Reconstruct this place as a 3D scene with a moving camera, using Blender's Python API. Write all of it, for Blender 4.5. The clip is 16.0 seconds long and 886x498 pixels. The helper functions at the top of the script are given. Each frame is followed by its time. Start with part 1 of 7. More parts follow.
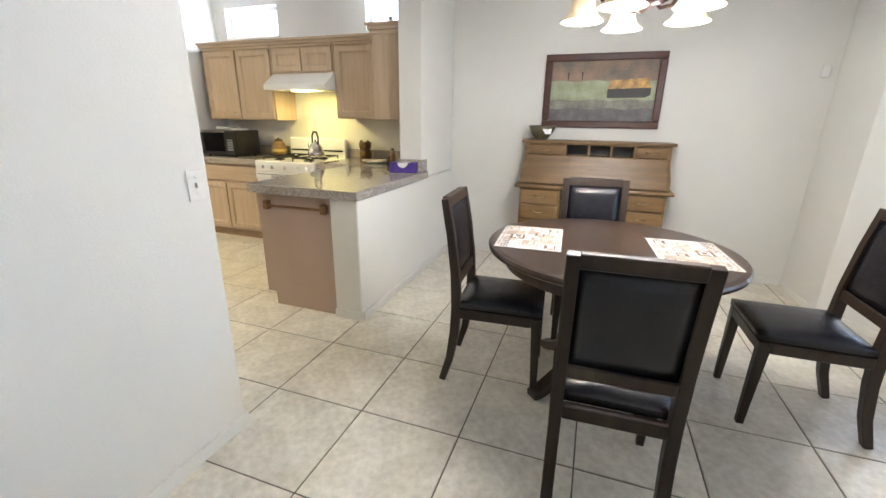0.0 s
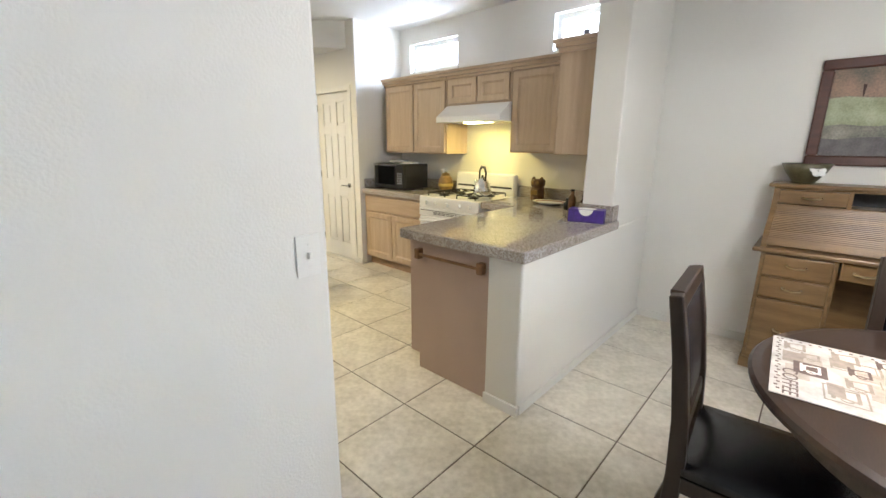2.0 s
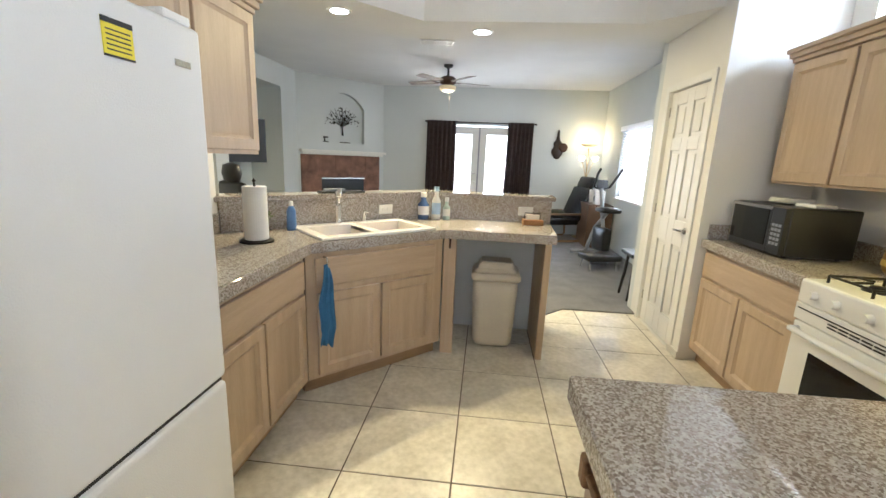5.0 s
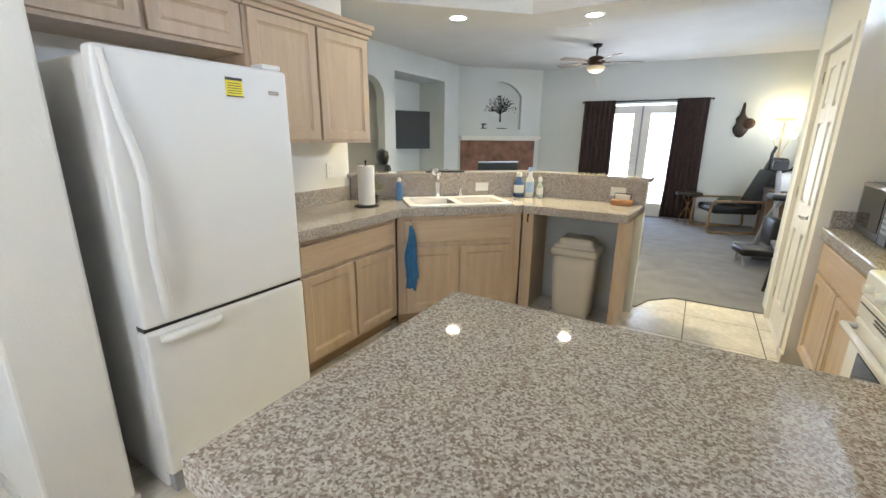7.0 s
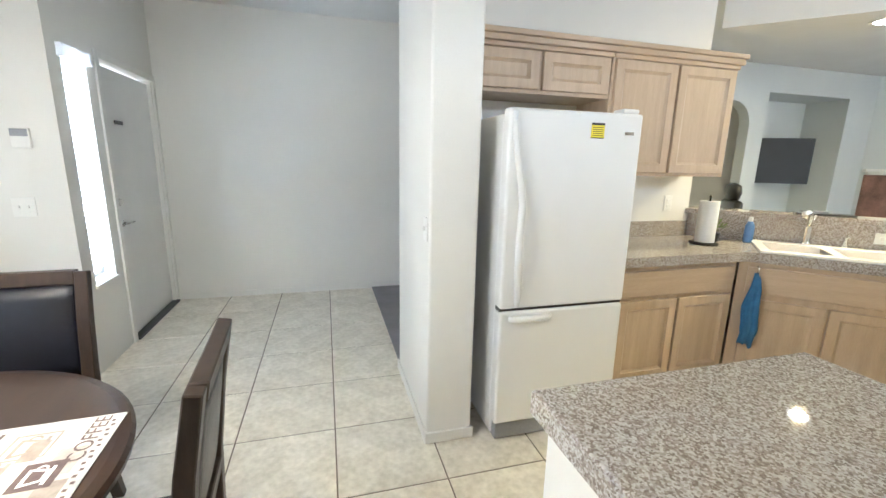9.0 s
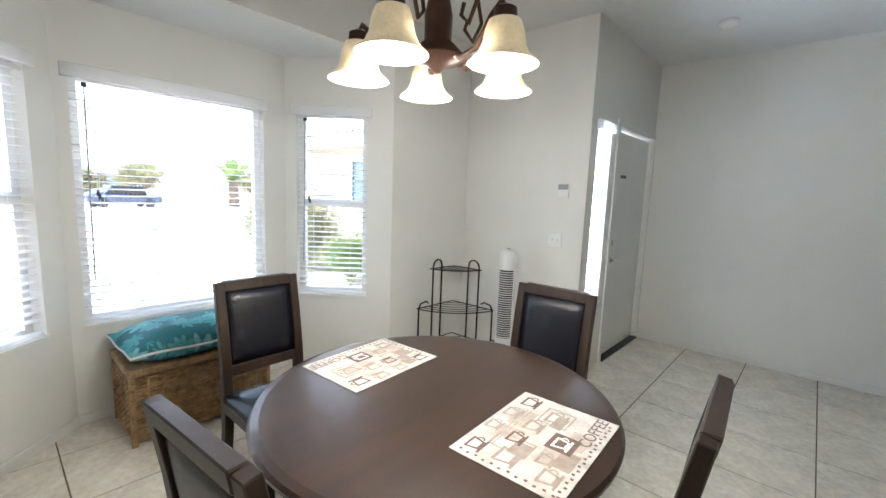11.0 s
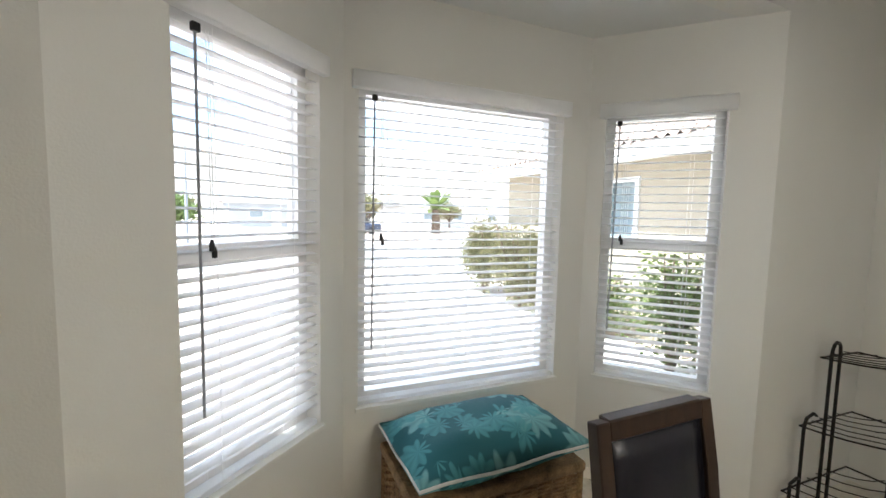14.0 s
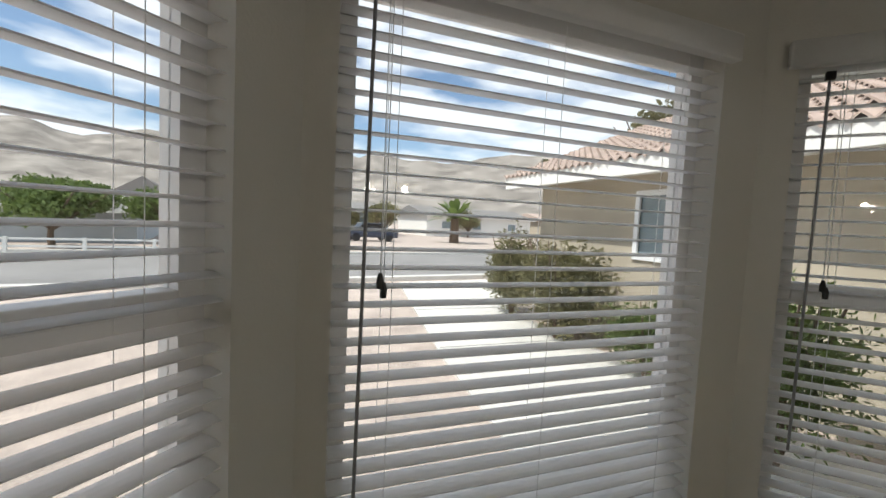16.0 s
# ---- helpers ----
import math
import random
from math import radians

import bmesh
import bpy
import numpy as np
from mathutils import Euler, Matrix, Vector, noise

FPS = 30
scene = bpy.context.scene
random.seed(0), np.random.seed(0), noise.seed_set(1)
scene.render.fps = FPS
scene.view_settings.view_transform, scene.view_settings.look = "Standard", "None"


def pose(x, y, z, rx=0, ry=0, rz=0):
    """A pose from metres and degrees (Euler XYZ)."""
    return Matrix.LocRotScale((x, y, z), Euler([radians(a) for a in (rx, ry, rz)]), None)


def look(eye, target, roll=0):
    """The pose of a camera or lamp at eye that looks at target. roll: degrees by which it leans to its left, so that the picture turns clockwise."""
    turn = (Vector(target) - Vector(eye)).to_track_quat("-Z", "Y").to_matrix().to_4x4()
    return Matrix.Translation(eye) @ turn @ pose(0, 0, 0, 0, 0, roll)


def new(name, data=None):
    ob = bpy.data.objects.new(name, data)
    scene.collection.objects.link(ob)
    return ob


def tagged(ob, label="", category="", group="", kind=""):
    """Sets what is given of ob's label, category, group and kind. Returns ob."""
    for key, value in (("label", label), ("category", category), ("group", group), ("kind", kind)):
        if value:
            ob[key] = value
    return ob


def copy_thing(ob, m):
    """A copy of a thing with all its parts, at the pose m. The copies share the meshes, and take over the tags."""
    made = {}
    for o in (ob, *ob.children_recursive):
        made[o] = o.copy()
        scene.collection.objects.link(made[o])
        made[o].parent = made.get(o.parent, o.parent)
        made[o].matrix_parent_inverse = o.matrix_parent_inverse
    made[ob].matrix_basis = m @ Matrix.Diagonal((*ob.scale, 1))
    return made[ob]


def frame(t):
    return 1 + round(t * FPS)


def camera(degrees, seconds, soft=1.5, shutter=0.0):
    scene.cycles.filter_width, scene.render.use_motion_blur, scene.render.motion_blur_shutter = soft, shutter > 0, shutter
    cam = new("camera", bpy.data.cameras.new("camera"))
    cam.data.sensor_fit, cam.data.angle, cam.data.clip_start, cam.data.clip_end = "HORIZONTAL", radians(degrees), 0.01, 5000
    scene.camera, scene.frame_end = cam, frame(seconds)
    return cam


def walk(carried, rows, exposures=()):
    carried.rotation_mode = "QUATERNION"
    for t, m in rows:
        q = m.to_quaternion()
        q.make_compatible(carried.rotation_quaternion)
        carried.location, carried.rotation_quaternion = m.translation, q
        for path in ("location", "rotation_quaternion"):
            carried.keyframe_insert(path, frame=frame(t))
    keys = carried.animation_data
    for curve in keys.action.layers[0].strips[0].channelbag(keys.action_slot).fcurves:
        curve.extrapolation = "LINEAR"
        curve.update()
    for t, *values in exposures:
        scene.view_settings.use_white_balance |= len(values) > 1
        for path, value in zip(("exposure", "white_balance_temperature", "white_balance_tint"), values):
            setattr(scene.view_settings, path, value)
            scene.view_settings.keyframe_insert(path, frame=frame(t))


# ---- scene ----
cam = camera(93.9, 16.0)
PATH = [
    (0, (-1.959, -3.415, 1.369), (-0.163, -2.777, 0.765), 0.8),
    (0.5, (-1.963, -3.401, 1.392), (-0.227, -2.587, 0.823), -0.1),
    (1, (-1.914, -3.356, 1.408), (-0.295, -2.318, 0.86), -0.5),
    (1.5, (-1.713, -3.205, 1.412), (-0.145, -2.073, 0.903), 1.5),
    (2, (-1.373, -3.017, 1.406), (0.066, -1.715, 0.92), 0.4),
    (2.5, (-1.055, -2.841, 1.409), (0.233, -1.395, 0.909), 1.6),
    (3, (-0.797, -2.641, 1.405), (0.427, -1.142, 0.9), 1.6),
    (3.5, (-0.591, -2.492, 1.398), (0.425, -0.849, 0.879), 0.9),
    (4, (-0.371, -2.36, 1.393), (0.351, -0.571, 0.865), 0.7),
    (4.5, (-0.159, -2.156, 1.395), (0.223, -0.251, 0.917), 1.0),
    (5, (0.066, -2.053, 1.392), (-0.115, -0.108, 0.962), 2.4),
    (5.2, (0.146, -2.057, 1.396), (-0.225, -0.14, 0.963), 3.0),
    (7.3, (1.002, -2.356, 1.417), (-0.051, -0.736, 0.9), 0.5),
    (7.5, (1.033, -2.401, 1.426), (-0.063, -0.808, 0.917), 0.7),
    (8, (1.066, -2.458, 1.438), (-0.233, -1.015, 0.959), 0.8),
    (8.5, (1.072, -2.462, 1.44), (-0.564, -1.402, 0.992), 1.1),
    (9, (1.081, -2.485, 1.44), (-0.8, -1.951, 1.021), 1.2),
    (9.5, (1.096, -2.54, 1.446), (-0.869, -2.597, 1.075), 1.5),
    (10, (1.097, -2.618, 1.457), (-0.809, -3.144, 1.158), 1.8),
    (10.2, (1.106, -2.622, 1.455), (-0.734, -3.35, 1.168), 1.8),
    (12.3, (1.225, -2.822, 1.448), (0.258, -4.559, 1.237), 1.9),
    (12.5, (1.222, -2.931, 1.454), (0.303, -4.696, 1.256), 1.6),
    (13, (1.202, -3.217, 1.458), (0.361, -5.022, 1.275), 1.1),
    (13.5, (1.186, -3.573, 1.48), (0.379, -5.394, 1.302), 1.0),
    (14, (1.179, -3.956, 1.487), (0.401, -5.792, 1.323), 1.2),
    (14.5, (1.082, -4.236, 1.484), (0.358, -6.095, 1.35), 1.4),
    (15, (0.995, -4.494, 1.486), (0.308, -6.369, 1.377), 1.7),
    (15.5, (0.975, -4.728, 1.512), (0.302, -6.607, 1.391), 2.1),
    (16, (0.901, -4.897, 1.513), (0.199, -6.765, 1.388), 2.8),
]
# stops over the walk: bright indoors, stopped down at the window
EXPOSURES = [(0.0, 3.0, 5450, 12), (1.5, 2.95, 5450, 12), (2.5, 2.75, 5450, 11), (4.0, 2.7, 5500, 12), (5.2, 2.9, 5400, 10), (7.5, 3.0, 5300, 9), (8.0, 3.1, 5300, 8), (9.0, 3.25, 5350, 8), (10.0, 3.0, 5300, 9), (12.5, 2.4, 5600, 8), (13.5, 2.15, 5650, 8), (14.5, 1.4, 6100, 8), (15.0, 0.55, 6300, 8), (16.0, 0.2, 6300, 8)]
walk(cam, [(t, look(e, g, r)) for t, e, g, r in PATH], EXPOSURES)

# ---- world, sun, large lights ----
world = bpy.data.worlds.new("sky")
scene.world = world
world.use_nodes = True
wn = world.node_tree
sky = wn.nodes.new("ShaderNodeTexSky")
sky.sky_type = "NISHITA"
sky.sun_disc = False
sky.sun_elevation, sky.sun_rotation = radians(58), radians(70)
# soft clouds over the clear sky
wtc = wn.nodes.new("ShaderNodeTexCoord")
wmp = wn.nodes.new("ShaderNodeMapping")
wmp.inputs["Scale"].default_value = (1.6, 1.6, 5.0)
wnz = wn.nodes.new("ShaderNodeTexNoise")
wnz.inputs["Scale"].default_value, wnz.inputs["Detail"].default_value = 2.6, 7
wmr = wn.nodes.new("ShaderNodeMapRange")
wmr.inputs[1].default_value, wmr.inputs[2].default_value, wmr.inputs[4].default_value = 0.40, 0.58, 0.92
wmx = wn.nodes.new("ShaderNodeMix")
wmx.data_type = "RGBA"
wmx.inputs[7].default_value = (7.5, 7.6, 7.8, 1)
wn.links.new(wtc.outputs["Generated"], wmp.inputs[0])
wn.links.new(wmp.outputs[0], wnz.inputs[0])
wn.links.new(wnz.outputs[0], wmr.inputs[0])
wn.links.new(wmr.outputs[0], wmx.inputs[0])
wn.links.new(sky.outputs[0], wmx.inputs[6])
wn.links.new(wmx.outputs[2], wn.nodes["Background"].inputs[0])
wn.nodes["Background"].inputs[1].default_value = 0.15


def lamp(name, kind, m, energy, color=(1, 1, 1), size=0.1, size_y=None):
    d = bpy.data.lights.new(name, kind)
    d.energy, d.color = energy, color
    if kind == "AREA":
        d.shape, d.size, d.size_y = "RECTANGLE", size, size_y or size
    elif kind == "SUN":
        d.angle = size
    else:
        d.shadow_soft_size = size
    ob = new(name, d)
    ob.matrix_world = m
    return ob


lamp("sun", "SUN", look((20, 7, 34), (0, 0, 0)), 4.8, (1, 0.95, 0.88), radians(0.6))
# daylight in the openings whose view is blown out
lamp("daylight_north_doors", "AREA", look((-0.09, 6.42, 1.05), (-0.09, 0, 0.9)), 6.5, (0.9, 0.95, 1), 1.4, 1.95)
lamp("daylight_living_window", "AREA", look((2.42, 4.3, 1.42), (0, 4.3, 1.2)), 2.4, (0.9, 0.95, 1), 1.7, 1.05)
lamp("daylight_clerestory_a", "AREA", look((2.42, 0.42, 2.38), (0, 0.42, 2.1)), 3, (0.92, 0.96, 1), 0.7, 0.28)
lamp("daylight_clerestory_b", "AREA", look((2.42, -1.42, 2.38), (0, -1.42, 2.1)), 3, (0.92, 0.96, 1), 0.7, 0.28)
lamp("daylight_sidelight", "AREA", look((-2.2, -4.16, 1.3), (-2.2, 0, 1.2)), 6, (0.9, 0.95, 1), 0.28, 1.42)


# ---- materials ----
def mat(name, base, rough=0.5, metal=0.0, var=0.12, scale=6.0, bump=0.0, bscale=90.0, stretch=(1, 1, 1),
        tint=None, each=0.0, coat=0.0, fine=0.5, glow=0.0, trans=0.0, thin=0.0):
    """Paint-like surface: blotches at one size, grain at another, fine relief."""
    m = bpy.data.materials.new(name)
    m.use_nodes = True
    nt = m.node_tree
    p = nt.nodes["Principled BSDF"]
    tc = nt.nodes.new("ShaderNodeTexCoord")
    mp = nt.nodes.new("ShaderNodeMapping")
    mp.inputs["Scale"].default_value = stretch
    nt.links.new(tc.outputs["Object"], mp.inputs[0])
    n1 = nt.nodes.new("ShaderNodeTexNoise")
    n1.inputs["Scale"].default_value, n1.inputs["Detail"].default_value = scale, 5
    n2 = nt.nodes.new("ShaderNodeTexNoise")
    n2.inputs["Scale"].default_value, n2.inputs["Detail"].default_value = bscale, 3
    nt.links.new(mp.outputs[0], n1.inputs[0])
    nt.links.new(mp.outputs[0], n2.inputs[0])
    add = nt.nodes.new("ShaderNodeMath")
    add.operation = "MULTIPLY_ADD"
    add.inputs[1].default_value = fine
    nt.links.new(n2.outputs[0], add.inputs[0])
    nt.links.new(n1.outputs[0], add.inputs[2])
    ramp = nt.nodes.new("ShaderNodeMapRange")
    ramp.inputs[1].default_value, ramp.inputs[2].default_value = 0.35 + fine * 0.35, 0.65 + fine * 0.65
    nt.links.new(add.outputs[0], ramp.inputs[0])
    mix = nt.nodes.new("ShaderNodeMix")
    mix.data_type = "RGBA"
    lo = [c * (1 - var) for c in base]
    hi = [min(1, c * (1 + var)) for c in (tint or base)]
    mix.inputs[6].default_value, mix.inputs[7].default_value = (*lo, 1), (*hi, 1)
    nt.links.new(ramp.outputs[0], mix.inputs[0])
    out = mix.outputs[2]
    if each:
        oi = nt.nodes.new("ShaderNodeObjectInfo")
        mr = nt.nodes.new("ShaderNodeMapRange")
        mr.inputs[3].default_value, mr.inputs[4].default_value = 1 - each, 1 + each
        nt.links.new(oi.outputs["Random"], mr.inputs[0])
        hsv = nt.nodes.new("ShaderNodeHueSaturation")
        nt.links.new(mr.outputs[0], hsv.inputs["Value"])
        nt.links.new(out, hsv.inputs["Color"])
        out = hsv.outputs[0]
    nt.links.new(out, p.inputs["Base Color"])
    p.inputs["Roughness"].default_value, p.inputs["Metallic"].default_value = rough, metal
    p.inputs["Coat Weight"].default_value = coat
    p.inputs["Transmission Weight"].default_value = trans
    if glow:
        p.inputs["Emission Color"].default_value = (*base, 1)
        p.inputs["Emission Strength"].default_value = glow
    if thin:
        tl = nt.nodes.new("ShaderNodeBsdfTranslucent")
        nt.links.new(out, tl.inputs[0])
        ms = nt.nodes.new("ShaderNodeMixShader")
        ms.inputs[0].default_value = thin
        nt.links.new(p.outputs[0], ms.inputs[1])
        nt.links.new(tl.outputs[0], ms.inputs[2])
        nt.links.new(ms.outputs[0], nt.nodes["Material Output"].inputs[0])
    if bump:
        b = nt.nodes.new("ShaderNodeBump")
        b.inputs["Strength"].default_value, b.inputs["Distance"].default_value = bump, 0.004
        nt.links.new(n2.outputs[0], b.inputs["Height"])
        nt.links.new(b.outputs[0], p.inputs["Normal"])
    return m


def speckle(name, tones, rough, cell=215.0):
    """Laminate that looks like fine granite: small cells of a few tones over soft clouds."""
    m = bpy.data.materials.new(name)
    m.use_nodes = True
    nt = m.node_tree
    p = nt.nodes["Principled BSDF"]
    tc = nt.nodes.new("ShaderNodeTexCoord")
    v = nt.nodes.new("ShaderNodeTexVoronoi")
    v.inputs["Scale"].default_value = cell
    n = nt.nodes.new("ShaderNodeTexNoise")
    n.inputs["Scale"].default_value, n.inputs["Detail"].default_value = 150, 4
    nt.links.new(tc.outputs["Object"], v.inputs[0])
    nt.links.new(tc.outputs["Object"], n.inputs[0])
    sep = nt.nodes.new("ShaderNodeSeparateColor")
    nt.links.new(v.outputs["Color"], sep.inputs[0])
    a = nt.nodes.new("ShaderNodeMath")
    a.operation = "MULTIPLY_ADD"
    a.inputs[1].default_value = 0.62
    nt.links.new(sep.outputs[0], a.inputs[0])
    s = nt.nodes.new("ShaderNodeMath")
    s.operation = "MULTIPLY"
    s.inputs[1].default_value = 0.36
    nt.links.new(n.outputs[0], s.inputs[0])
    nt.links.new(s.outputs[0], a.inputs[2])
    r = nt.nodes.new("ShaderNodeValToRGB")
    els = r.color_ramp.elements
    while len(els) < len(tones):
        els.new(0.5)
    for e, (pos, c) in zip(els, tones):
        e.position, e.color = pos, (*c, 1)
    nt.links.new(a.outputs[0], r.inputs[0])
    nt.links.new(r.outputs[0], p.inputs["Base Color"])
    p.inputs["Roughness"].default_value = rough
    return m


def glass(name, color=(1, 1, 1)):
    """Thin window pane: clear, with a reflection that grows towards grazing angles."""
    m = bpy.data.materials.new(name)
    m.use_nodes = True
    nt = m.node_tree
    nt.nodes.remove(nt.nodes["Principled BSDF"])
    tr = nt.nodes.new("ShaderNodeBsdfTransparent")
    tr.inputs[0].default_value = (*color, 1)
    gl = nt.nodes.new("ShaderNodeBsdfGlossy")
    gl.inputs["Roughness"].default_value = 0.0
    lw = nt.nodes.new("ShaderNodeLayerWeight")
    lw.inputs[0].default_value = 0.2
    k = nt.nodes.new("ShaderNodeMath")
    k.operation = "MULTIPLY_ADD"
    k.inputs[1].default_value, k.inputs[2].default_value = 0.35, 0.03
    nt.links.new(lw.outputs["Facing"], k.inputs[0])
    ms = nt.nodes.new("ShaderNodeMixShader")
    nt.links.new(k.outputs[0], ms.inputs[0])
    nt.links.new(tr.outputs[0], ms.inputs[1])
    nt.links.new(gl.outputs[0], ms.inputs[2])
    nt.links.new(ms.outputs[0], nt.nodes["Material Output"].inputs[0])
    return m


PAINT = mat("wall_paint", (0.75, 0.735, 0.69), 0.75, var=0.025, scale=1.2, bump=0.25, bscale=140, fine=0.2)
LIVING = mat("living_wall_paint", (0.61, 0.64, 0.635), 0.75, var=0.025, scale=1.2, bump=0.25, bscale=140, fine=0.2)
CEIL = mat("ceiling_paint", (0.74, 0.74, 0.72), 0.85, var=0.03, scale=2, bump=0.5, bscale=110, fine=0.3)
TRIM = mat("trim_paint", (0.76, 0.75, 0.71), 0.45, var=0.03, scale=4)
DOORW = mat("door_paint", (0.74, 0.73, 0.70), 0.4, var=0.03, scale=3)
TILE = mat("floor_tile_glaze", (0.66, 0.61, 0.50), 0.28, var=0.12, scale=7, bump=0.08, bscale=28, tint=(0.73, 0.69, 0.60), each=0.04, fine=0.7)
GROUT = mat("grout", (0.16, 0.13, 0.10), 0.9, var=0.25, scale=9)
CARPET = mat("carpet", (0.235, 0.23, 0.24), 0.95, var=0.18, scale=5, bump=1.0, bscale=420, fine=0.8)
STONE = speckle("speckled_laminate", [(0.18, (0.19, 0.155, 0.13)), (0.36, (0.29, 0.245, 0.21)), (0.52, (0.40, 0.365, 0.33)), (0.74, (0.55, 0.52, 0.485))], 0.03)
OAK = mat("pickled_oak", (0.47, 0.355, 0.24), 0.42, var=0.06, scale=3, bump=0.06, bscale=50, stretch=(7, 7, 0.6), tint=(0.51, 0.395, 0.28))
OAK_H = mat("pickled_oak_rail", (0.47, 0.355, 0.24), 0.42, var=0.06, scale=3, bump=0.06, bscale=50, stretch=(0.7, 0.7, 9), tint=(0.51, 0.395, 0.28))
# toe-kick oak: shade of the recess put into a darker base colour
OAKDARK = mat("oak_painted_shade", (0.30, 0.20, 0.12), 0.5, var=0.15, scale=6, stretch=(1, 1, 8))
PANEL = mat("peninsula_panel", (0.44, 0.33, 0.265), 0.45, var=0.03, scale=2, bump=0.03, stretch=(3, 3, 0.6))
WALNUT = mat("espresso_wood", (0.021, 0.0115, 0.007), 0.4, var=0.25, scale=4, bump=0.08, bscale=70, stretch=(8, 8, 0.8), tint=(0.030, 0.017, 0.010))
TABLEW = mat("table_top_wood", (0.029, 0.0155, 0.0095), 0.3, var=0.2, scale=2, bump=0.04, bscale=40, stretch=(1, 6, 1), tint=(0.038, 0.020, 0.012), coat=0.2)
LEATHER = mat("black_leather", (0.010, 0.010, 0.015), 0.27, var=0.3, scale=12, bump=0.35, bscale=260)
DESKOAK = mat("golden_oak", (0.165, 0.098, 0.038), 0.34, var=0.14, scale=3, bump=0.06, bscale=40, stretch=(0.7, 9, 9), tint=(0.205, 0.127, 0.053))
ENAMEL = mat("white_enamel", (0.80, 0.80, 0.78), 0.22, var=0.015, scale=3, bump=0.05, bscale=200)
FRIDGE = mat("fridge_white", (0.79, 0.79, 0.78), 0.38, var=0.015, scale=3, bump=0.25, bscale=260)
PLASTIC = mat("white_plastic", (0.78, 0.77, 0.73), 0.35, var=0.02)
BEIGE = mat("beige_plastic", (0.60, 0.55, 0.46), 0.4, var=0.05, scale=4)
BLACK = mat("black_plastic", (0.014, 0.014, 0.015), 0.3, var=0.2)
BLACKGLASS = mat("black_glass", (0.006, 0.006, 0.007), 0.05, var=0.1)
IRON = mat("black_iron", (0.02, 0.018, 0.016), 0.45, metal=0.6, var=0.25, scale=30, bump=0.2)
STEEL = mat("steel", (0.62, 0.61, 0.59), 0.22, metal=1.0, var=0.06, scale=10)
CHROME = mat("chrome", (0.8, 0.8, 0.8), 0.08, metal=1.0, var=0.03)
def leaf_print(name, ground, leaf, pale):
    """Woven cover with scattered fern-like leaves: star outlines with ribs over a dark ground."""
    m = bpy.data.materials.new(name)
    m.use_nodes = True
    nt = m.node_tree
    p = nt.nodes["Principled BSDF"]

    def node(kind, op=None, a=None, b=None, c=None):
        n = nt.nodes.new(kind)
        if op:
            n.operation = op
        for i, v in enumerate((a, b, c)):
            if isinstance(v, (int, float)):
                n.inputs[i].default_value = v
            elif v is not None:
                nt.links.new(v, n.inputs[i])
        return n.outputs[0]

    tc = nt.nodes.new("ShaderNodeTexCoord")
    layers = []
    for scale, shift in ((4.6, 0.0), (6.4, 3.7)):
        mp = nt.nodes.new("ShaderNodeMapping")
        mp.inputs["Scale"].default_value = (scale, scale, 0.01)
        mp.inputs["Location"].default_value = (shift, shift * 0.6, 0)
        nt.links.new(tc.outputs["Object"], mp.inputs[0])
        v = nt.nodes.new("ShaderNodeTexVoronoi")
        v.inputs["Scale"].default_value, v.inputs["Randomness"].default_value = 1.0, 0.8
        nt.links.new(mp.outputs[0], v.inputs[0])
        sub = node("ShaderNodeVectorMath", "SUBTRACT", mp.outputs[0], v.outputs["Position"])
        xyz = nt.nodes.new("ShaderNodeSeparateXYZ")
        nt.links.new(sub, xyz.inputs[0])
        ang = node("ShaderNodeMath", "ARCTAN2", xyz.outputs[1], xyz.outputs[0])
        col = nt.nodes.new("ShaderNodeSeparateColor")
        nt.links.new(v.outputs["Color"], col.inputs[0])
        turn = node("ShaderNodeMath", "MULTIPLY_ADD", col.outputs[0], 6.3, ang)
        lobe = node("ShaderNodeMath", "SINE", node("ShaderNodeMath", "MULTIPLY", turn, 9.0))
        edge = node("ShaderNodeMath", "MULTIPLY_ADD", lobe, 0.06, 0.50)
        lean = node("ShaderNodeMath", "MULTIPLY_ADD", node("ShaderNodeMath", "COSINE", turn), 0.12, edge)
        inside = node("ShaderNodeMath", "SUBTRACT", lean, v.outputs["Distance"])
        mask = nt.nodes.new("ShaderNodeMapRange")
        mask.inputs[1].default_value, mask.inputs[2].default_value = 0.0, 0.05
        nt.links.new(inside, mask.inputs[0])
        rib = node("ShaderNodeMath", "MULTIPLY_ADD", lobe, 0.16, 0.78)
        layers.append((mask.outputs[0], rib))
    out = None
    for (mask, rib), tone in zip(layers, (pale, leaf)):
        k = node("ShaderNodeMath", "MULTIPLY", mask, rib)
        mix = nt.nodes.new("ShaderNodeMix")
        mix.data_type = "RGBA"
        nt.links.new(k, mix.inputs[0])
        if out is None:
            mix.inputs[6].default_value = (*ground, 1)
        else:
            nt.links.new(out, mix.inputs[6])
        mix.inputs[7].default_value = (*tone, 1)
        out = mix.outputs[2]
    nt.links.new(out, p.inputs["Base Color"])
    p.inputs["Roughness"].default_value = 0.7
    w = nt.nodes.new("ShaderNodeTexNoise")
    w.inputs["Scale"].default_value = 320
    nt.links.new(tc.outputs["Object"], w.inputs[0])
    b = nt.nodes.new("ShaderNodeBump")
    b.inputs["Strength"].default_value, b.inputs["Distance"].default_value = 0.25, 0.003
    nt.links.new(w.outputs[0], b.inputs["Height"])
    nt.links.new(b.outputs[0], p.inputs["Normal"])
    return m


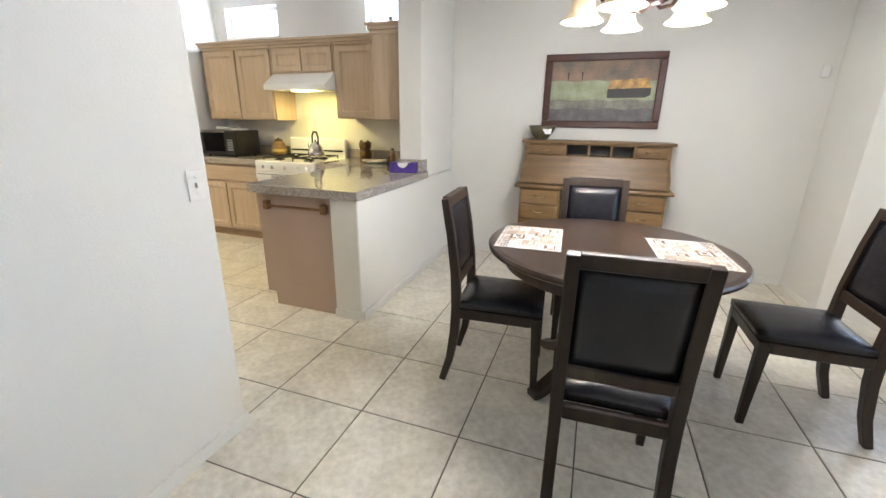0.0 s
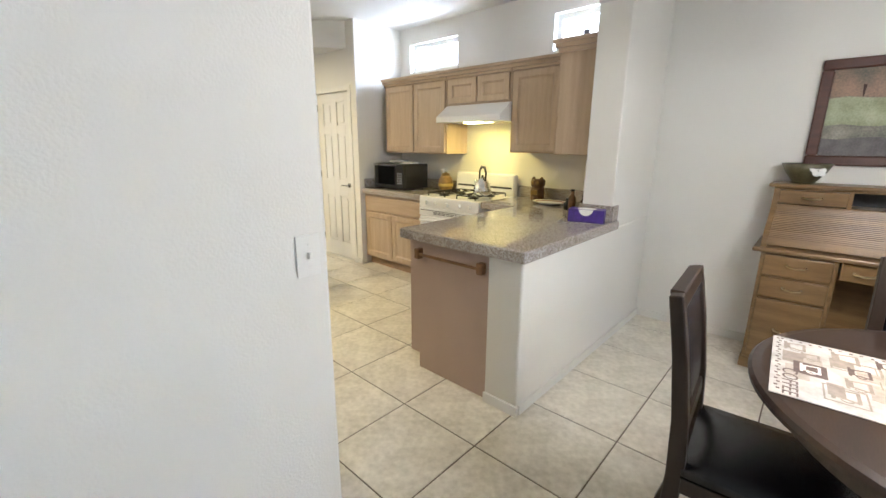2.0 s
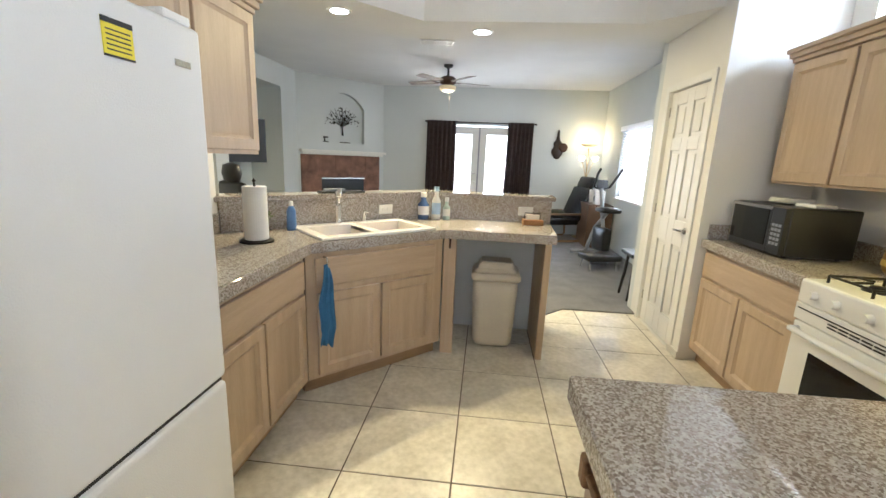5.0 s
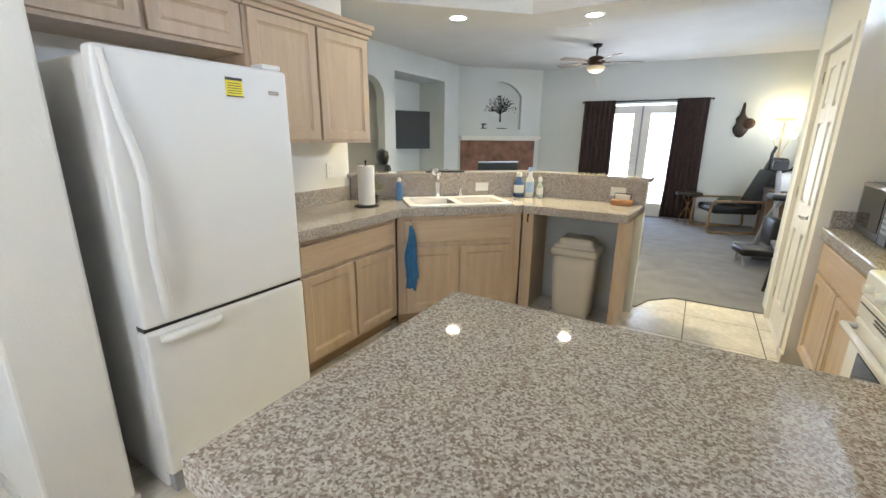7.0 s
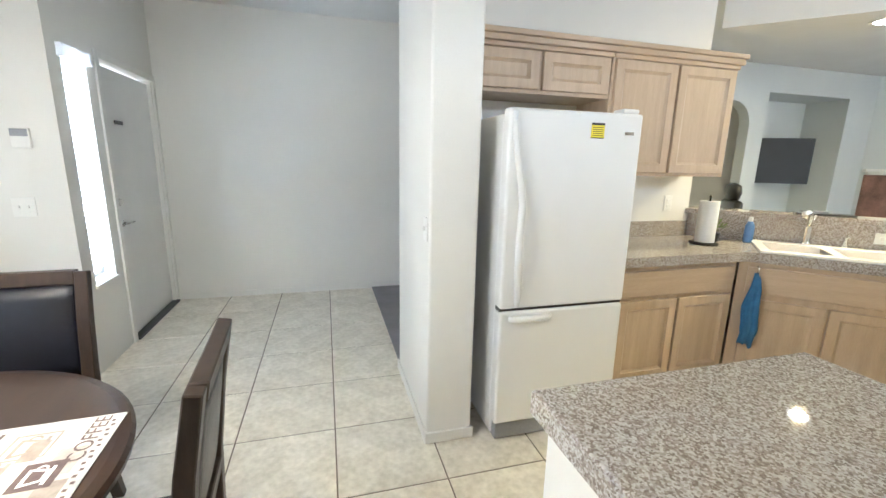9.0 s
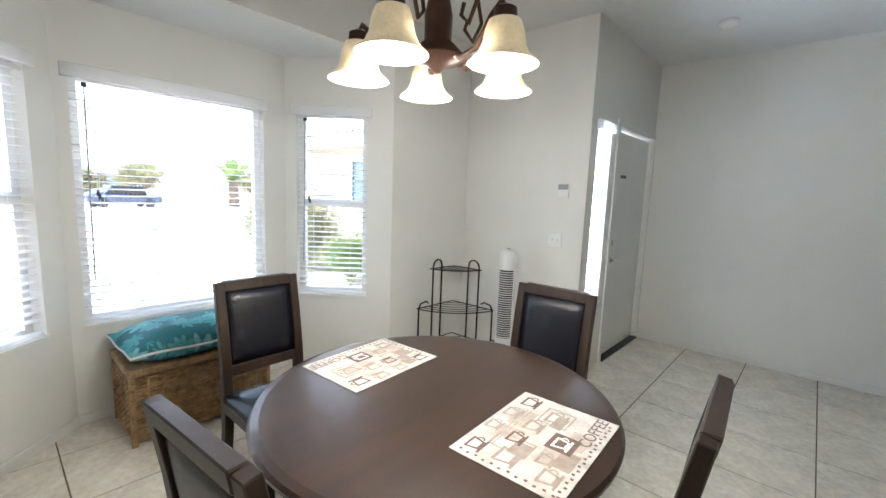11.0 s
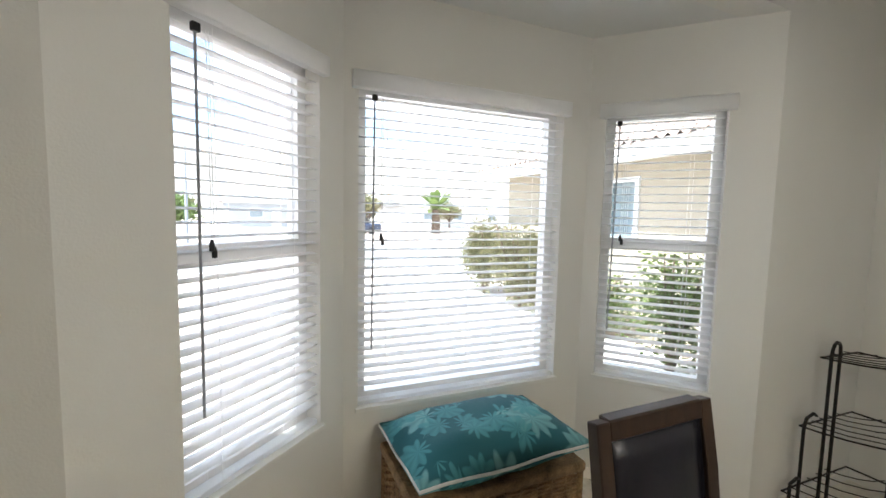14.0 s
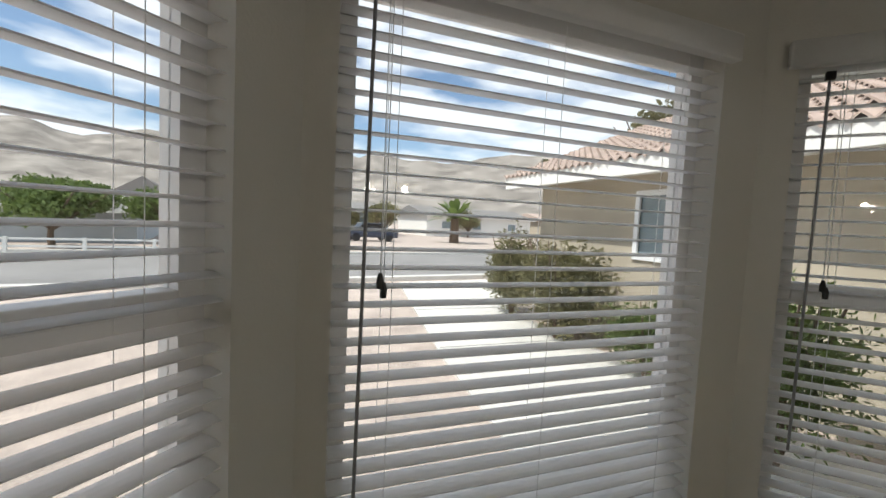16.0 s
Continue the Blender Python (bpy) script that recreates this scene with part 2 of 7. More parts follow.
BRASS = mat("brass", (0.52, 0.41, 0.24), 0.36, metal=1.0, var=0.1, scale=20)
BRONZE = mat("bronze", (0.065, 0.034, 0.022), 0.38, metal=0.55, var=0.25, scale=14)
FROST = mat("alabaster_glass", (0.72, 0.57, 0.33), 0.4, var=0.16, scale=14, glow=0.05)
BULB = mat("lit_bulb", (1.0, 0.86, 0.62), 0.4, var=0.0, glow=3.0)
CANLIGHT = mat("lit_lens", (1.0, 0.95, 0.86), 0.4, var=0.0, glow=5.0)
HOODLIGHT = mat("lit_hood_lens", (1.0, 0.82, 0.25), 0.4, var=0.0, glow=5.0)
BLIND = mat("blind_slat", (0.92, 0.92, 0.92), 0.3, var=0.02, scale=4, thin=0.65)
VINYL = mat("vinyl_frame", (0.78, 0.78, 0.78), 0.4, var=0.02)
PANE = glass("window_glass", (0.97, 0.98, 0.975))
CURTAIN = mat("brown_curtain", (0.035, 0.022, 0.02), 0.9, var=0.25, scale=20, bump=0.3, bscale=300)
WICKER = mat("wicker", (0.24, 0.14, 0.06), 0.6, var=0.35, scale=22, bump=0.4, bscale=120, tint=(0.36, 0.23, 0.11), each=0.15)
TEAL = leaf_print("teal_leaf_fabric", (0.016, 0.125, 0.155), (0.08, 0.32, 0.36), (0.20, 0.46, 0.49))
PAPER = mat("paper_white", (0.80, 0.79, 0.76), 0.8, var=0.03)
INK = mat("brown_ink", (0.12, 0.08, 0.07), 0.7, var=0.2, scale=40)
TAN = mat("tan_print", (0.30, 0.25, 0.21), 0.7, var=0.2, scale=25)
MATT = mat("placemat_pale_print", (0.40, 0.345, 0.30), 0.6, var=0.2, scale=18)
MATW = mat("placemat_print", (0.44, 0.415, 0.39), 0.6, var=0.14, scale=14, tint=(0.55, 0.525, 0.50), fine=0.3)
BLUE = mat("blue_cloth", (0.045, 0.16, 0.34), 0.85, var=0.2, scale=20, bump=0.4, bscale=200)
BLUEP = mat("blue_plastic", (0.10, 0.20, 0.42), 0.3, var=0.15)
PURPLE = mat("purple_card", (0.07, 0.035, 0.24), 0.5, var=0.25, scale=30)
YELLOW = mat("yellow_label", (0.85, 0.72, 0.03), 0.5, var=0.05)
CREAM = mat("cream_enamel", (0.86, 0.85, 0.82), 0.2, var=0.02)
TERRA = mat("brick_red_stone", (0.16, 0.075, 0.05), 0.6, var=0.3, scale=7, bump=0.4, tint=(0.22, 0.11, 0.07))
GOURD = mat("amber_ceramic", (0.22, 0.13, 0.035), 0.3, var=0.4, scale=25)
AMBERW = mat("carved_wood", (0.20, 0.10, 0.04), 0.5, var=0.3, scale=25)
SCREEN = mat("dark_screen", (0.008, 0.009, 0.01), 0.45, var=0.1)
GREYM = mat("grey_plastic", (0.30, 0.31, 0.33), 0.4, var=0.1)
LIVFAB = mat("olive_cushion", (0.06, 0.07, 0.045), 0.9, var=0.2, scale=30)
# outdoors
GRAVEL = mat("desert_gravel", (0.42, 0.35, 0.30), 0.95, var=0.3, scale=2.5, bump=0.6, bscale=35, fine=0.9)
CONCRETE = mat("concrete", (0.58, 0.56, 0.52), 0.9, var=0.1, scale=1.5, bump=0.2, bscale=90)
ASPHALT = mat("old_asphalt", (0.22, 0.21, 0.20), 0.9, var=0.15, scale=0.6, bump=0.3, bscale=60)
STUCCO = mat("tan_stucco", (0.44, 0.385, 0.30), 0.9, var=0.08, scale=2, bump=0.5, bscale=120)
STUCCO2 = mat("grey_stucco", (0.42, 0.45, 0.47), 0.9, var=0.08, scale=2, bump=0.3, bscale=80)
ROOF = mat("roof_tile", (0.40, 0.31, 0.26), 0.85, var=0.25, scale=3, bump=0.3, bscale=40, each=0.12)
ROOFG = mat("grey_roof", (0.20, 0.19, 0.18), 0.9, var=0.2, scale=2)
FOLIAGE = mat("leaf_green", (0.10, 0.145, 0.045), 0.55, var=0.35, scale=4, tint=(0.18, 0.24, 0.07), thin=0.3)
FOLIAGE2 = mat("leaf_dry_green", (0.16, 0.165, 0.085), 0.6, var=0.35, scale=4, tint=(0.30, 0.28, 0.15), thin=0.3)
# opaque panes: the sky's reflection is put into the pale base colour
PALEGLASS = mat("glass_painted_reflection", (0.22, 0.27, 0.29), 0.1, var=0.1)
BARK = mat("bark", (0.14, 0.10, 0.07), 0.9, var=0.3, scale=12, bump=0.5)
HILL = mat("dry_hill", (0.16, 0.14, 0.12), 1.0, var=0.3, scale=0.05, bscale=0.4, tint=(0.27, 0.245, 0.215))


# ---- mesh helpers ----
def link(name, bm, material, parent=None, label="", smooth=False):
    me = bpy.data.meshes.new(name)
    bmesh.ops.recalc_face_normals(bm, faces=bm.faces[:])
    bm.to_mesh(me)
    bm.free()
    me.materials.append(material)
    if smooth:
        me.polygons.foreach_set("use_smooth", [True] * len(me.polygons))
    ob = new(name, me)
    if parent:
        ob.parent = parent
    if label:
        ob["label"] = label
    return ob


def part(name, bm, material, parent, label="", smooth=False):
    return link(name, bm, material, parent, label, smooth)


def thing(name, loc=(0, 0, 0), rz=0, label="", category="", group=""):
    ob = new(name)
    ob.matrix_world = pose(*loc, 0, 0, rz)
    return tagged(ob, label, category, group)


def B(*boxes, bevel=0.0, seg=2):
    """A bmesh of boxes (x0, y0, z0, x1, y1, z1), with bevelled edges."""
    bm = bmesh.new()
    for x0, y0, z0, x1, y1, z1 in boxes:
        vs = [bm.verts.new(v) for v in ((x0, y0, z0), (x1, y0, z0), (x1, y1, z0), (x0, y1, z0), (x0, y0, z1), (x1, y0, z1), (x1, y1, z1), (x0, y1, z1))]
        for f in ((0, 3, 2, 1), (4, 5, 6, 7), (0, 1, 5, 4), (1, 2, 6, 5), (2, 3, 7, 6), (3, 0, 4, 7)):
            bm.faces.new([vs[i] for i in f])
    if bevel:
        bmesh.ops.bevel(bm, geom=bm.edges[:], offset=bevel, segments=seg, profile=0.5, affect="EDGES")
    return bm


def prism(poly, z0, z1, bm=None, bevel=0.0):
    bm = bm or bmesh.new()
    lo = [bm.verts.new((x, y, z0)) for x, y in poly]
    hi = [bm.verts.new((x, y, z1)) for x, y in poly]
    n = len(poly)
    bm.faces.new(lo[::-1])
    bm.faces.new(hi)
    for i in range(n):
        bm.faces.new((lo[i], lo[(i + 1) % n], hi[(i + 1) % n], hi[i]))
    if bevel:
        bmesh.ops.bevel(bm, geom=[e for e in bm.edges], offset=bevel, segments=2, profile=0.5, affect="EDGES")
    return bm


def lathe(profile, n=24, bm=None, at=(0, 0, 0), sx=1.0, sy=1.0):
    """A body of revolution about z from (radius, height) pairs."""
    bm = bm or bmesh.new()
    rings = []
    for r, z in profile:
        if r < 1e-6:
            rings.append([bm.verts.new((at[0], at[1], at[2] + z))] * n)
        else:
            rings.append([bm.verts.new((at[0] + sx * r * math.cos(2 * math.pi * i / n), at[1] + sy * r * math.sin(2 * math.pi * i / n), at[2] + z)) for i in range(n)])
    for a, b in zip(rings, rings[1:]):
        for i in range(n):
            q = []
            for v in (a[i], a[(i + 1) % n], b[(i + 1) % n], b[i]):
                if v not in q:
                    q.append(v)
            if len(q) > 2:
                bm.faces.new(q)
    return bm


def tube(points, r, n=8, bm=None, close=False):
    """A round bar along points; r may be one radius or one for each point."""
    bm = bm or bmesh.new()
    pts = [Vector(p) for p in points]
    rs = r if isinstance(r, (list, tuple)) else [r] * len(pts)
    rings, up = [], None
    for i, p in enumerate(pts):
        if close:
            d = pts[(i + 1) % len(pts)] - pts[i - 1]
        else:
            d = pts[min(i + 1, len(pts) - 1)] - pts[max(i - 1, 0)]
        d.normalize()
        if up is None:
            up = d.orthogonal().normalized()
        up = (up - d * up.dot(d))
        up = up.normalized() if up.length > 1e-6 else d.orthogonal().normalized()
        side = d.cross(up)
        rings.append([bm.verts.new(p + rs[i] * (math.cos(2 * math.pi * k / n) * up + math.sin(2 * math.pi * k / n) * side)) for k in range(n)])
    pairs = list(zip(rings, rings[1:])) + ([(rings[-1], rings[0])] if close else [])
    for a, b in pairs:
        for k in range(n):
            bm.faces.new((a[k], a[(k + 1) % n], b[(k + 1) % n], b[k]))
    if not close:
        bm.faces.new(rings[0][::-1])
        bm.faces.new(rings[-1])
    return bm


def arc(c, r, a0, a1, n, plane="xz"):
    out = []
    for i in range(n + 1):
        a = radians(a0 + (a1 - a0) * i / n)
        u, v = r * math.cos(a), r * math.sin(a)
        out.append((c[0] + u, c[1], c[2] + v) if plane == "xz" else (c[0] + u, c[1] + v, c[2]) if plane == "xy" else (c[0], c[1] + u, c[2] + v))
    return out


def sweep(profile, widths, bm=None):
    """A bar of rectangular section along a side profile of (y, z) points; widths: (x0, x1) and half thickness pairs."""
    bm = bm or bmesh.new()
    (x0, x1), th = widths
    rings = []
    for i, (y, z) in enumerate(profile):
        a, b = profile[max(i - 1, 0)], profile[min(i + 1, len(profile) - 1)]
        d = Vector((b[0] - a[0], b[1] - a[1])).normalized()
        nx, nz = -d.y * th[i], d.x * th[i]
        rings.append([bm.verts.new(v) for v in ((x0, y + nx, z + nz), (x1, y + nx, z + nz), (x1, y - nx, z - nz), (x0, y - nx, z - nz))])
    for a, b in zip(rings, rings[1:]):
        for k in range(4):
            bm.faces.new((a[k], a[(k + 1) % 4], b[(k + 1) % 4], b[k]))
    bm.faces.new(rings[0][::-1])
    bm.faces.new(rings[-1])
    return bm


def wall(name, p0, p1, z0, z1, thick, material, holes=(), label=""):
    """A wall from p0 to p1, thickened to the right of that way; holes: (from, to, bottom, top) along it. Its origin is p0, its x runs along it."""
    (ax, ay), (bx, by) = p0, p1
    n = math.hypot(bx - ax, by - ay)
    cuts, boxes = sorted(holes), []
    s = 0.0
    for h0, h1, hb, ht in cuts:
        boxes.append((s, -thick, z0, h0, 0, z1))
        if hb > z0:
            boxes.append((h0, -thick, z0, h1, 0, hb))
        if ht < z1:
            boxes.append((h0, -thick, ht, h1, 0, z1))
        s = h1
    boxes.append((s, -thick, z0, n, 0, z1))
    bm = B(*[b for b in boxes if b[3] - b[0] > 1e-4])
    bmesh.ops.remove_doubles(bm, verts=bm.verts[:], dist=1e-5)
    ob = link(name, bm, material)
    ob.matrix_world = Matrix.Translation((ax, ay, 0)) @ Matrix.Rotation(math.atan2(by - ay, bx - ax), 4, "Z")
    return tagged(ob, label, "wall", "", "structure")


# ---- the large structure ----
P = 0.497  # tile pitch
wall_east = wall("wall_east", (2.24, -5.08), (2.24, 1.45), -0.1, 2.85, 0.14, PAINT, [(3.30, 4.03, 2.22, 2.53), (5.14, 5.87, 2.22, 2.53)], "warm white painted wall of kitchen and dining area")
wall_east_living = wall("wall_east_living", (2.24, 1.45), (2.24, 6.25), -0.1, 2.85, 0.14, LIVING, [(1.95, 3.70, 0.86, 1.97)], "pale grey painted living room wall with a window")
wall_north = wall("wall_north", (2.24, 6.25), (-3.2, 6.25), -0.1, 2.85, 0.14, LIVING, [(1.56, 3.10, 0.0, 2.03)], "pale grey living room wall with french doors")
wall_living_west = wall("wall_living_west", (-3.2, 6.25), (-3.2, -0.43), -0.1, 2.85, 0.14, LIVING, [(1.74, 3.20, 0.75, 2.38), (3.46, 4.35, 0.0, 2.25)], "pale living room wall with a television niche")
wall_hall_end = wall("wall_hall_end", (-1.59, -0.5), (-3.5, -0.5), -0.1, 2.85, 0.14, PAINT, (), "plain wall closing the hall")
wall_entry_west = wall("wall_entry_west", (-3.5, -0.5), (-3.5, -3.97), -0.1, 2.85, 0.14, PAINT, (), "warm white painted wall of the entry")
wall_door = wall("wall_door", (-3.5, -3.97), (-1.93, -3.97), -0.1, 2.85, 0.14, PAINT, [(0.05, 1.0, 0.0, 2.08), (1.16, 1.44, 0.58, 2.04)], "entry wall with front door and sidelight")
wall_thermostat = wall("wall_thermostat", (-1.93, -4.11), (-1.93, -5.15), -0.1, 2.85, 0.14, PAINT, (), "short painted wall with thermostat and switches")
wall_south_a = wall("wall_south_a", (-1.93, -5.15), (-1.006, -5.15), -0.1, 2.85, 0.14, PAINT, (), "short dining wall beside the bay")
BAY = [(-1.006, -5.15), (-0.44, -5.77), (0.88, -5.77), (1.60, -5.08)]
bay_r = wall("wall_bay_right", BAY[0], BAY[1], -0.1, 2.6, 0.14, PAINT, [(0.202, 0.755, 0.61, 2.06)], "angled bay wall with a window")
bay_c = wall("wall_bay_center", BAY[1], BAY[2], -0.1, 2.6, 0.14, PAINT, [(0.17, 1.255, 0.605, 2.06)], "middle bay wall with a large window")
bay_l = wall("wall_bay_left", BAY[2], BAY[3], -0.1, 2.6, 0.14, PAINT, [(0.15, 0.73, 0.61, 2.06)], "angled bay wall with a window")
wall_south_b = wall("wall_south_b", (1.60, -5.08), (2.24, -5.08), -0.1, 2.85, 0.14, PAINT, (), "short dining wall beside the bay")
tagged(link("wall_bay_header", prism([(-1.006, -5.15), (-1.006, -5.29), (1.60, -5.22), (1.60, -5.08)], 2.44, 2.82), PAINT), "painted header over the bay", "wall", "", "structure")
tagged(link("ceiling_bay", prism([(-1.3, -5.22), (1.8, -5.15), (1.8, -5.95), (-1.3, -5.95)], 2.444, 2.56), CEIL), "lowered white ceiling of the bay", "ceiling", "", "structure")

# wall behind the refrigerator and its column
tagged(link("wall_column", B((-1.59, -2.03, -0.1, -0.76, -1.79, 2.85), bevel=0.012), PAINT), "painted wall end beside the refrigerator", "wall", "", "structure")
tagged(link("wall_kitchen_west", B((-1.59, -1.80, -0.1, -1.45, 0.17, 2.75)), PAINT), "painted wall behind the refrigerator and cabinets", "wall", "", "structure")
# pillar and half wall of the peninsula, header with clipped corners
tagged(link("wall_pillar", B((1.42, -2.01, 0.86, 2.24, -1.80, 2.85), bevel=0.008), PAINT), "painted pillar wall above the peninsula", "wall", "", "structure")
tagged(link("wall_half", B((0.325, -2.01, -0.1, 2.24, -1.80, 0.857), bevel=0.012), PAINT), "painted half wall under the peninsula counter", "wall", "", "structure")
bm = bmesh.new()
hdr = [(-0.76, 2.27), (-0.58, 2.45), (1.24, 2.45), (1.42, 2.27), (1.42, 2.85), (-0.76, 2.85)]
front = [bm.verts.new((x, -2.008, z)) for x, z in hdr]
back = [bm.verts.new((x, -1.80, z)) for x, z in hdr]
bm.faces.new(front)
bm.faces.new(back[::-1])
for i in range(6):
    bm.faces.new((front[i], back[i], back[(i + 1) % 6], front[(i + 1) % 6]))
tagged(link("wall_header", bm, PAINT), "painted header with clipped corners", "wall", "", "structure")
# pantry box
pantry = wall("wall_pantry", (1.57, 0.96), (1.57, 1.98), -0.1, 2.75, 0.12, PAINT, [(0.15, 0.82, 0.0, 2.0)], "painted pantry wall with a door")
tagged(link("wall_pantry_return", B((1.69, 0.96, -0.1, 2.24, 1.08, 2.75)), PAINT), "painted return wall beside the cabinets", "wall", "", "structure")
tagged(link("wall_pantry_north", B((1.57, 1.98, -0.1, 2.24, 2.08, 2.75)), LIVING), "painted pantry wall towards the living room", "wall", "", "structure")
# low wall behind the sink
PONY = [(-1.59, 0.17), (-1.45, 0.17), (-0.33, 1.29), (0.60, 1.29), (0.60, 1.43), (-0.39, 1.43), (-1.59, 0.23)]
tagged(link("wall_bar", prism(PONY, -0.1, 1.09), LIVING), "low painted wall behind the sink counter", "wall", "", "structure")
LEDGE = [(-1.45, 0.14), (-0.33, 1.26), (0.63, 1.26), (0.63, 1.47), (-0.41, 1.47), (-1.60, 0.27), (-1.60, 0.172), (-1.45, 0.172)]
tagged(link("bar_ledge", prism(LEDGE, 1.092, 1.125, bevel=0.006), STONE), "speckled grey laminate ledge on the bar wall", "ledge", "", "structure")
# soffit over the sink, ceilings, roof
SOFFIT = [(-1.59, 0.39), (-0.49, 1.487), (1.19, 1.487), (1.568, 1.107), (1.568, 2.0), (-0.73, 2.0), (-1.59, 1.14)]
tagged(link("ceiling_soffit", prism(SOFFIT, 2.44, 2.72), CEIL), "dropped soffit with recessed lights over the sink", "ceiling", "", "structure")
tagged(link("ceiling_kitchen", prism([(-1.52, -1.9), (2.3, -1.9), (2.3, 6.3), (-3.3, 6.3), (-3.3, -0.43), (-1.52, -0.43)], 2.71, 2.86), CEIL), "white textured ceiling of kitchen and living room", "ceiling", "", "structure")
tagged(link("ceiling_dining", prism([(-3.6, -5.15), (2.3, -5.15), (2.3, -1.9), (-1.52, -1.9), (-1.52, -0.43), (-3.6, -0.43)], 2.80, 2.95), CEIL), "white textured ceiling of dining area and entry", "ceiling", "", "structure")
# unseen slab; its overhang is added to keep sun out of the east windows
tagged(link("roof", B((-4.1, -4.6, 2.96, 3.0, 7.0, 3.12)), ROOF), "unseen roof slab with eaves added to block the sun", "roof", "", "structure")
tagged(link("roof_bay", B((-1.9, -6.3, 2.62, 2.6, -5.23, 2.74)), ROOF), "small roof over the bay", "roof", "", "structure")
# television niche and arched hall, closed behind
tagged(link("wall_niche", B((-3.85, 3.0, 0.7, -3.75, 4.56, 2.43), (-3.75, 3.0, 0.7, -3.34, 3.05, 2.43), (-3.75, 4.51, 0.7, -3.34, 4.56, 2.43), (-3.75, 3.05, 0.7, -3.34, 4.51, 0.75), (-3.75, 3.05, 2.38, -3.34, 4.51, 2.43)), LIVING), "painted recess for the television", "wall", "", "structure")
tagged(link("wall_hall_back", B((-4.6, 1.5, -0.1, -4.5, 3.2, 2.75), (-4.5, 1.5, -0.1, -3.34, 1.6, 2.75), (-4.5, 2.99, -0.1, -3.34, 3.0, 2.75), (-4.5, 1.5, 2.7, -3.3, 3.2, 2.8), (-4.5, 1.5, -0.1, -3.3, 3.2, 0.0)), PAINT), "plain hall beyond an arch", "wall", "", "structure")
# arch shoulders of the hall opening
bm = bmesh.new()
for side in (0, 1):
    pts = [(0, 0)] + [(0.3 * (1 - math.sin(radians(a))), -0.3 + 0.3 * math.cos(radians(a))) for a in range(0, 91, 15)][::-1]
    y0, sg = (2.79, -1) if side == 0 else (1.90, 1)
    lo = [bm.verts.new((-3.2, y0 + sg * u, 2.25 + v)) for u, v in pts]
    hi = [bm.verts.new((-3.34, y0 + sg * u, 2.25 + v)) for u, v in pts]
    bm.faces.new(lo)
    bm.faces.new(hi[::-1])
    for i in range(len(pts)):
        j = (i + 1) % len(pts)
        bm.faces.new((lo[i], lo[j], hi[j], hi[i]))
tagged(link("trim_arch", bm, LIVING), "curved shoulders of the hall arch", "wall", "", "structure")

# floors
floor = link("floor", prism([(-3.6, -4.1), (-1.95, -4.1), (-1.95, -5.25), (-1.0, -5.25), (-0.44, -5.85), (0.9, -5.85), (1.7, -5.2), (2.35, -5.2), (2.35, 1.9), (-1.55, 1.9), (-1.55, -0.4), (-3.6, -0.4)], -0.12, -0.003), GROUT)
tagged(floor, "dark grout bed under beige square floor tiles", "floor", "", "structure")
LIVING_CARPET = [(-3.2, -0.36), (-1.59, -0.36), (-1.59, 0.25), (-0.40, 1.44), (0.62, 1.44), (0.70, 1.66), (0.89, 1.85), (1.60, 1.86), (2.24, 1.86), (2.24, 6.25), (-3.2, 6.25)]
tagged(link("floor_carpet", prism(LIVING_CARPET, -0.1, 0.014), CARPET), "grey cut-pile carpet of the living room", "carpet", "", "structure")
tagged(link("floor_hall_carpet", prism([(-3.5, -2.02), (-1.59, -2.02), (-1.59, -0.5), (-3.5, -0.5)], -0.1, 0.014), CARPET), "grey carpet of the hall", "carpet", "", "structure")

# baseboards
for i, (x0, y0, x1, y1) in enumerate([(2.226, -5.08, 2.24, -2.01), (-0.77, -2.04, -0.748, -1.78), (-1.6, -2.042, -0.76, -2.03), (0.34, -2.024, 2.226, -2.01), (0.312, -2.024, 0.325, -1.80), (-3.5, -3.97, -3.488, -0.5), (-1.93, -5.15, -1.006, -5.138), (-1.93, -5.138, -1.918, -3.97), (1.556, 0.95, 1.57, 1.10), (1.60, -5.08, 2.226, -5.068)]):
    tagged(link("baseboard_%d" % (i + 1), B((x0, y0, 0, x1, y1, 0.06), bevel=0.003), PAINT), "low painted baseboard", "baseboard", "", "structure")
for i, (a, b) in enumerate(zip(BAY, BAY[1:])):
    n = math.hypot(b[0] - a[0], b[1] - a[1])
    ob = link("baseboard_%d" % (i + 11), B((0.004, 0, 0, n - 0.004, 0.013, 0.06), bevel=0.003), PAINT)
    ob.matrix_world = Matrix.Translation((*a, 0)) @ Matrix.Rotation(math.atan2(b[1] - a[1], b[0] - a[0]), 4, "Z")
    tagged(ob, "low painted baseboard", "baseboard", "", "structure")


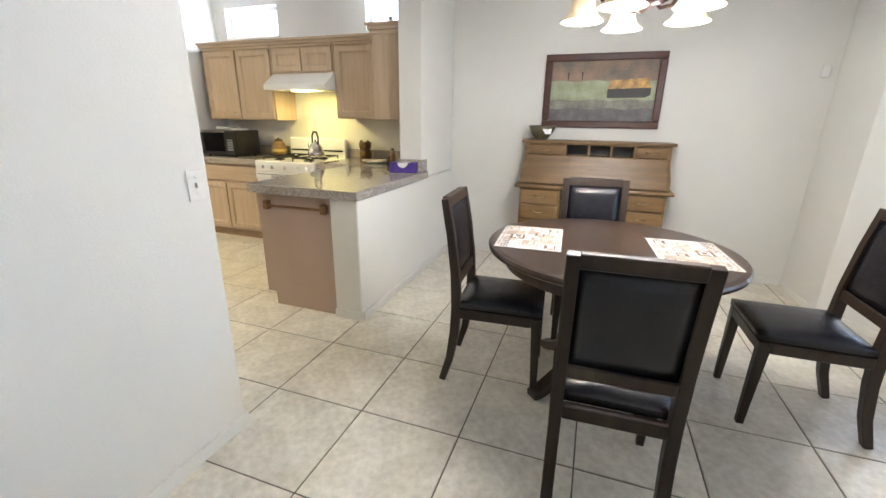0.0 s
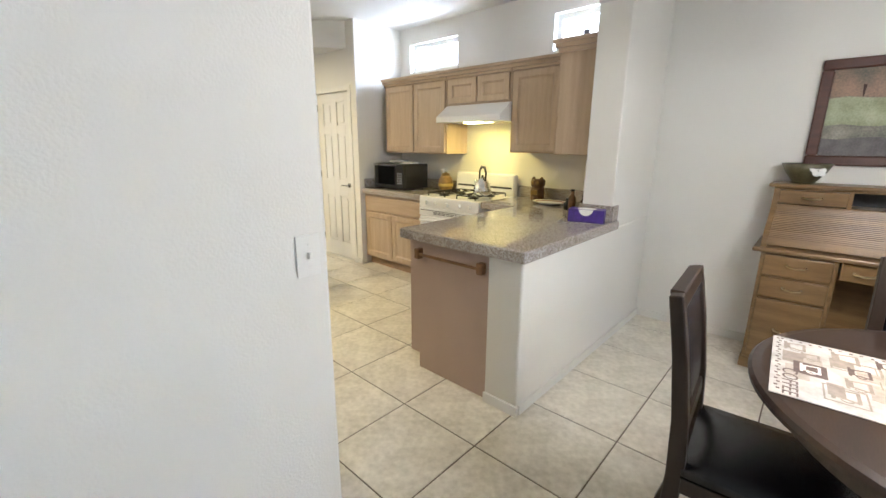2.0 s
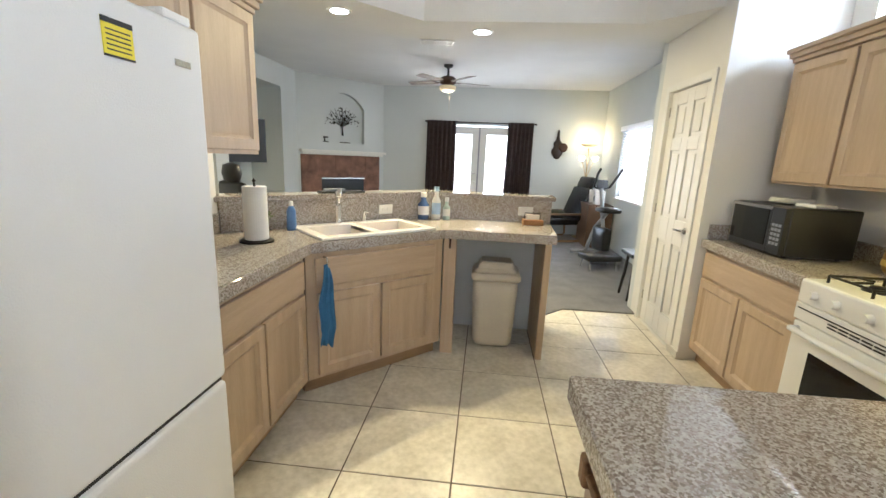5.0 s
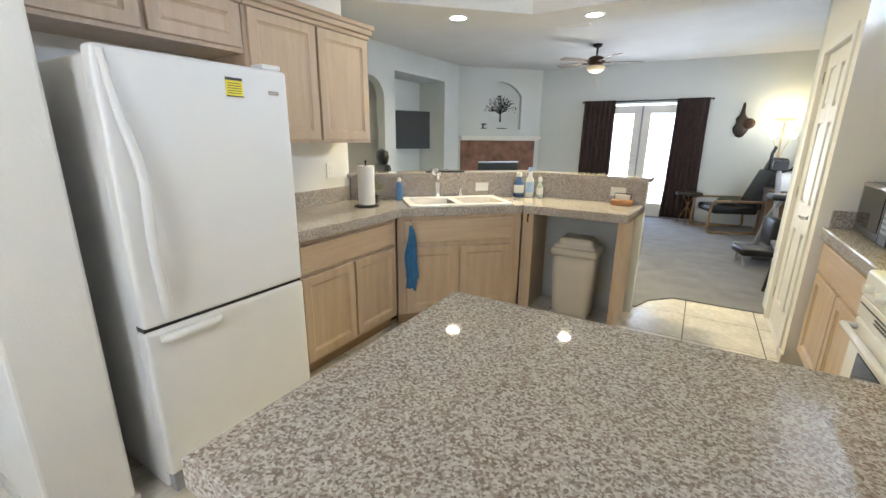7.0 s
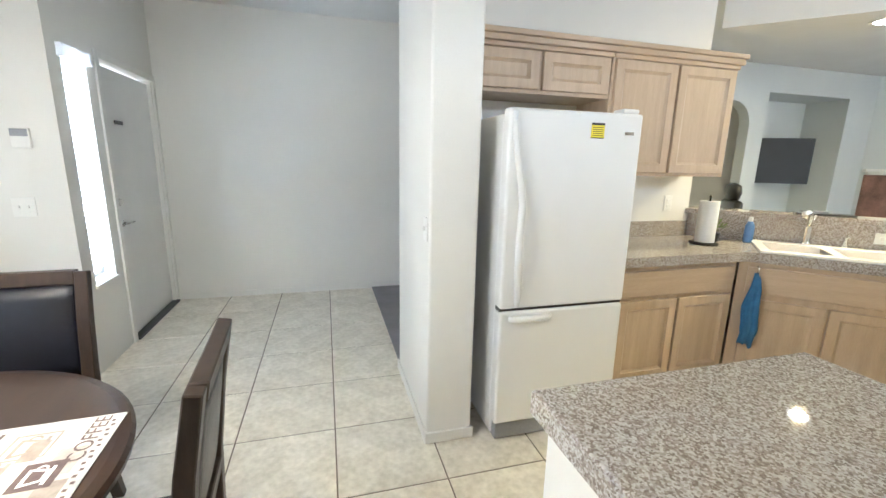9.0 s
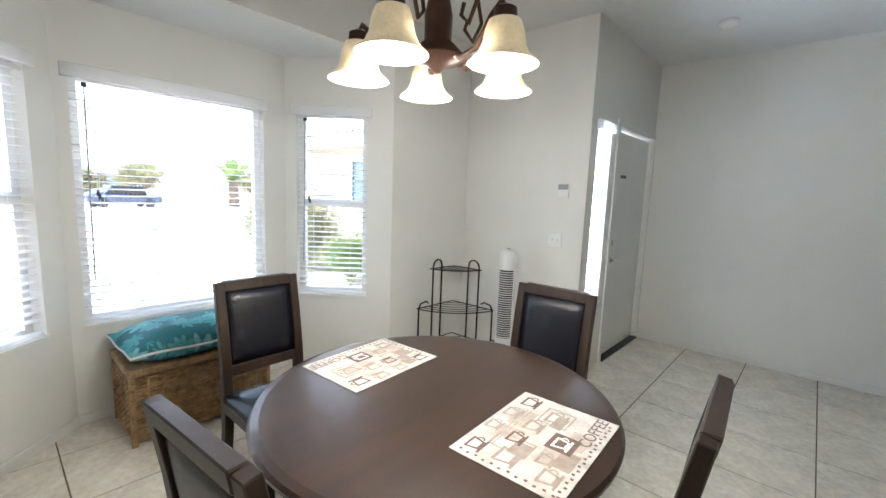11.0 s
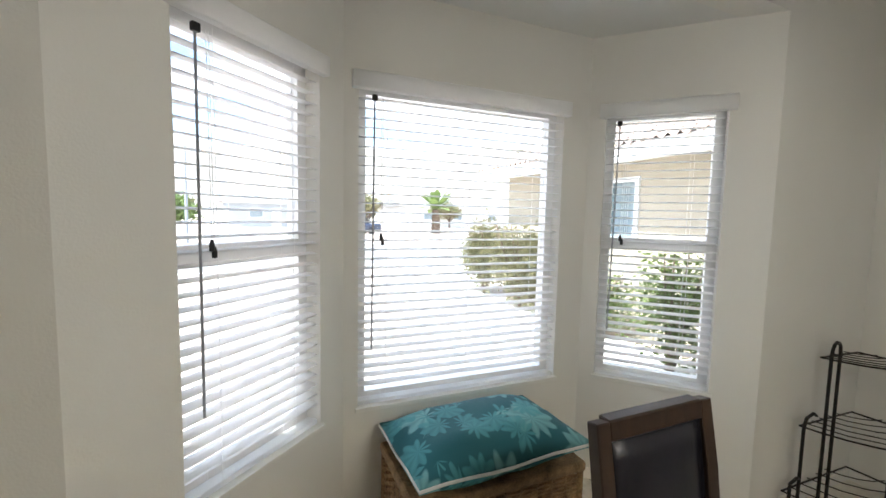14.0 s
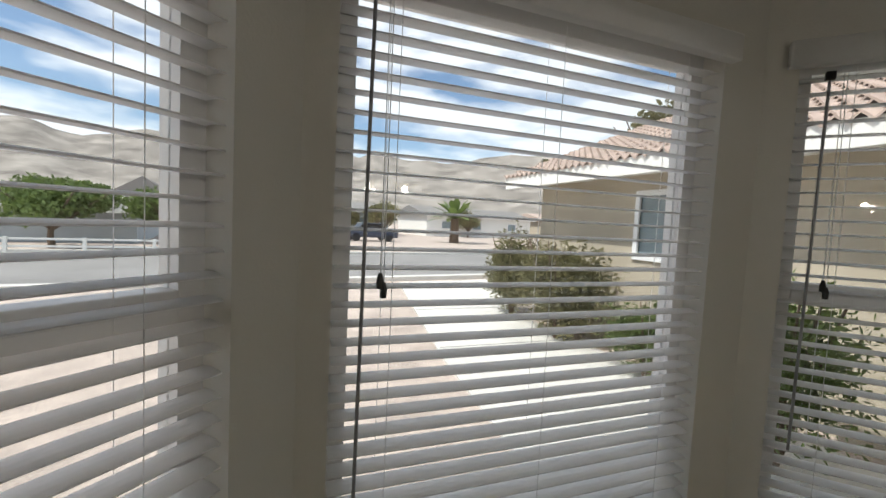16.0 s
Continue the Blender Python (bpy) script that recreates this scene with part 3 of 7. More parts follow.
# ---- windows and blinds ----
def window_unit(name, w, s0, s1, zb, zt, rail=None, mull=None, label=""):
    """A vinyl window set into a wall's hole, seen from inside at y = 0."""
    root = new(name)
    root.matrix_world = w.matrix_world
    tagged(root, label, "window", "", "structure")
    f = 0.045
    part("window_frame", B((s0, -0.125, zb, s0 + f, -0.07, zt), (s1 - f, -0.125, zb, s1, -0.07, zt), (s0 + f, -0.125, zb, s1 - f, -0.07, zb + f), (s0 + f, -0.125, zt - f, s1 - f, -0.07, zt)), VINYL, root)
    if rail:
        part("sash_rail", B((s0 + f, -0.118, rail - 0.03, s1 - f, -0.066, rail + 0.03), bevel=0.004), VINYL, root)
    if mull:
        part("mullion", B((mull - 0.03, -0.118, zb + f, mull + 0.03, -0.068, zt - f), bevel=0.004), VINYL, root)
    pane = part("pane", B((s0 + f, -0.1, zb + f, s1 - f, -0.094, zt - f)), PANE, root)
    pane.visible_shadow = False
    part("window_sill", B((s0 - 0.012, -0.069, zb - 0.018, s1 + 0.012, 0.016, zb + 0.004), bevel=0.003), TRIM, root)
    return root


def blind(w, s0, s1, zb, zt, pitch=0.0415, tilt=-4.0, depth=0.05, wand=True, label=""):
    """Wooden-look venetian blind hung in the hole, with valance, slats, bottom rail, cords and wand."""
    root = thing("window_blind", label=label, category="blind", group="white venetian blinds")
    root.matrix_world = w.matrix_world
    part("valance", B((s0 - 0.03, -0.006, zt - 0.045, s1 + 0.03, 0.03, zt + 0.03), bevel=0.005), BLIND, root)
    n = int((zt - 0.06 - zb - 0.05) / pitch)
    bm = bmesh.new()
    hw = (s1 - s0) / 2 - 0.006
    prof = [(-depth / 2, 0), (-depth / 4, 0.0022), (0, 0.003), (depth / 4, 0.0022), (depth / 2, 0)]
    rows = [[bm.verts.new((x, y, z + d)) for y, z in prof] for x in (-hw, hw) for d in (0, -0.0028)]
    for i in range(4):
        bm.faces.new((rows[0][i], rows[0][i + 1], rows[2][i + 1], rows[2][i]))
        bm.faces.new((rows[1][i + 1], rows[1][i], rows[3][i], rows[3][i + 1]))
        bm.faces.new((rows[0][i + 1], rows[0][i], rows[1][i], rows[1][i + 1]))
        bm.faces.new((rows[2][i], rows[2][i + 1], rows[3][i + 1], rows[3][i]))
    for i in (0, 4):
        bm.faces.new((rows[0][i], rows[2][i], rows[3][i], rows[1][i]))
    first = part("slat", bm, BLIND, root)
    cx = (s0 + s1) / 2
    for k in range(n):
        ob = first if k == 0 else new("slat", first.data)
        ob.parent = root
        ob.matrix_basis = pose(cx, -0.036, zt - 0.07 - k * pitch, tilt + random.uniform(-1, 1), 0, random.uniform(-0.1, 0.1))
    part("bottom_rail", B((s0 + 0.006, -0.06, zb + 0.006, s1 - 0.006, -0.012, zb + 0.026), bevel=0.003), BLIND, root)
    for s in (s0 + 0.13, s1 - 0.13) + (((s0 + s1) / 2,) if s1 - s0 > 0.8 else ()):
        part("cord", tube([(s, -0.0095, zt - 0.05), (s, -0.0095, zb + 0.02)], 0.0009, 5), BLIND, root)
        part("cord", tube([(s + 0.012, -0.0625, zt - 0.05), (s + 0.012, -0.0625, zb + 0.02)], 0.0009, 5), BLIND, root)
    if wand:
        a = s1 - 0.07
        part("wand", tube([(a, -0.002, zt - 0.08), (a + 0.012, 0.012, zt - 1.18)], 0.0042, 7), GREYM, root, "grey tilt wand")
        part("wand_hook", B((a - 0.012, -0.008, zt - 0.085, a + 0.012, 0.008, zt - 0.06), bevel=0.003), BLACK, root)
        for dx, dz in ((0.03, 0.66), (0.038, 0.68)):
            part("pull_cord", tube([(a - dx, 0.002, zt - 0.07), (a - dx, 0.006, zt - dz)], 0.0012, 5), BLIND, root)
            part("tassel", lathe([(0.0, 0), (0.0075, 0.002), (0.008, 0.02), (0.004, 0.035), (0.0, 0.037)], 10, at=(a - dx, 0.006, zt - dz - 0.035)), BLACK, root)
    return root


window_unit("window_1", bay_r, 0.202, 0.755, 0.61, 2.06, 1.352, label="white vinyl single-hung window in the bay")
window_unit("window_2", bay_c, 0.17, 1.255, 0.605, 2.06, label="large white vinyl picture window in the bay")
window_unit("window_3", bay_l, 0.15, 0.73, 0.61, 2.06, 1.352, label="white vinyl single-hung window in the bay")
blind(bay_r, 0.202, 0.755, 0.61, 2.06, label="white slatted blind, slats open, in bay window")
blind(bay_c, 0.17, 1.255, 0.605, 2.06, label="wide white slatted blind, slats open, in bay window")
blind(bay_l, 0.15, 0.73, 0.61, 2.06, label="white slatted blind, slats open, in bay window")
window_unit("window_4", wall_east, 3.30, 4.03, 2.22, 2.53, label="small high kitchen window")
window_unit("window_5", wall_east, 5.14, 5.87, 2.22, 2.53, label="small high kitchen window")
window_unit("window_6", wall_east_living, 1.95, 3.70, 0.86, 1.97, mull=2.82, label="living room window with two panes")
blind(wall_east_living, 1.95, 3.70, 0.86, 1.97, tilt=22, wand=False, label="white blind over the living room window")
window_unit("window_7", wall_door, 1.16, 1.44, 0.58, 2.04, label="narrow sidelight beside the front door")
blind(wall_door, 1.16, 1.44, 0.58, 2.04, tilt=52, wand=False, label="narrow white blind over the sidelight")

# ---- doors ----
def panelled(w, h, t, rows, bm=None, y=0.0):
    """A door leaf from x 0..w: stiles and rails with recessed panels in rows of (z0, z1), two across."""
    boxes = [(0, y, 0, w, y + t * 0.55, h)]
    st = 0.11
    cols = [(0, st), (w / 2 - st / 2, w / 2 + st / 2), (w - st, w)]
    for a, b in cols:
        boxes.append((a, y - t * 0.45, 0, b, y, h))
    zs = [0] + [z for r in rows for z in r] + [h]
    for a, b in zip(zs[::2], zs[1::2]):
        boxes += [(st, y - t * 0.45, a, w / 2 - st / 2, y, b), (w / 2 + st / 2, y - t * 0.45, a, w - st, y, b)]
    for z0, z1 in rows:
        for x0, x1 in ((st, w / 2 - st / 2), (w / 2 + st / 2, w - st)):
            boxes.append((x0 + 0.03, y - t * 0.3, z0 + 0.03, x1 - 0.03, y, z1 - 0.03))
    return B(*boxes, bevel=0.0025, seg=1)


def lever(parent, x, y, z, way=-1, material=None):
    bm = tube([(x, y, z), (x, y - 0.02, z)], 0.026, 14)
    tube([(x, y - 0.02, z), (x, y - 0.05, z), (x + way * 0.03, y - 0.055, z), (x + way * 0.11, y - 0.05, z - 0.004)], [0.011, 0.011, 0.009, 0.007], 8, bm)
    part("door_handle", bm, material or STEEL, parent, smooth=True)


d = tagged(new("door_1"), "closed white six-panel pantry door", "door", "", "structure")
d.matrix_world = Matrix.Translation((1.57, 1.78, 0)) @ Matrix.Rotation(radians(-90), 4, "Z")
part("leaf", panelled(0.67, 1.985, 0.035, [(0.2, 0.78), (0.98, 1.52), (1.62, 1.88)], y=0.035), DOORW, d).location = (0, 0, 0.008)
part("casing", B((-0.055, -0.014, 0, 0, 0.0, 2.055), (0.67, -0.014, 0, 0.725, 0.0, 2.055), (0, -0.014, 2.0, 0.67, 0.0, 2.055), bevel=0.003), TRIM, d)
lever(d, 0.61, 0.02, 0.93)
for z in (0.2, 1.0, 1.8):
    part("hinge", tube([(0.004, 0.012, z), (0.004, 0.012, z + 0.08)], 0.006, 8), STEEL, d)

d = tagged(new("door_2"), "closed white front door with steel lever", "door", "", "structure")
d.matrix_world = Matrix.Translation((-2.50, -3.97, 0)) @ Matrix.Rotation(radians(180), 4, "Z")
part("leaf", B((0.02, 0.03, 0.02, 0.93, 0.075, 2.05), bevel=0.003), DOORW, d)
part("casing", B((-0.05, -0.014, 0, 0.0, 0.0, 2.13), (0.95, -0.014, 0, 0.995, 0.0, 2.13), (0.0, -0.014, 2.08, 0.95, 0.0, 2.13), (0, 0.0, 0, 0.02, 0.1, 2.08), (0.93, 0.0, 0, 0.95, 0.1, 2.08), bevel=0.002), TRIM, d)
part("threshold", B((0, -0.03, 0, 0.95, 0.1, 0.018), bevel=0.003), BLACK, d, "dark rubber threshold")
lever(d, 0.085, 0.03, 0.92, 1)
part("deadbolt", tube([(0.085, 0.03, 1.08), (0.085, 0.008, 1.08)], 0.028, 16), STEEL, d)
part("knocker", B((0.2, 0.02, 1.655, 0.33, 0.03, 1.685), bevel=0.004), BLACK, d)

d = tagged(new("door_3"), "white glazed french doors, closed, daylight behind", "door", "", "structure")
d.matrix_world = Matrix.Translation((0.68, 6.25, 0)) @ Matrix.Rotation(radians(180), 4, "Z")
for x0 in (0.02, 0.78):
    part("leaf", B((x0, -0.09, 0, x0 + 0.13, -0.045, 2.0), (x0 + 0.61, -0.09, 0, x0 + 0.74, -0.045, 2.0), (x0 + 0.13, -0.09, 0, x0 + 0.61, -0.045, 0.26), (x0 + 0.13, -0.09, 1.86, x0 + 0.61, -0.045, 2.0), bevel=0.003), DOORW, d)
    pn = part("pane", B((x0 + 0.13, -0.07, 0.26, x0 + 0.61, -0.064, 1.86)), PANE, d)
    pn.visible_shadow = False
part("astragal", B((0.755, -0.04, 0, 0.785, -0.02, 2.0)), GREYM, d)
for z in (0.95, 1.12):
    part("door_handle", tube([(0.83, -0.045, z), (0.83, 0.0, z), (0.90, 0.0, z)], 0.011, 8), STEEL, d)
part("sill", B((0, -0.1, 0, 1.54, 0.02, 0.02)), BLACK, d)


# ---- dining area ----
def dining_chair():
    """Upholstered chair facing +y, its back at -y."""
    c = thing("dining_chair", label="dark espresso wooden dining chair with black leather seat and back", category="chair", group="chairs round the table")
    # rear posts run from the floor to the top, splayed back
    post = [(-0.275, 0.0), (-0.235, 0.14), (-0.212, 0.30), (-0.205, 0.44), (-0.215, 0.62), (-0.24, 0.82), (-0.272, 1.0)]
    th = [0.017, 0.02, 0.023, 0.025, 0.022, 0.02, 0.018]
    for x0, x1 in ((-0.205, -0.163), (0.163, 0.205)):
        bm = sweep(post, ((x0, x1), th))
        bmesh.ops.bevel(bm, geom=bm.edges[:], offset=0.003, segments=1, affect="EDGES")
        part("back_post", bm, WALNUT, c)
    for x in (-0.19, 0.19):
        bm = bmesh.new()
        s0, s1 = 0.0155, 0.024
        lo = [bm.verts.new((x + a * s0, 0.215 + b * s0, 0)) for a, b in ((-1, -1), (1, -1), (1, 1), (-1, 1))]
        hi = [bm.verts.new((x + a * s1, 0.20 + b * s1, 0.43)) for a, b in ((-1, -1), (1, -1), (1, 1), (-1, 1))]
        bm.faces.new(lo[::-1])
        bm.faces.new(hi)
        for i in range(4):
            bm.faces.new((lo[i], lo[(i + 1) % 4], hi[(i + 1) % 4], hi[i]))
        bmesh.ops.bevel(bm, geom=bm.edges[:], offset=0.003, segments=1, affect="EDGES")
        part("leg", bm, WALNUT, c)
    part("seat_frame", B((-0.205, 0.175, 0.385, 0.205, 0.222, 0.44), (-0.207, -0.19, 0.385, -0.17, 0.175, 0.44), (0.17, -0.19, 0.385, 0.207, 0.175, 0.44), (-0.163, -0.222, 0.385, 0.163, -0.19, 0.44), bevel=0.004, seg=1), WALNUT, c)
    bm = B((-0.208, -0.19, 0.44, 0.208, 0.228, 0.487))
    bmesh.ops.subdivide_edges(bm, edges=bm.edges[:], cuts=5, use_grid_fill=True)
    for v in bm.verts:
        u, w = v.co.x / 0.208, (v.co.y - 0.019) / 0.209
        if v.co.z > 0.45:
            v.co.z += 0.022 * (1 - u * u) * (1 - w * w) - 0.014 * max(abs(u), abs(w)) ** 6
    part("seat", bm, LEATHER, c, "padded black leather seat", smooth=True)

    def lean(z):
        return -0.205 - 0.067 * ((z - 0.44) / 0.56) ** 1.5

    for z0, z1 in ((0.955, 1.005), (0.555, 0.605)):
        bm = B((-0.165, -0.02, 0, 0.165, 0.02, z1 - z0), bevel=0.004, seg=1)
        for v in bm.verts:
            v.co.y += lean(z0 + v.co.z) - 0.002
            v.co.z += z0
        part("back_rail", bm, WALNUT, c)
    bm = B((-0.163, -0.016, 0.605, 0.163, 0.016, 0.955))
    bmesh.ops.subdivide_edges(bm, edges=bm.edges[:], cuts=6, use_grid_fill=True)
    for v in bm.verts:
        u, w = v.co.x / 0.163, (v.co.z - 0.78) / 0.175
        bulge = (1 - u ** 4) * (1 - w ** 4)
        v.co.y = lean(v.co.z) + (v.co.y * (0.55 + 0.75 * bulge))
    part("backrest", bm, LEATHER, c, "padded black leather back panel", smooth=True)
    return c


chair = dining_chair()
chair.matrix_world = pose(-0.475, -3.565, 0, 0, 0, -88)
copy_thing(chair, pose(0.10, -3.025, 0, 0, 0, 184))
copy_thing(chair, pose(0.265, -4.42, 0, 0, 0, 1))
copy_thing(chair, pose(0.665, -3.47, 0, 0, 0, 96))

table = thing("round_table", (0.17, -3.53, 0), 0, "round dark espresso wooden pedestal dining table", "table")
part("tabletop", lathe([(0, 0.735), (0.52, 0.735), (0.575, 0.742), (0.59, 0.752), (0.592, 0.765), (0.583, 0.775), (0.56, 0.779), (0, 0.779)], 72), TABLEW, table)
part("apron", lathe([(0.50, 0.735), (0.50, 0.665), (0.48, 0.665), (0.48, 0.735)], 64), WALNUT, table)
part("pedestal", lathe([(0, 0.06), (0.075, 0.06), (0.08, 0.12), (0.055, 0.2), (0.05, 0.32), (0.085, 0.42), (0.09, 0.5), (0.06, 0.58), (0.09, 0.64), (0.16, 0.70), (0.16, 0.735), (0, 0.735)], 28), WALNUT, table, smooth=True)
for a in (45, 135, 225, 315):
    bm = sweep([(0.04, 0.16), (0.16, 0.13), (0.27, 0.07), (0.36, 0.028), (0.40, 0.026)], ((-0.035, 0.035), [0.05, 0.04, 0.03, 0.025, 0.02]))
    bmesh.ops.bevel(bm, geom=bm.edges[:], offset=0.005, segments=1, affect="EDGES")
    leg = part("foot", bm, WALNUT, table)
    leg.rotation_euler = (0, 0, radians(a))


def printed_cup(parent, cx, cy, s, z, material, name="printed_cup"):
    """Flat outline of a mug with handle and saucer, s wide."""
    t = s * 0.13
    bm = B((cx - s / 2, cy + s * 0.30, z - 0.0004, cx + s / 2, cy + s * 0.30 + t, z), (cx - s * 0.36, cy - s * 0.34, z - 0.0004, cx + s * 0.36, cy - s * 0.34 + t, z), (cx - s * 0.55, cy - s * 0.47, z - 0.0004, cx + s * 0.55, cy - s * 0.47 + t, z))
    for sg in (-1, 1):
        a = [bm.verts.new((cx + sg * x, y, z + 0.0001)) for x, y in ((s / 2, cy + s * 0.31), (s / 2 - t, cy + s * 0.31), (s * 0.36 - t, cy - s * 0.33), (s * 0.36, cy - s * 0.33))]
        bm.faces.new(a if sg < 0 else a[::-1])
    out, inn = [], []
    for k in range(9):
        g = math.pi * (k / 8 - 0.5)
        out.append(bm.verts.new((cx + s * 0.43 + s * 0.24 * math.cos(g), cy + s * 0.22 * math.sin(g), z + 0.0002)))
        inn.append(bm.verts.new((cx + s * 0.43 + s * 0.15 * math.cos(g), cy + s * 0.14 * math.sin(g), z + 0.0002)))
    for k in range(8):
        bm.faces.new((out[k], out[k + 1], inn[k + 1], inn[k]))
    part(name, bm, material, parent)


def placemat(x, y, rz, seed):
    rnd = random.Random(seed)
    pm = thing("placemat", (x, y, 0.7795), rz, "cream placemat printed with brown and black coffee cups", "placemat", "placemats")
    w, h = 0.43, 0.315
    part("sheet", B((-w / 2, -h / 2, 0, w / 2, h / 2, 0.0025), bevel=0.0008, seg=1), MATW, pm)
    z = 0.0029
    for _ in range(9):
        ax, ay = rnd.uniform(-w / 2 + 0.02, w / 2 - 0.1), rnd.uniform(-h / 2 + 0.02, h / 2 - 0.08)
        part("printed_patch", B((ax, ay, 0.0024, ax + rnd.uniform(0.04, 0.09), ay + rnd.uniform(0.03, 0.07), 0.0026 + 0.00003 * _)), MATT if _ % 3 else TAN, pm)
    part("printed_block", B((-0.035, -0.105, 0.0024, 0.05, -0.03, 0.00305)), INK, pm, "dark printed square")
    printed_cup(pm, 0.004, -0.066, 0.052, 0.0036, PAPER)
    for k, (cx, cy, s, m) in enumerate(((-0.155, -0.095, 0.06, TAN), (-0.085, -0.06, 0.05, TAN), (-0.15, 0.02, 0.07, TAN), (-0.055, 0.045, 0.055, INK), (0.035, 0.035, 0.06, TAN), (0.12, 0.0, 0.065, TAN), (0.155, 0.10, 0.06, INK), (0.06, 0.115, 0.055, TAN), (-0.04, 0.12, 0.05, TAN), (-0.155, 0.115, 0.055, INK))):
        printed_cup(pm, cx + rnd.uniform(-0.006, 0.006), cy + rnd.uniform(-0.006, 0.006), s, z + 0.0002 + 0.00005 * k, m)
    for x0, y0, x1, y1 in ((-0.125, -0.02, -0.05, 0.09), (0.075, -0.045, 0.17, 0.045)):
        t = 0.004
        part("printed_square", B((x0, y0, 0.0025, x1, y0 + t, z), (x0, y1 - t, 0.0025, x1, y1, z), (x0, y0 + t, 0.0025, x0 + t, y1 - t, z), (x1 - t, y0 + t, 0.0025, x1, y1 - t, z)), TAN, pm)
    part("printed_dots", B(*[(-w / 2 + 0.012 + 0.004 * (k % 2), -h / 2 + 0.02 + k * 0.024, 0.0025, -w / 2 + 0.020 + 0.004 * (k % 2), -h / 2 + 0.028 + k * 0.024, z) for k in range(12)], *[(-0.20 + k * 0.02, -h / 2 + 0.010 + 0.005 * (k % 2), 0.0025, -0.192 + k * 0.02, -h / 2 + 0.018 + 0.005 * (k % 2), z) for k in range(20)]), INK, pm)
    part("printed_lines", B(*[(-0.12 + 0.09 * (k % 3), 0.078 + 0.012 * (k // 3), 0.0025, -0.07 + 0.09 * (k % 3), 0.081 + 0.012 * (k // 3), z) for k in range(6)]), TAN, pm)
    crv = bpy.data.curves.new("printed_word", "FONT")
    crv.body, crv.size, crv.extrude, crv.align_x = "COFFEE", 0.05, 0.0003, "LEFT"
    word = new("printed_word", crv)
    me = bpy.data.meshes.new_from_object(word.evaluated_get(bpy.context.evaluated_depsgraph_get()))
    bpy.data.objects.remove(word)
    me.materials.clear()
    me.materials.append(INK)
    ob = new("printed_word", me)
    ob.parent = pm
    ob.matrix_basis = pose(0.035, -h / 2 + 0.028, z)
    return pm


placemat(0.155, -3.15, 183, 3)
placemat(0.17, -3.885, 4, 8)

# chandelier over the table
ch = thing("chandelier", (0.222, -3.534, 2.803), 0, "bronze five-arm chandelier with lit alabaster bell shades", "chandelier")
part("canopy", lathe([(0, 0.015), (0.065, 0.013), (0.06, 0.0), (0.02, -0.013), (0, -0.013)], 24), BRONZE, ch)
part("chain", tube([(0, 0, 0.0), (0, 0, -0.66)], 0.007, 8), BRONZE, ch)
part("body", lathe([(0, -0.64), (0.02, -0.65), (0.032, -0.70), (0.028, -0.76), (0.042, -0.83), (0.04, -0.90), (0.085, -0.945), (0.088, -0.955), (0.03, -0.972), (0.012, -0.99), (0, -0.995)], 24), BRONZE, ch, smooth=True)
for k in range(5):
    a = 232 + 72 * k
    ca, sa = math.cos(radians(a)), math.sin(radians(a))

    def at(r, z):
        return (r * ca, r * sa, z)

    part("arm", tube([at(0.03, -0.92), at(0.09, -0.965), at(0.15, -0.95), at(0.20, -0.88), at(0.235, -0.85), at(0.245, -0.875)], 0.0085, 8), BRONZE, ch, smooth=True)
    part("scroll", tube([at(0.03, -0.74), at(0.08, -0.70), at(0.13, -0.74), at(0.15, -0.82), at(0.12, -0.88), at(0.09, -0.85), at(0.10, -0.82)], 0.006, 8), BRONZE, ch, smooth=True)
    part("socket", lathe([(0.012, -0.865), (0.03, -0.875), (0.033, -0.905), (0.0, -0.905)], 16, at=(0.245 * ca, 0.245 * sa, 0)), BRONZE, ch)
    sh = part("shade", lathe([(0.03, -0.90), (0.043, -0.905), (0.052, -0.93), (0.058, -0.965), (0.07, -0.99), (0.092, -1.008), (0.094, -1.012), (0.089, -1.011), (0.066, -0.995), (0.054, -0.968), (0.048, -0.932), (0.039, -0.909), (0.03, -0.905)], 28, at=(0.245 * ca, 0.245 * sa, 0)), FROST, ch, "glowing cream glass bell shade", smooth=True)
    part("bulb", lathe([(0, -0.915), (0.014, -0.92), (0.02, -0.94), (0.029, -0.965), (0.03, -0.985), (0.02, -1.005), (0, -1.012)], 18, at=(0.245 * ca, 0.245 * sa, 0)), BULB, sh, smooth=True)
    lamp("chandelier_lamp", "POINT", pose(0.222 + 0.245 * ca, -3.534 + 0.245 * sa, 2.803 - 1.045), 2.2, (1, 0.89, 0.74), 0.025)

# roll-top desk
dk = thing("roll_top_desk", (2.225, -3.41, 0), 90, "golden oak roll-top desk with closed tambour and brass pulls", "desk")
# local: x runs along the wall, front towards +y
W2 = 0.61


def yz_panel(poly, x0, x1):
    bm = bmesh.new()
    a = [bm.verts.new((x0, y, z)) for y, z in poly]
    b = [bm.verts.new((x1, y, z)) for y, z in poly]
    bm.faces.new(a[::-1])
    bm.faces.new(b)
    for i in range(len(poly)):
        j = (i + 1) % len(poly)
        bm.faces.new((a[i], a[j], b[j], b[i]))
    return bm


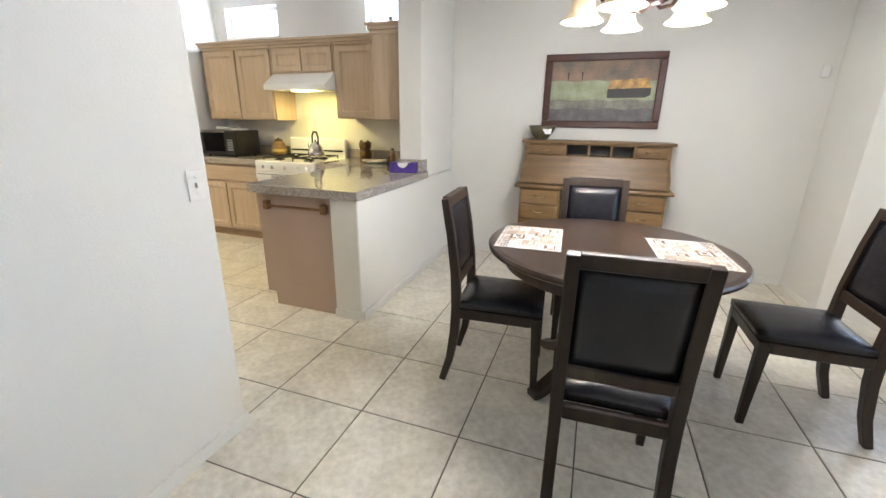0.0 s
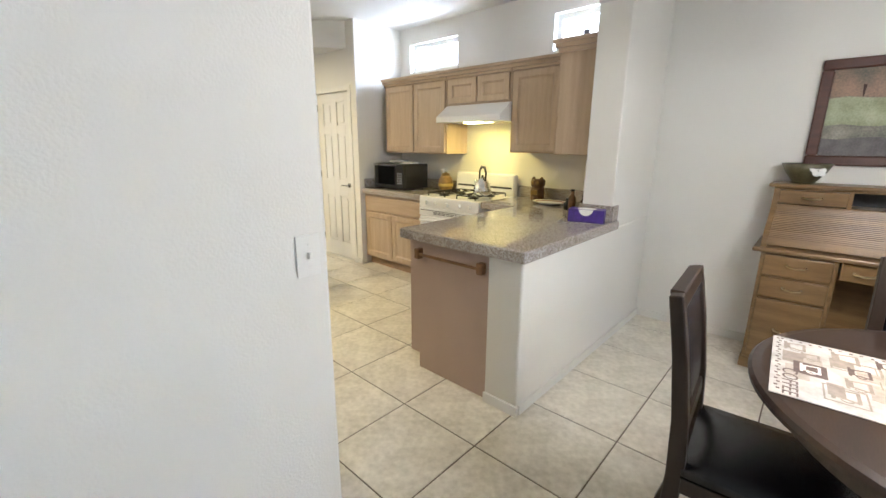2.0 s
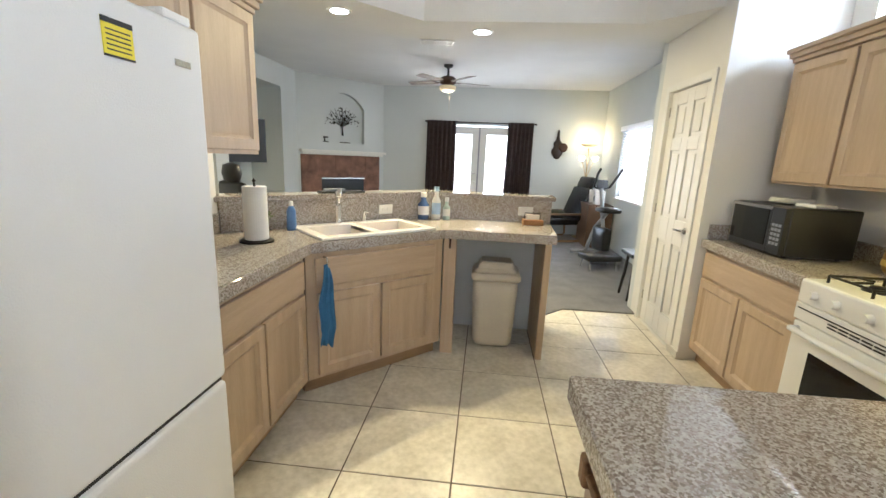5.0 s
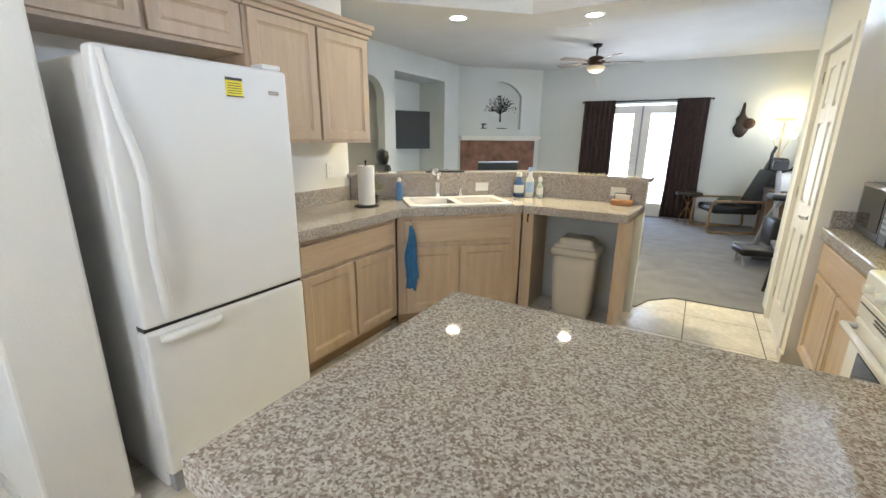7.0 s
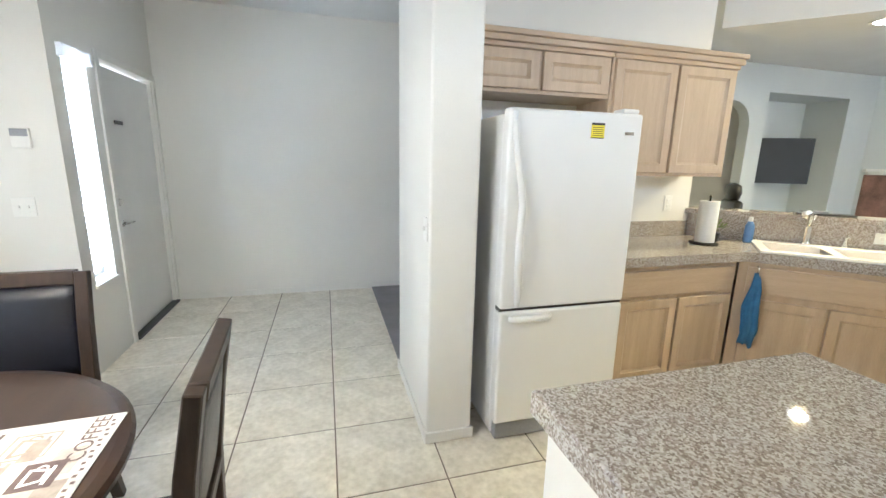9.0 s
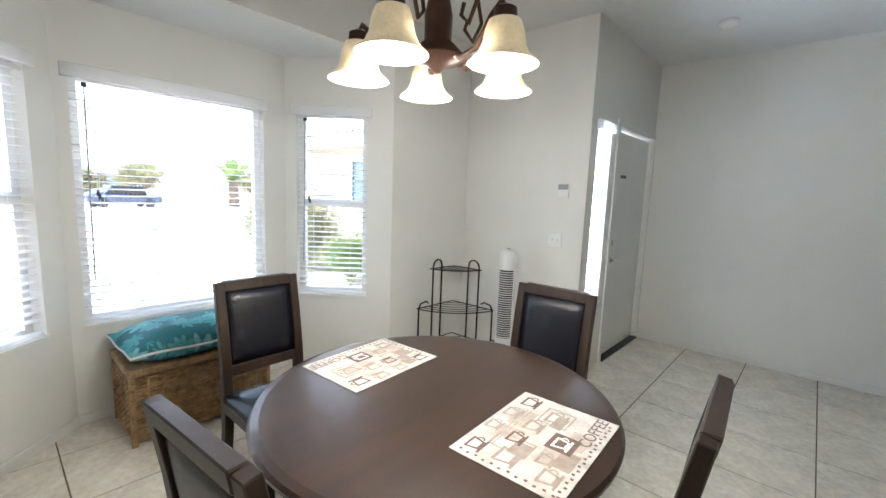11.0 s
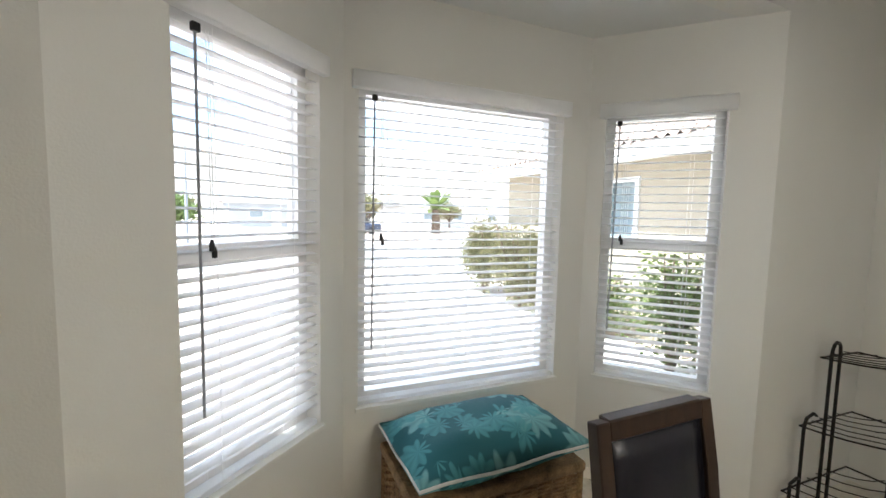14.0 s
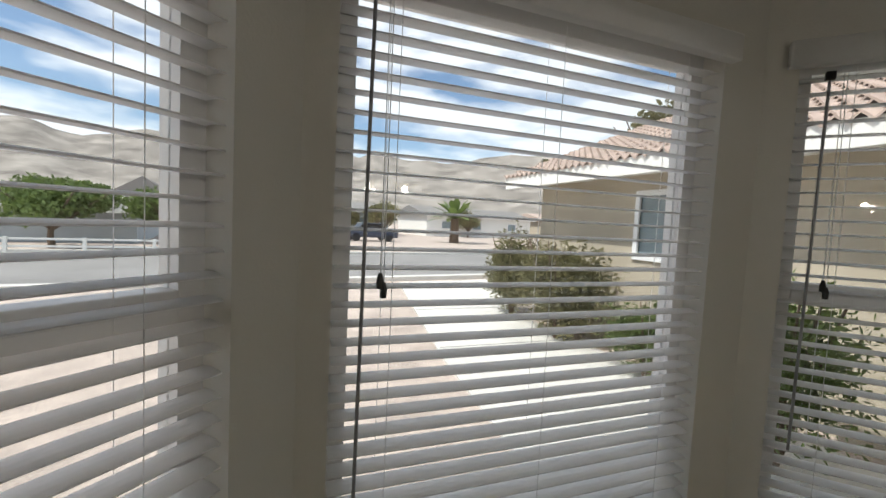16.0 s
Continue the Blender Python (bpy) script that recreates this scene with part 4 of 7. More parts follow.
curve = [(0.20, 1.165), (0.205, 1.10), (0.212, 1.06), (0.235, 1.02), (0.275, 0.98), (0.33, 0.945), (0.375, 0.91), (0.40, 0.87), (0.41, 0.83)]
for x0 in (-W2, W2 - 0.03):
    part("side_panel", yz_panel([(0.0, 0.815), (0.0, 1.165)] + curve + [(0.42, 0.815)], x0, x0 + 0.03), DESKOAK, dk)
part("top_board", B((-W2 - 0.03, -0.005, 1.165, W2 + 0.03, 0.235, 1.19), bevel=0.008), DESKOAK, dk)
part("work_surface", B((-W2 - 0.035, -0.005, 0.785, W2 + 0.035, 0.465, 0.815), bevel=0.01), DESKOAK, dk)
part("back_panel", B((-W2 + 0.03, 0, 0.815, W2 - 0.03, 0.012, 1.165)), DESKOAK, dk)
tam = [(0.195, 1.05), (0.22, 1.015), (0.26, 0.975), (0.315, 0.94), (0.36, 0.905), (0.385, 0.865), (0.395, 0.82)]
for i in range(24):
    f = i / 24 * (len(tam) - 1)
    j = int(f)
    g = f - j
    y, z = (tam[j][q] * (1 - g) + tam[j + 1][q] * g for q in (0, 1))
    part("tambour_slat", tube([(-W2 + 0.03, y, z), (W2 - 0.03, y, z)], 0.0105, 6), DESKOAK, dk)
part("cubby_shelf", B((-W2 + 0.03, 0.012, 1.04, W2 - 0.03, 0.205, 1.058), (-W2 + 0.03, 0.012, 1.152, W2 - 0.03, 0.205, 1.165), *[(x - 0.01, 0.012, 1.058, x + 0.01, 0.205, 1.152) for x in (-0.33, -0.14, 0.05, 0.25)]), DESKOAK, dk)
# black sheet standing in for the shade deep in the cubbies
part("cubby_shadow_back", B((-0.32, 0.013, 1.06, 0.24, 0.02, 1.15)), BLACK, dk)


def pull(parent, x, y, z):
    part("pull", tube([(x - 0.045, y, z), (x - 0.04, y + 0.02, z - 0.004), (x, y + 0.026, z - 0.01), (x + 0.04, y + 0.02, z - 0.004), (x + 0.045, y, z)], 0.006, 7), BRASS, parent, "brass pull", smooth=True)


for x0, x1 in ((-0.58, -0.34), (0.26, 0.58)):
    dr = part("top_drawer", B((x0, 0.05, 1.064, x1, 0.212, 1.148), bevel=0.005), DESKOAK, dk)
    pull(dr, (x0 + x1) / 2, 0.212, 1.11)
for x0, x1 in ((-W2 + 0.01, -0.24), (0.24, W2 - 0.01)):
    ped = part("pedestal", B((x0, 0.0, 0.06, x1, 0.42, 0.785), (x0 - 0.008, 0, 0.0, x1 + 0.008, 0.432, 0.07), bevel=0.004), DESKOAK, dk)
    for z0, z1 in ((0.645, 0.772), (0.505, 0.632), (0.10, 0.49)):
        dr = part("drawer", B((x0 + 0.02, 0.40, z0, x1 - 0.02, 0.437, z1), bevel=0.006), DESKOAK, ped)
        pull(dr, (x0 + x1) / 2, 0.437, (z0 + z1) / 2 + 0.01)
dr = part("centre_drawer", B((-0.23, 0.02, 0.675, 0.23, 0.43, 0.78), bevel=0.006), DESKOAK, dk)
pull(dr, -0.13, 0.43, 0.73)
pull(dr, 0.13, 0.43, 0.73)
part("modesty_panel", B((-0.24, 0.03, 0.12, 0.24, 0.045, 0.675)), DESKOAK, dk)

bowl = thing("bowl", (2.10, -2.93, 1.19), 0, "dark olive ceramic bowl with a white flower, on the desk", "bowl")
bowl.scale = (1.2, 1.2, 1.15)
part("body", lathe([(0, 0), (0.045, 0), (0.05, 0.012), (0.085, 0.06), (0.105, 0.105), (0.10, 0.107), (0.08, 0.065), (0.04, 0.02), (0, 0.018)], 32), mat("olive_glaze", (0.09, 0.08, 0.04), 0.3, var=0.3, scale=20), bowl, smooth=True)
bm = bmesh.new()
for k in range(5):
    a = 2 * math.pi * k / 5
    lathe([(0, 0.004), (0.014, 0.003), (0.018, 0), (0, -0.002)], 10, bm, at=(0.02 * math.cos(a), 0.02 * math.sin(a), 0))
fl = part("flower_motif", bm, PAPER, bowl, "white painted flower")
fl.matrix_basis = pose(-0.082, -0.05, 0.072, 0, -58, 30)

# framed picture
pic = thing("framed_picture", (2.232, -3.405, 1.30), 90, "dark wood framed abstract landscape picture on the wall", "picture")
pw, ph = 0.5, 0.625
part("frame", B((-pw, 0.0, 0, pw, 0.03, 0.06), (-pw, 0.0, ph - 0.06, pw, 0.03, ph), (-pw, 0.0, 0.06, -pw + 0.06, 0.03, ph - 0.06), (pw - 0.06, 0.0, 0.06, pw, 0.03, ph - 0.06), bevel=0.009), mat("mahogany_frame", (0.07, 0.025, 0.015), 0.3, var=0.25, scale=5, stretch=(1, 8, 8)), pic)
cx0, cx1, cz0, cz1 = -pw + 0.06, pw - 0.06, 0.06, ph - 0.06
part("canvas", B((cx0, 0.004, cz0, cx1, 0.010, cz1)), mat("painted_grey_ground", (0.17, 0.17, 0.14), 0.6, var=0.3, scale=9, tint=(0.26, 0.25, 0.2)), pic)


def patch(name, pts, y, material):
    bm = bmesh.new()
    a = [bm.verts.new((x, 0.010, z)) for x, z in pts]
    b = [bm.verts.new((x, y, z)) for x, z in pts]
    bm.faces.new(b)
    for i in range(len(pts)):
        j = (i + 1) % len(pts)
        bm.faces.new((a[i], a[j], b[j], b[i]))
    part(name, bm, material, pic)


wob = [math.sin(i * 1.7) * 0.008 for i in range(12)]
xs = [cx1 + (cx0 - cx1) * i / 11 for i in range(12)]
patch("painted_field", [(x, 0.40 + wob[i]) for i, x in enumerate(xs)] + [(x, 0.24 + wob[11 - i]) for i, x in enumerate(xs[::-1])], 0.012, mat("painted_pale_green", (0.28, 0.31, 0.17), 0.6, var=0.2, scale=9, tint=(0.36, 0.38, 0.25)))
patch("painted_road", [(x, 0.165 + wob[11 - i]) for i, x in enumerate(xs)] + [(cx0, cz0), (cx1, cz0)], 0.012, mat("painted_dark_grey", (0.13, 0.12, 0.12), 0.6, var=0.3, scale=14))
patch("painted_sky", [(x, cz1) for x in (cx1, cx0)] + [(x, 0.402 + wob[11 - i]) for i, x in enumerate(xs[::-1])], 0.0115, mat("painted_olive_red", (0.17, 0.17, 0.13), 0.6, var=0.4, scale=6, tint=(0.25, 0.16, 0.11)))
patch("painted_block", [(-0.40, 0.28), (-0.36, 0.26), (-0.05, 0.255), (-0.05, 0.33), (-0.40, 0.34)], 0.0135, mat("painted_black", (0.02, 0.017, 0.015), 0.5, var=0.4, scale=40))
patch("painted_glow", [(-0.40, 0.34), (-0.05, 0.33), (-0.07, 0.40), (-0.37, 0.42)], 0.0135, mat("painted_amber", (0.30, 0.13, 0.015), 0.45, var=0.4, scale=16, tint=(0.55, 0.32, 0.06)))
for x in (0.17, 0.29):
    patch("painted_tree", [(x, 0.405), (x + 0.006, 0.405), (x + 0.012, 0.475), (x - 0.004, 0.47)], 0.014, mat("painted_dark_red", (0.04, 0.015, 0.01), 0.5))

sensor = thing("wall_sensor", (2.236, -5.02, 1.70), 0, "small white corner sensor on the wall", "sensor")
part("housing", B((-0.035, 0, 0, 0.0, 0.055, 0.09), bevel=0.012), PLASTIC, sensor)


def switch_plate(loc, rz, gangs=1, label="white light switch plate on the wall", kind="switch"):
    s = thing("light_switch" if kind == "switch" else "wall_outlet", loc, rz, label, kind, "")
    w = 0.07 + 0.046 * (gangs - 1)
    part("plate", B((-w / 2, -0.006, -0.057, w / 2, 0.0, 0.057), bevel=0.002), PLASTIC, s)
    for g in range(gangs):
        x = (g - (gangs - 1) / 2) * 0.046
        if kind == "switch":
            part("toggle", B((x - 0.005, -0.017, -0.008, x + 0.005, -0.004, 0.010), bevel=0.002), PLASTIC, s)
            for z in (-0.03, 0.03):
                part("screw", tube([(x, -0.0075, z), (x, -0.005, z)], 0.0035, 8), TRIM, s)
        else:
            for z in (-0.02, 0.02):
                part("socket", B((x - 0.014, -0.008, z - 0.012, x + 0.014, -0.005, z + 0.012), bevel=0.003), TRIM, s)
    return s


switch_plate((-0.822, -2.03, 1.118), 0)
switch_plate((-1.93, -4.20, 1.12), 90, 2, "white double light switch plate on the wall")
switch_plate((-1.93, -4.63, 0.36), 90, 1, "white wall outlet near the floor", "outlet")
th = thing("thermostat", (-1.93, -4.15, 1.52), 90, "small white and grey thermostat on the wall", "thermostat")
part("body", B((-0.045, -0.025, -0.06, 0.045, 0, 0.05), bevel=0.004), PLASTIC, th)
part("display", B((-0.042, -0.028, 0.005, 0.042, -0.024, 0.046), bevel=0.002), GREYM, th, "grey display window")

# wicker chest with cushion
bk = thing("wicker_chest", (0.325, -5.505, 0), 0, "brown wicker storage chest under the bay window", "chest")
bx, by, bh = 0.375, 0.215, 0.40
part("inner_box", B((-bx + 0.012, -by + 0.012, 0.01, bx - 0.012, by - 0.012, bh - 0.01)), WICKER, bk)
for z in [0.03 + 0.0165 * k for k in range(22)]:
    pts = [(-bx, -by, z), (bx, -by, z), (bx, by, z), (-bx, by, z)]
    seg = []
    for a, b in zip(pts, pts[1:] + pts[:1]):
        n = 16
        for i in range(n):
            f = i / n
            q = 0.004 * (1 if (i + int(z * 60)) % 2 else -1)
            p = Vector(a).lerp(Vector(b), f)
            out = Vector((b[1] - a[1], a[0] - b[0], 0)).normalized()
            seg.append(p + out * (q if 0 < i else 0))
    part("weave", tube(seg, 0.0075, 5, close=True), WICKER, bk)
for x, y in ((-bx, -by), (bx, -by), (bx, by), (-bx, by)):
    part("corner_post", tube([(x, y, 0), (x, y, bh)], 0.016, 8), WICKER, bk)
for x in [-bx + 0.075 * k for k in range(1, 10)]:
    for y in (-by - 0.002, by + 0.002):
        part("stake", tube([(x, y, 0.01), (x, y, bh - 0.01)], 0.006, 6), WICKER, bk)
part("lid", B((-bx - 0.02, -by - 0.02, bh, bx + 0.02, by + 0.02, bh + 0.045), bevel=0.012), WICKER, bk, "woven lid")
for y in (-0.07, 0.07):
    part("handle", tube([(bx + 0.01, y, 0.27), (bx + 0.035, y * 0.9, 0.25), (bx + 0.04, 0, 0.245), (bx + 0.035, -y * 0.9, 0.25)], 0.007, 6), WICKER, bk)
cu = thing("cushion", (0.325, -5.49, bh + 0.045), 2, "teal leaf-print cushion with pale piping on the chest", "cushion")
cu.scale = (1.03, 1.1, 1.4)
bm = B((-0.38, -0.225, 0.0, 0.38, 0.225, 0.15))
bmesh.ops.subdivide_edges(bm, edges=bm.edges[:], cuts=11, use_grid_fill=True)
for v in bm.verts:
    u, w = v.co.x / 0.38, v.co.y / 0.225
    puff = max(0.0, (1 - u ** 4) * (1 - w ** 4))
    mid = 0.06
    v.co.z = mid + (v.co.z - 0.075) * (0.12 + 0.85 * puff) + 0.012 * noise.noise(Vector((u * 3, w * 3, 1))) * puff
    if v.co.z < 0.0:
        v.co.z = 0.0
part("cover", bm, TEAL, cu, smooth=True)
rim = []
for a, b in zip([(-1, -1), (1, -1), (1, 1), (-1, 1)], [(1, -1), (1, 1), (-1, 1), (-1, -1)]):
    for i in range(8):
        f = i / 8
        rim.append(((a[0] + (b[0] - a[0]) * f) * 0.381, (a[1] + (b[1] - a[1]) * f) * 0.226, 0.06 + 0.004 * math.sin(i * 1.3)))
part("piping", tube(rim, 0.005, 6, close=True), PAPER, cu, "cream piping")

# black wire corner rack
rk = thing("corner_rack", (-1.75, -5.115, 0), 45, "black wire three-tier corner rack", "rack")
rk.scale = (1.14, 1.22, 1.03)
# local: corner at origin, front towards +x


def q(r, a, z):
    return (r * math.cos(radians(a)), r * math.sin(radians(a)), z)


for a in (-38, 38):
    bm = tube([q(0.52, a * 0.98, 0.0), q(0.52, a * 0.98, 0.17), q(0.50, a, 0.2), q(0.44, a, 0.21), q(0.42, a, 0.20)], 0.0065, 7)
    tube([q(0.42, a, 0), q(0.42, a, 0.46), q(0.40, a, 0.50), q(0.34, a, 0.51), q(0.31, a, 0.49)], 0.0065, 7, bm)
    part("side_hoop", bm, IRON, rk)
for a in (-33, 33):
    part("top_hoop", tube([q(0.30, a, 0), q(0.30, a, 0.80)] + [tuple(Vector(q(0.30, a, 0.80)).lerp(Vector(q(0.18, a, 0.80)), 0.5 - 0.5 * math.cos(t)) + Vector((0, 0, 0.06 * math.sin(t)))) for t in (0.5, 1.0, 1.57, 2.1, 2.6)] + [q(0.18, a, 0.80), q(0.18, a, 0)], 0.0065, 7), IRON, rk)
for z, r in ((0.16, 0.52), (0.46, 0.42), (0.78, 0.29)):
    bm = tube([q(0.05, 0, z)] + [q(r, a, z) for a in range(-40, 41, 10)], 0.0045, 6, close=True)
    for f in (0.3, 0.45, 0.6, 0.75, 0.88):
        tube([q(r * f, a, z) for a in range(-40, 41, 20)], 0.0028, 5, bm)
    part("shelf", bm, IRON, rk)

# tower fan
tf = thing("tower_fan", (-1.68, -4.475, 0), 113, "slim white tower fan standing beside the wall", "fan")
tf.scale = (1.22, 1.15, 1.04)
part("base", lathe([(0, 0), (0.13, 0), (0.135, 0.012), (0.11, 0.03), (0.05, 0.04), (0.045, 0.09), (0, 0.09)], 28), PLASTIC, tf, smooth=True)
bm = prism([(0.062 * math.cos(radians(a)), 0.058 * math.sin(radians(a))) for a in range(0, 360, 18)], 0.09, 0.94)
for v in bm.verts:
    if v.co.z > 0.5:
        v.co.x *= 0.93
part("housing", bm, PLASTIC, tf, smooth=False)
part("grille", prism([(0.05 * math.cos(radians(a)), -0.02 + 0.052 * math.sin(radians(a))) for a in range(200, 341, 14)], 0.29, 0.83), BLACK, tf, "grey grille")
for k in range(30):
    z = 0.30 + k * 0.0178
    part("grille_bar", tube([(0.053 * math.cos(radians(a)), -0.02 + 0.055 * math.sin(radians(a)), z) for a in range(200, 341, 20)], 0.0036, 5), PLASTIC, tf)
part("control_top", lathe([(0.058, 0.94), (0.055, 0.965), (0.035, 0.985), (0, 0.99)], 24), PLASTIC, tf, smooth=True)
part("button", lathe([(0, 0.99), (0.012, 0.99), (0.012, 0.996), (0, 0.997)], 14), GREYM, tf)
sd = thing("smoke_detector", (-2.64, -3.29, 2.80), 0, "round white smoke detector on the ceiling", "detector")
part("body", lathe([(0, 0), (0.065, 0), (0.062, -0.025), (0.045, -0.035), (0, -0.036)], 24), PLASTIC, sd, smooth=True)


# ---- kitchen ----
def door_front(x0, z0, x1, z1, rail=0.052, t=0.02):
    """Framed cabinet door in one piece: eased edges, frame, moulding and recessed panel, front towards -y."""
    bm = bmesh.new()
    rings = []
    for inset, y in ((0, 0), (0, -t + 0.003), (0.003, -t), (rail, -t), (rail + 0.004, -t + 0.005), (rail + 0.016, -0.007)):
        rings.append([bm.verts.new(v) for v in ((x0 + inset, y, z0 + inset), (x1 - inset, y, z0 + inset), (x1 - inset, y, z1 - inset), (x0 + inset, y, z1 - inset))])
    for u, v in zip(rings, rings[1:]):
        for i in range(4):
            bm.faces.new((u[i], u[(i + 1) % 4], v[(i + 1) % 4], v[i]))
    bm.faces.new(rings[-1])
    bm.faces.new(rings[0][::-1])
    return bm


def cabinet(name, loc, rz, w, depth, z0, z1, doors=(), drawers=(), toe=0.0, crown=0.0, label="", crown_ends=(0, 0)):
    c = thing(name, loc, rz, label, "cabinet", "")
    part("body", B((0, 0, z0 + toe, w, depth, z1)), OAK, c)
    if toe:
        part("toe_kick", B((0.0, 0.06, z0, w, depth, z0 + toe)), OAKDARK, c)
    for x0, x1, a, b in doors:
        part("door", door_front(x0, a, x1, b), OAK, c)
    for x0, x1, a, b in drawers:
        part("drawer_front", B((x0, -0.02, a, x1, 0, b), bevel=0.005), OAK_H, c)
    if crown:
        part("crown", B((-crown_ends[0], -0.022, z1 - 0.03, w + crown_ends[1], depth, z1 - 0.005), (-crown_ends[0] - 0.012, -0.04, z1 - 0.005, w + 0.012 + crown_ends[1], depth, z1 + crown * 0.5), (-crown_ends[0] - 0.02, -0.055, z1 + crown * 0.5, w + 0.02 + crown_ends[1], depth, z1 + crown), bevel=0.004, seg=1), OAK_H, c)
    return c


# wall cabinets over the stove run
cabinet("wall_cabinet", (1.91, 0.86, 0), -90, 0.95, 0.33, 1.32, 2.07, [(0.02, 0.465, 1.335, 2.03), (0.485, 0.93, 1.335, 2.03)], crown=0.05, label="pale oak double-door wall cabinet beside the range hood")
cabinet("wall_cabinet", (1.91, -0.095, 0), -90, 0.76, 0.33, 1.79, 2.07, [(0.02, 0.37, 1.805, 2.03), (0.39, 0.74, 1.805, 2.03)], crown=0.05, label="short pale oak wall cabinet over the range hood")
cabinet("wall_cabinet", (1.91, -0.86, 0), -90, 0.645, 0.33, 1.345, 2.07, [(0.02, 0.46, 1.36, 2.03)], crown=0.05, label="pale oak single-door wall cabinet beside the range hood")
wc = thing("wall_cabinet", (1.52, -1.795, 0), 0, "pale oak wall cabinet with plain end panel on the pillar wall", "cabinet")
part("body", B((0, 0, 1.345, 0.72, 0.285, 2.07), bevel=0.003, seg=1), OAK, wc)
part("crown", B((-0.022, 0, 2.04, 0.40, 0.30, 2.07), (-0.04, 0, 2.07, 0.39, 0.315, 2.10), (-0.055, 0, 2.10, 0.38, 0.33, 2.125), bevel=0.004, seg=1), OAK_H, wc)
ob = part("door", door_front(-0.37, 1.36, -0.02, 2.03), OAK, wc)
ob.matrix_basis = pose(0, 0.285, 0, 0, 0, 180)
jar = thing("ornament", (1.66, -1.62, 2.125), 0, "small grey ornament on top of the wall cabinet", "ornament")
part("body", lathe([(0, 0), (0.03, 0), (0.032, 0.03), (0.02, 0.05), (0.024, 0.07), (0, 0.08)], 14), GREYM, jar, smooth=True)
# wall cabinets by the refrigerator
cabinet("wall_cabinet", (-1.12, -1.79, 0), 90, 0.915, 0.33, 1.81, 2.065, [(0.03, 0.45, 1.83, 2.03), (0.475, 0.895, 1.83, 2.03)], crown=0.055, label="short pale oak wall cabinet over the refrigerator")
cabinet("wall_cabinet", (-1.12, -0.87, 0), 90, 0.93, 0.33, 1.37, 2.065, [(0.02, 0.455, 1.39, 2.03), (0.475, 0.91, 1.39, 2.03)], crown=0.055, label="pale oak double-door wall cabinet beside the refrigerator")
# base cabinets
cabinet("base_cabinet", (1.64, 0.955, 0), -90, 0.965, 0.59, 0, 0.857, [(0.03, 0.475, 0.125, 0.64), (0.49, 0.935, 0.125, 0.64)], [(0.03, 0.935, 0.665, 0.825)], toe=0.1, label="pale oak base cabinet beside the stove")
cabinet("base_cabinet", (-0.88, -0.86, 0), 90, 0.88, 0.56, 0, 0.857, [(0.02, 0.43, 0.125, 0.64), (0.445, 0.855, 0.125, 0.64)], [(0.02, 0.855, 0.665, 0.825)], toe=0.1, label="pale oak base cabinet between refrigerator and sink")
cabinet("sink_cabinet", (-0.875, 0.035, 0), 45, 0.96, 0.42, 0, 0.857, [(0.06, 0.46, 0.125, 0.62), (0.475, 0.875, 0.125, 0.62)], [(0.05, 0.885, 0.66, 0.825)], toe=0.1, label="pale oak diagonal sink cabinet")
pe = thing("base_cabinet", (0.345, -1.79, 0), 0, "peninsula base cabinet with brown end panel", "cabinet")
part("body", B((0.02, 0.0, 0.1, 1.24, 0.585, 0.855)), OAK, pe)
part("end_panel", B((0.0, 0.0, 0.0, 0.02, 0.525, 0.855), (0.0, 0.525, 0.1, 0.02, 0.6, 0.855)), PANEL, pe, "plain brown end panel")
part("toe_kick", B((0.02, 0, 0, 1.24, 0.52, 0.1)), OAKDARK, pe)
for k in range(3):
    ob = part("door", door_front(-0.40 - 0.4 * k + 0.0, 0.125, -0.02 - 0.4 * k, 0.82), OAK, pe)
    ob.matrix_basis = pose(0.02, 0.585, 0, 0, 0, 180)
tb = thing("towel_bar", (0.345, -1.52, 0.77), 0, "brown wooden towel bar on the peninsula panel", "towel bar")
for y in (-0.235, 0.235):
    part("bracket", B((-0.045, y - 0.02, -0.03, 0.0, y + 0.02, 0.035), bevel=0.008), AMBERW, tb)
part("bar", tube([(-0.03, -0.225, 0.0), (-0.03, 0.225, 0.0)], 0.009, 10), AMBERW, tb)
# knee space at the counter's end
kn = thing("counter_support", (0, 0, 0), 0, "pale oak end panel and grey back of the knee space", "support")
part("end_panel", B((0.50, 0.745, 0, 0.545, 1.287, 0.857), bevel=0.003, seg=1), OAK, kn)
part("side_panel", B((-0.19, 0.76, 0.0, -0.165, 1.287, 0.857)), OAK, kn)
part("front_stile", B((-0.19, 0.735, 0.0, -0.10, 0.76, 0.857), bevel=0.003, seg=1), OAK, kn)

# counters
STOVE_N, STOVE_S = -0.02, -0.78
EDGE, TOP = 0.857, 0.917


def edging(parent, pts):
    """Laminate strips along the open edges of a counter, a little proud of the slab."""
    for (x0, y0), (x1, y1) in zip(pts, pts[1:]):
        n = math.hypot(x1 - x0, y1 - y0)
        ob = part("edge_strip", B((0.001, -0.0025, EDGE + 0.001, n - 0.001, 0.004, TOP - 0.005), bevel=0.001, seg=1), STONE, parent)
        ob.matrix_basis = Matrix.Translation((x0, y0, 0)) @ Matrix.Rotation(math.atan2(y1 - y0, x1 - x0), 4, "Z")


def counter(name, poly, label, open_edges):
    ob = thing(name, label=label, category="countertop")
    part("slab", prism(poly, EDGE, TOP, bevel=0.006), STONE, ob)
    edging(ob, open_edges)


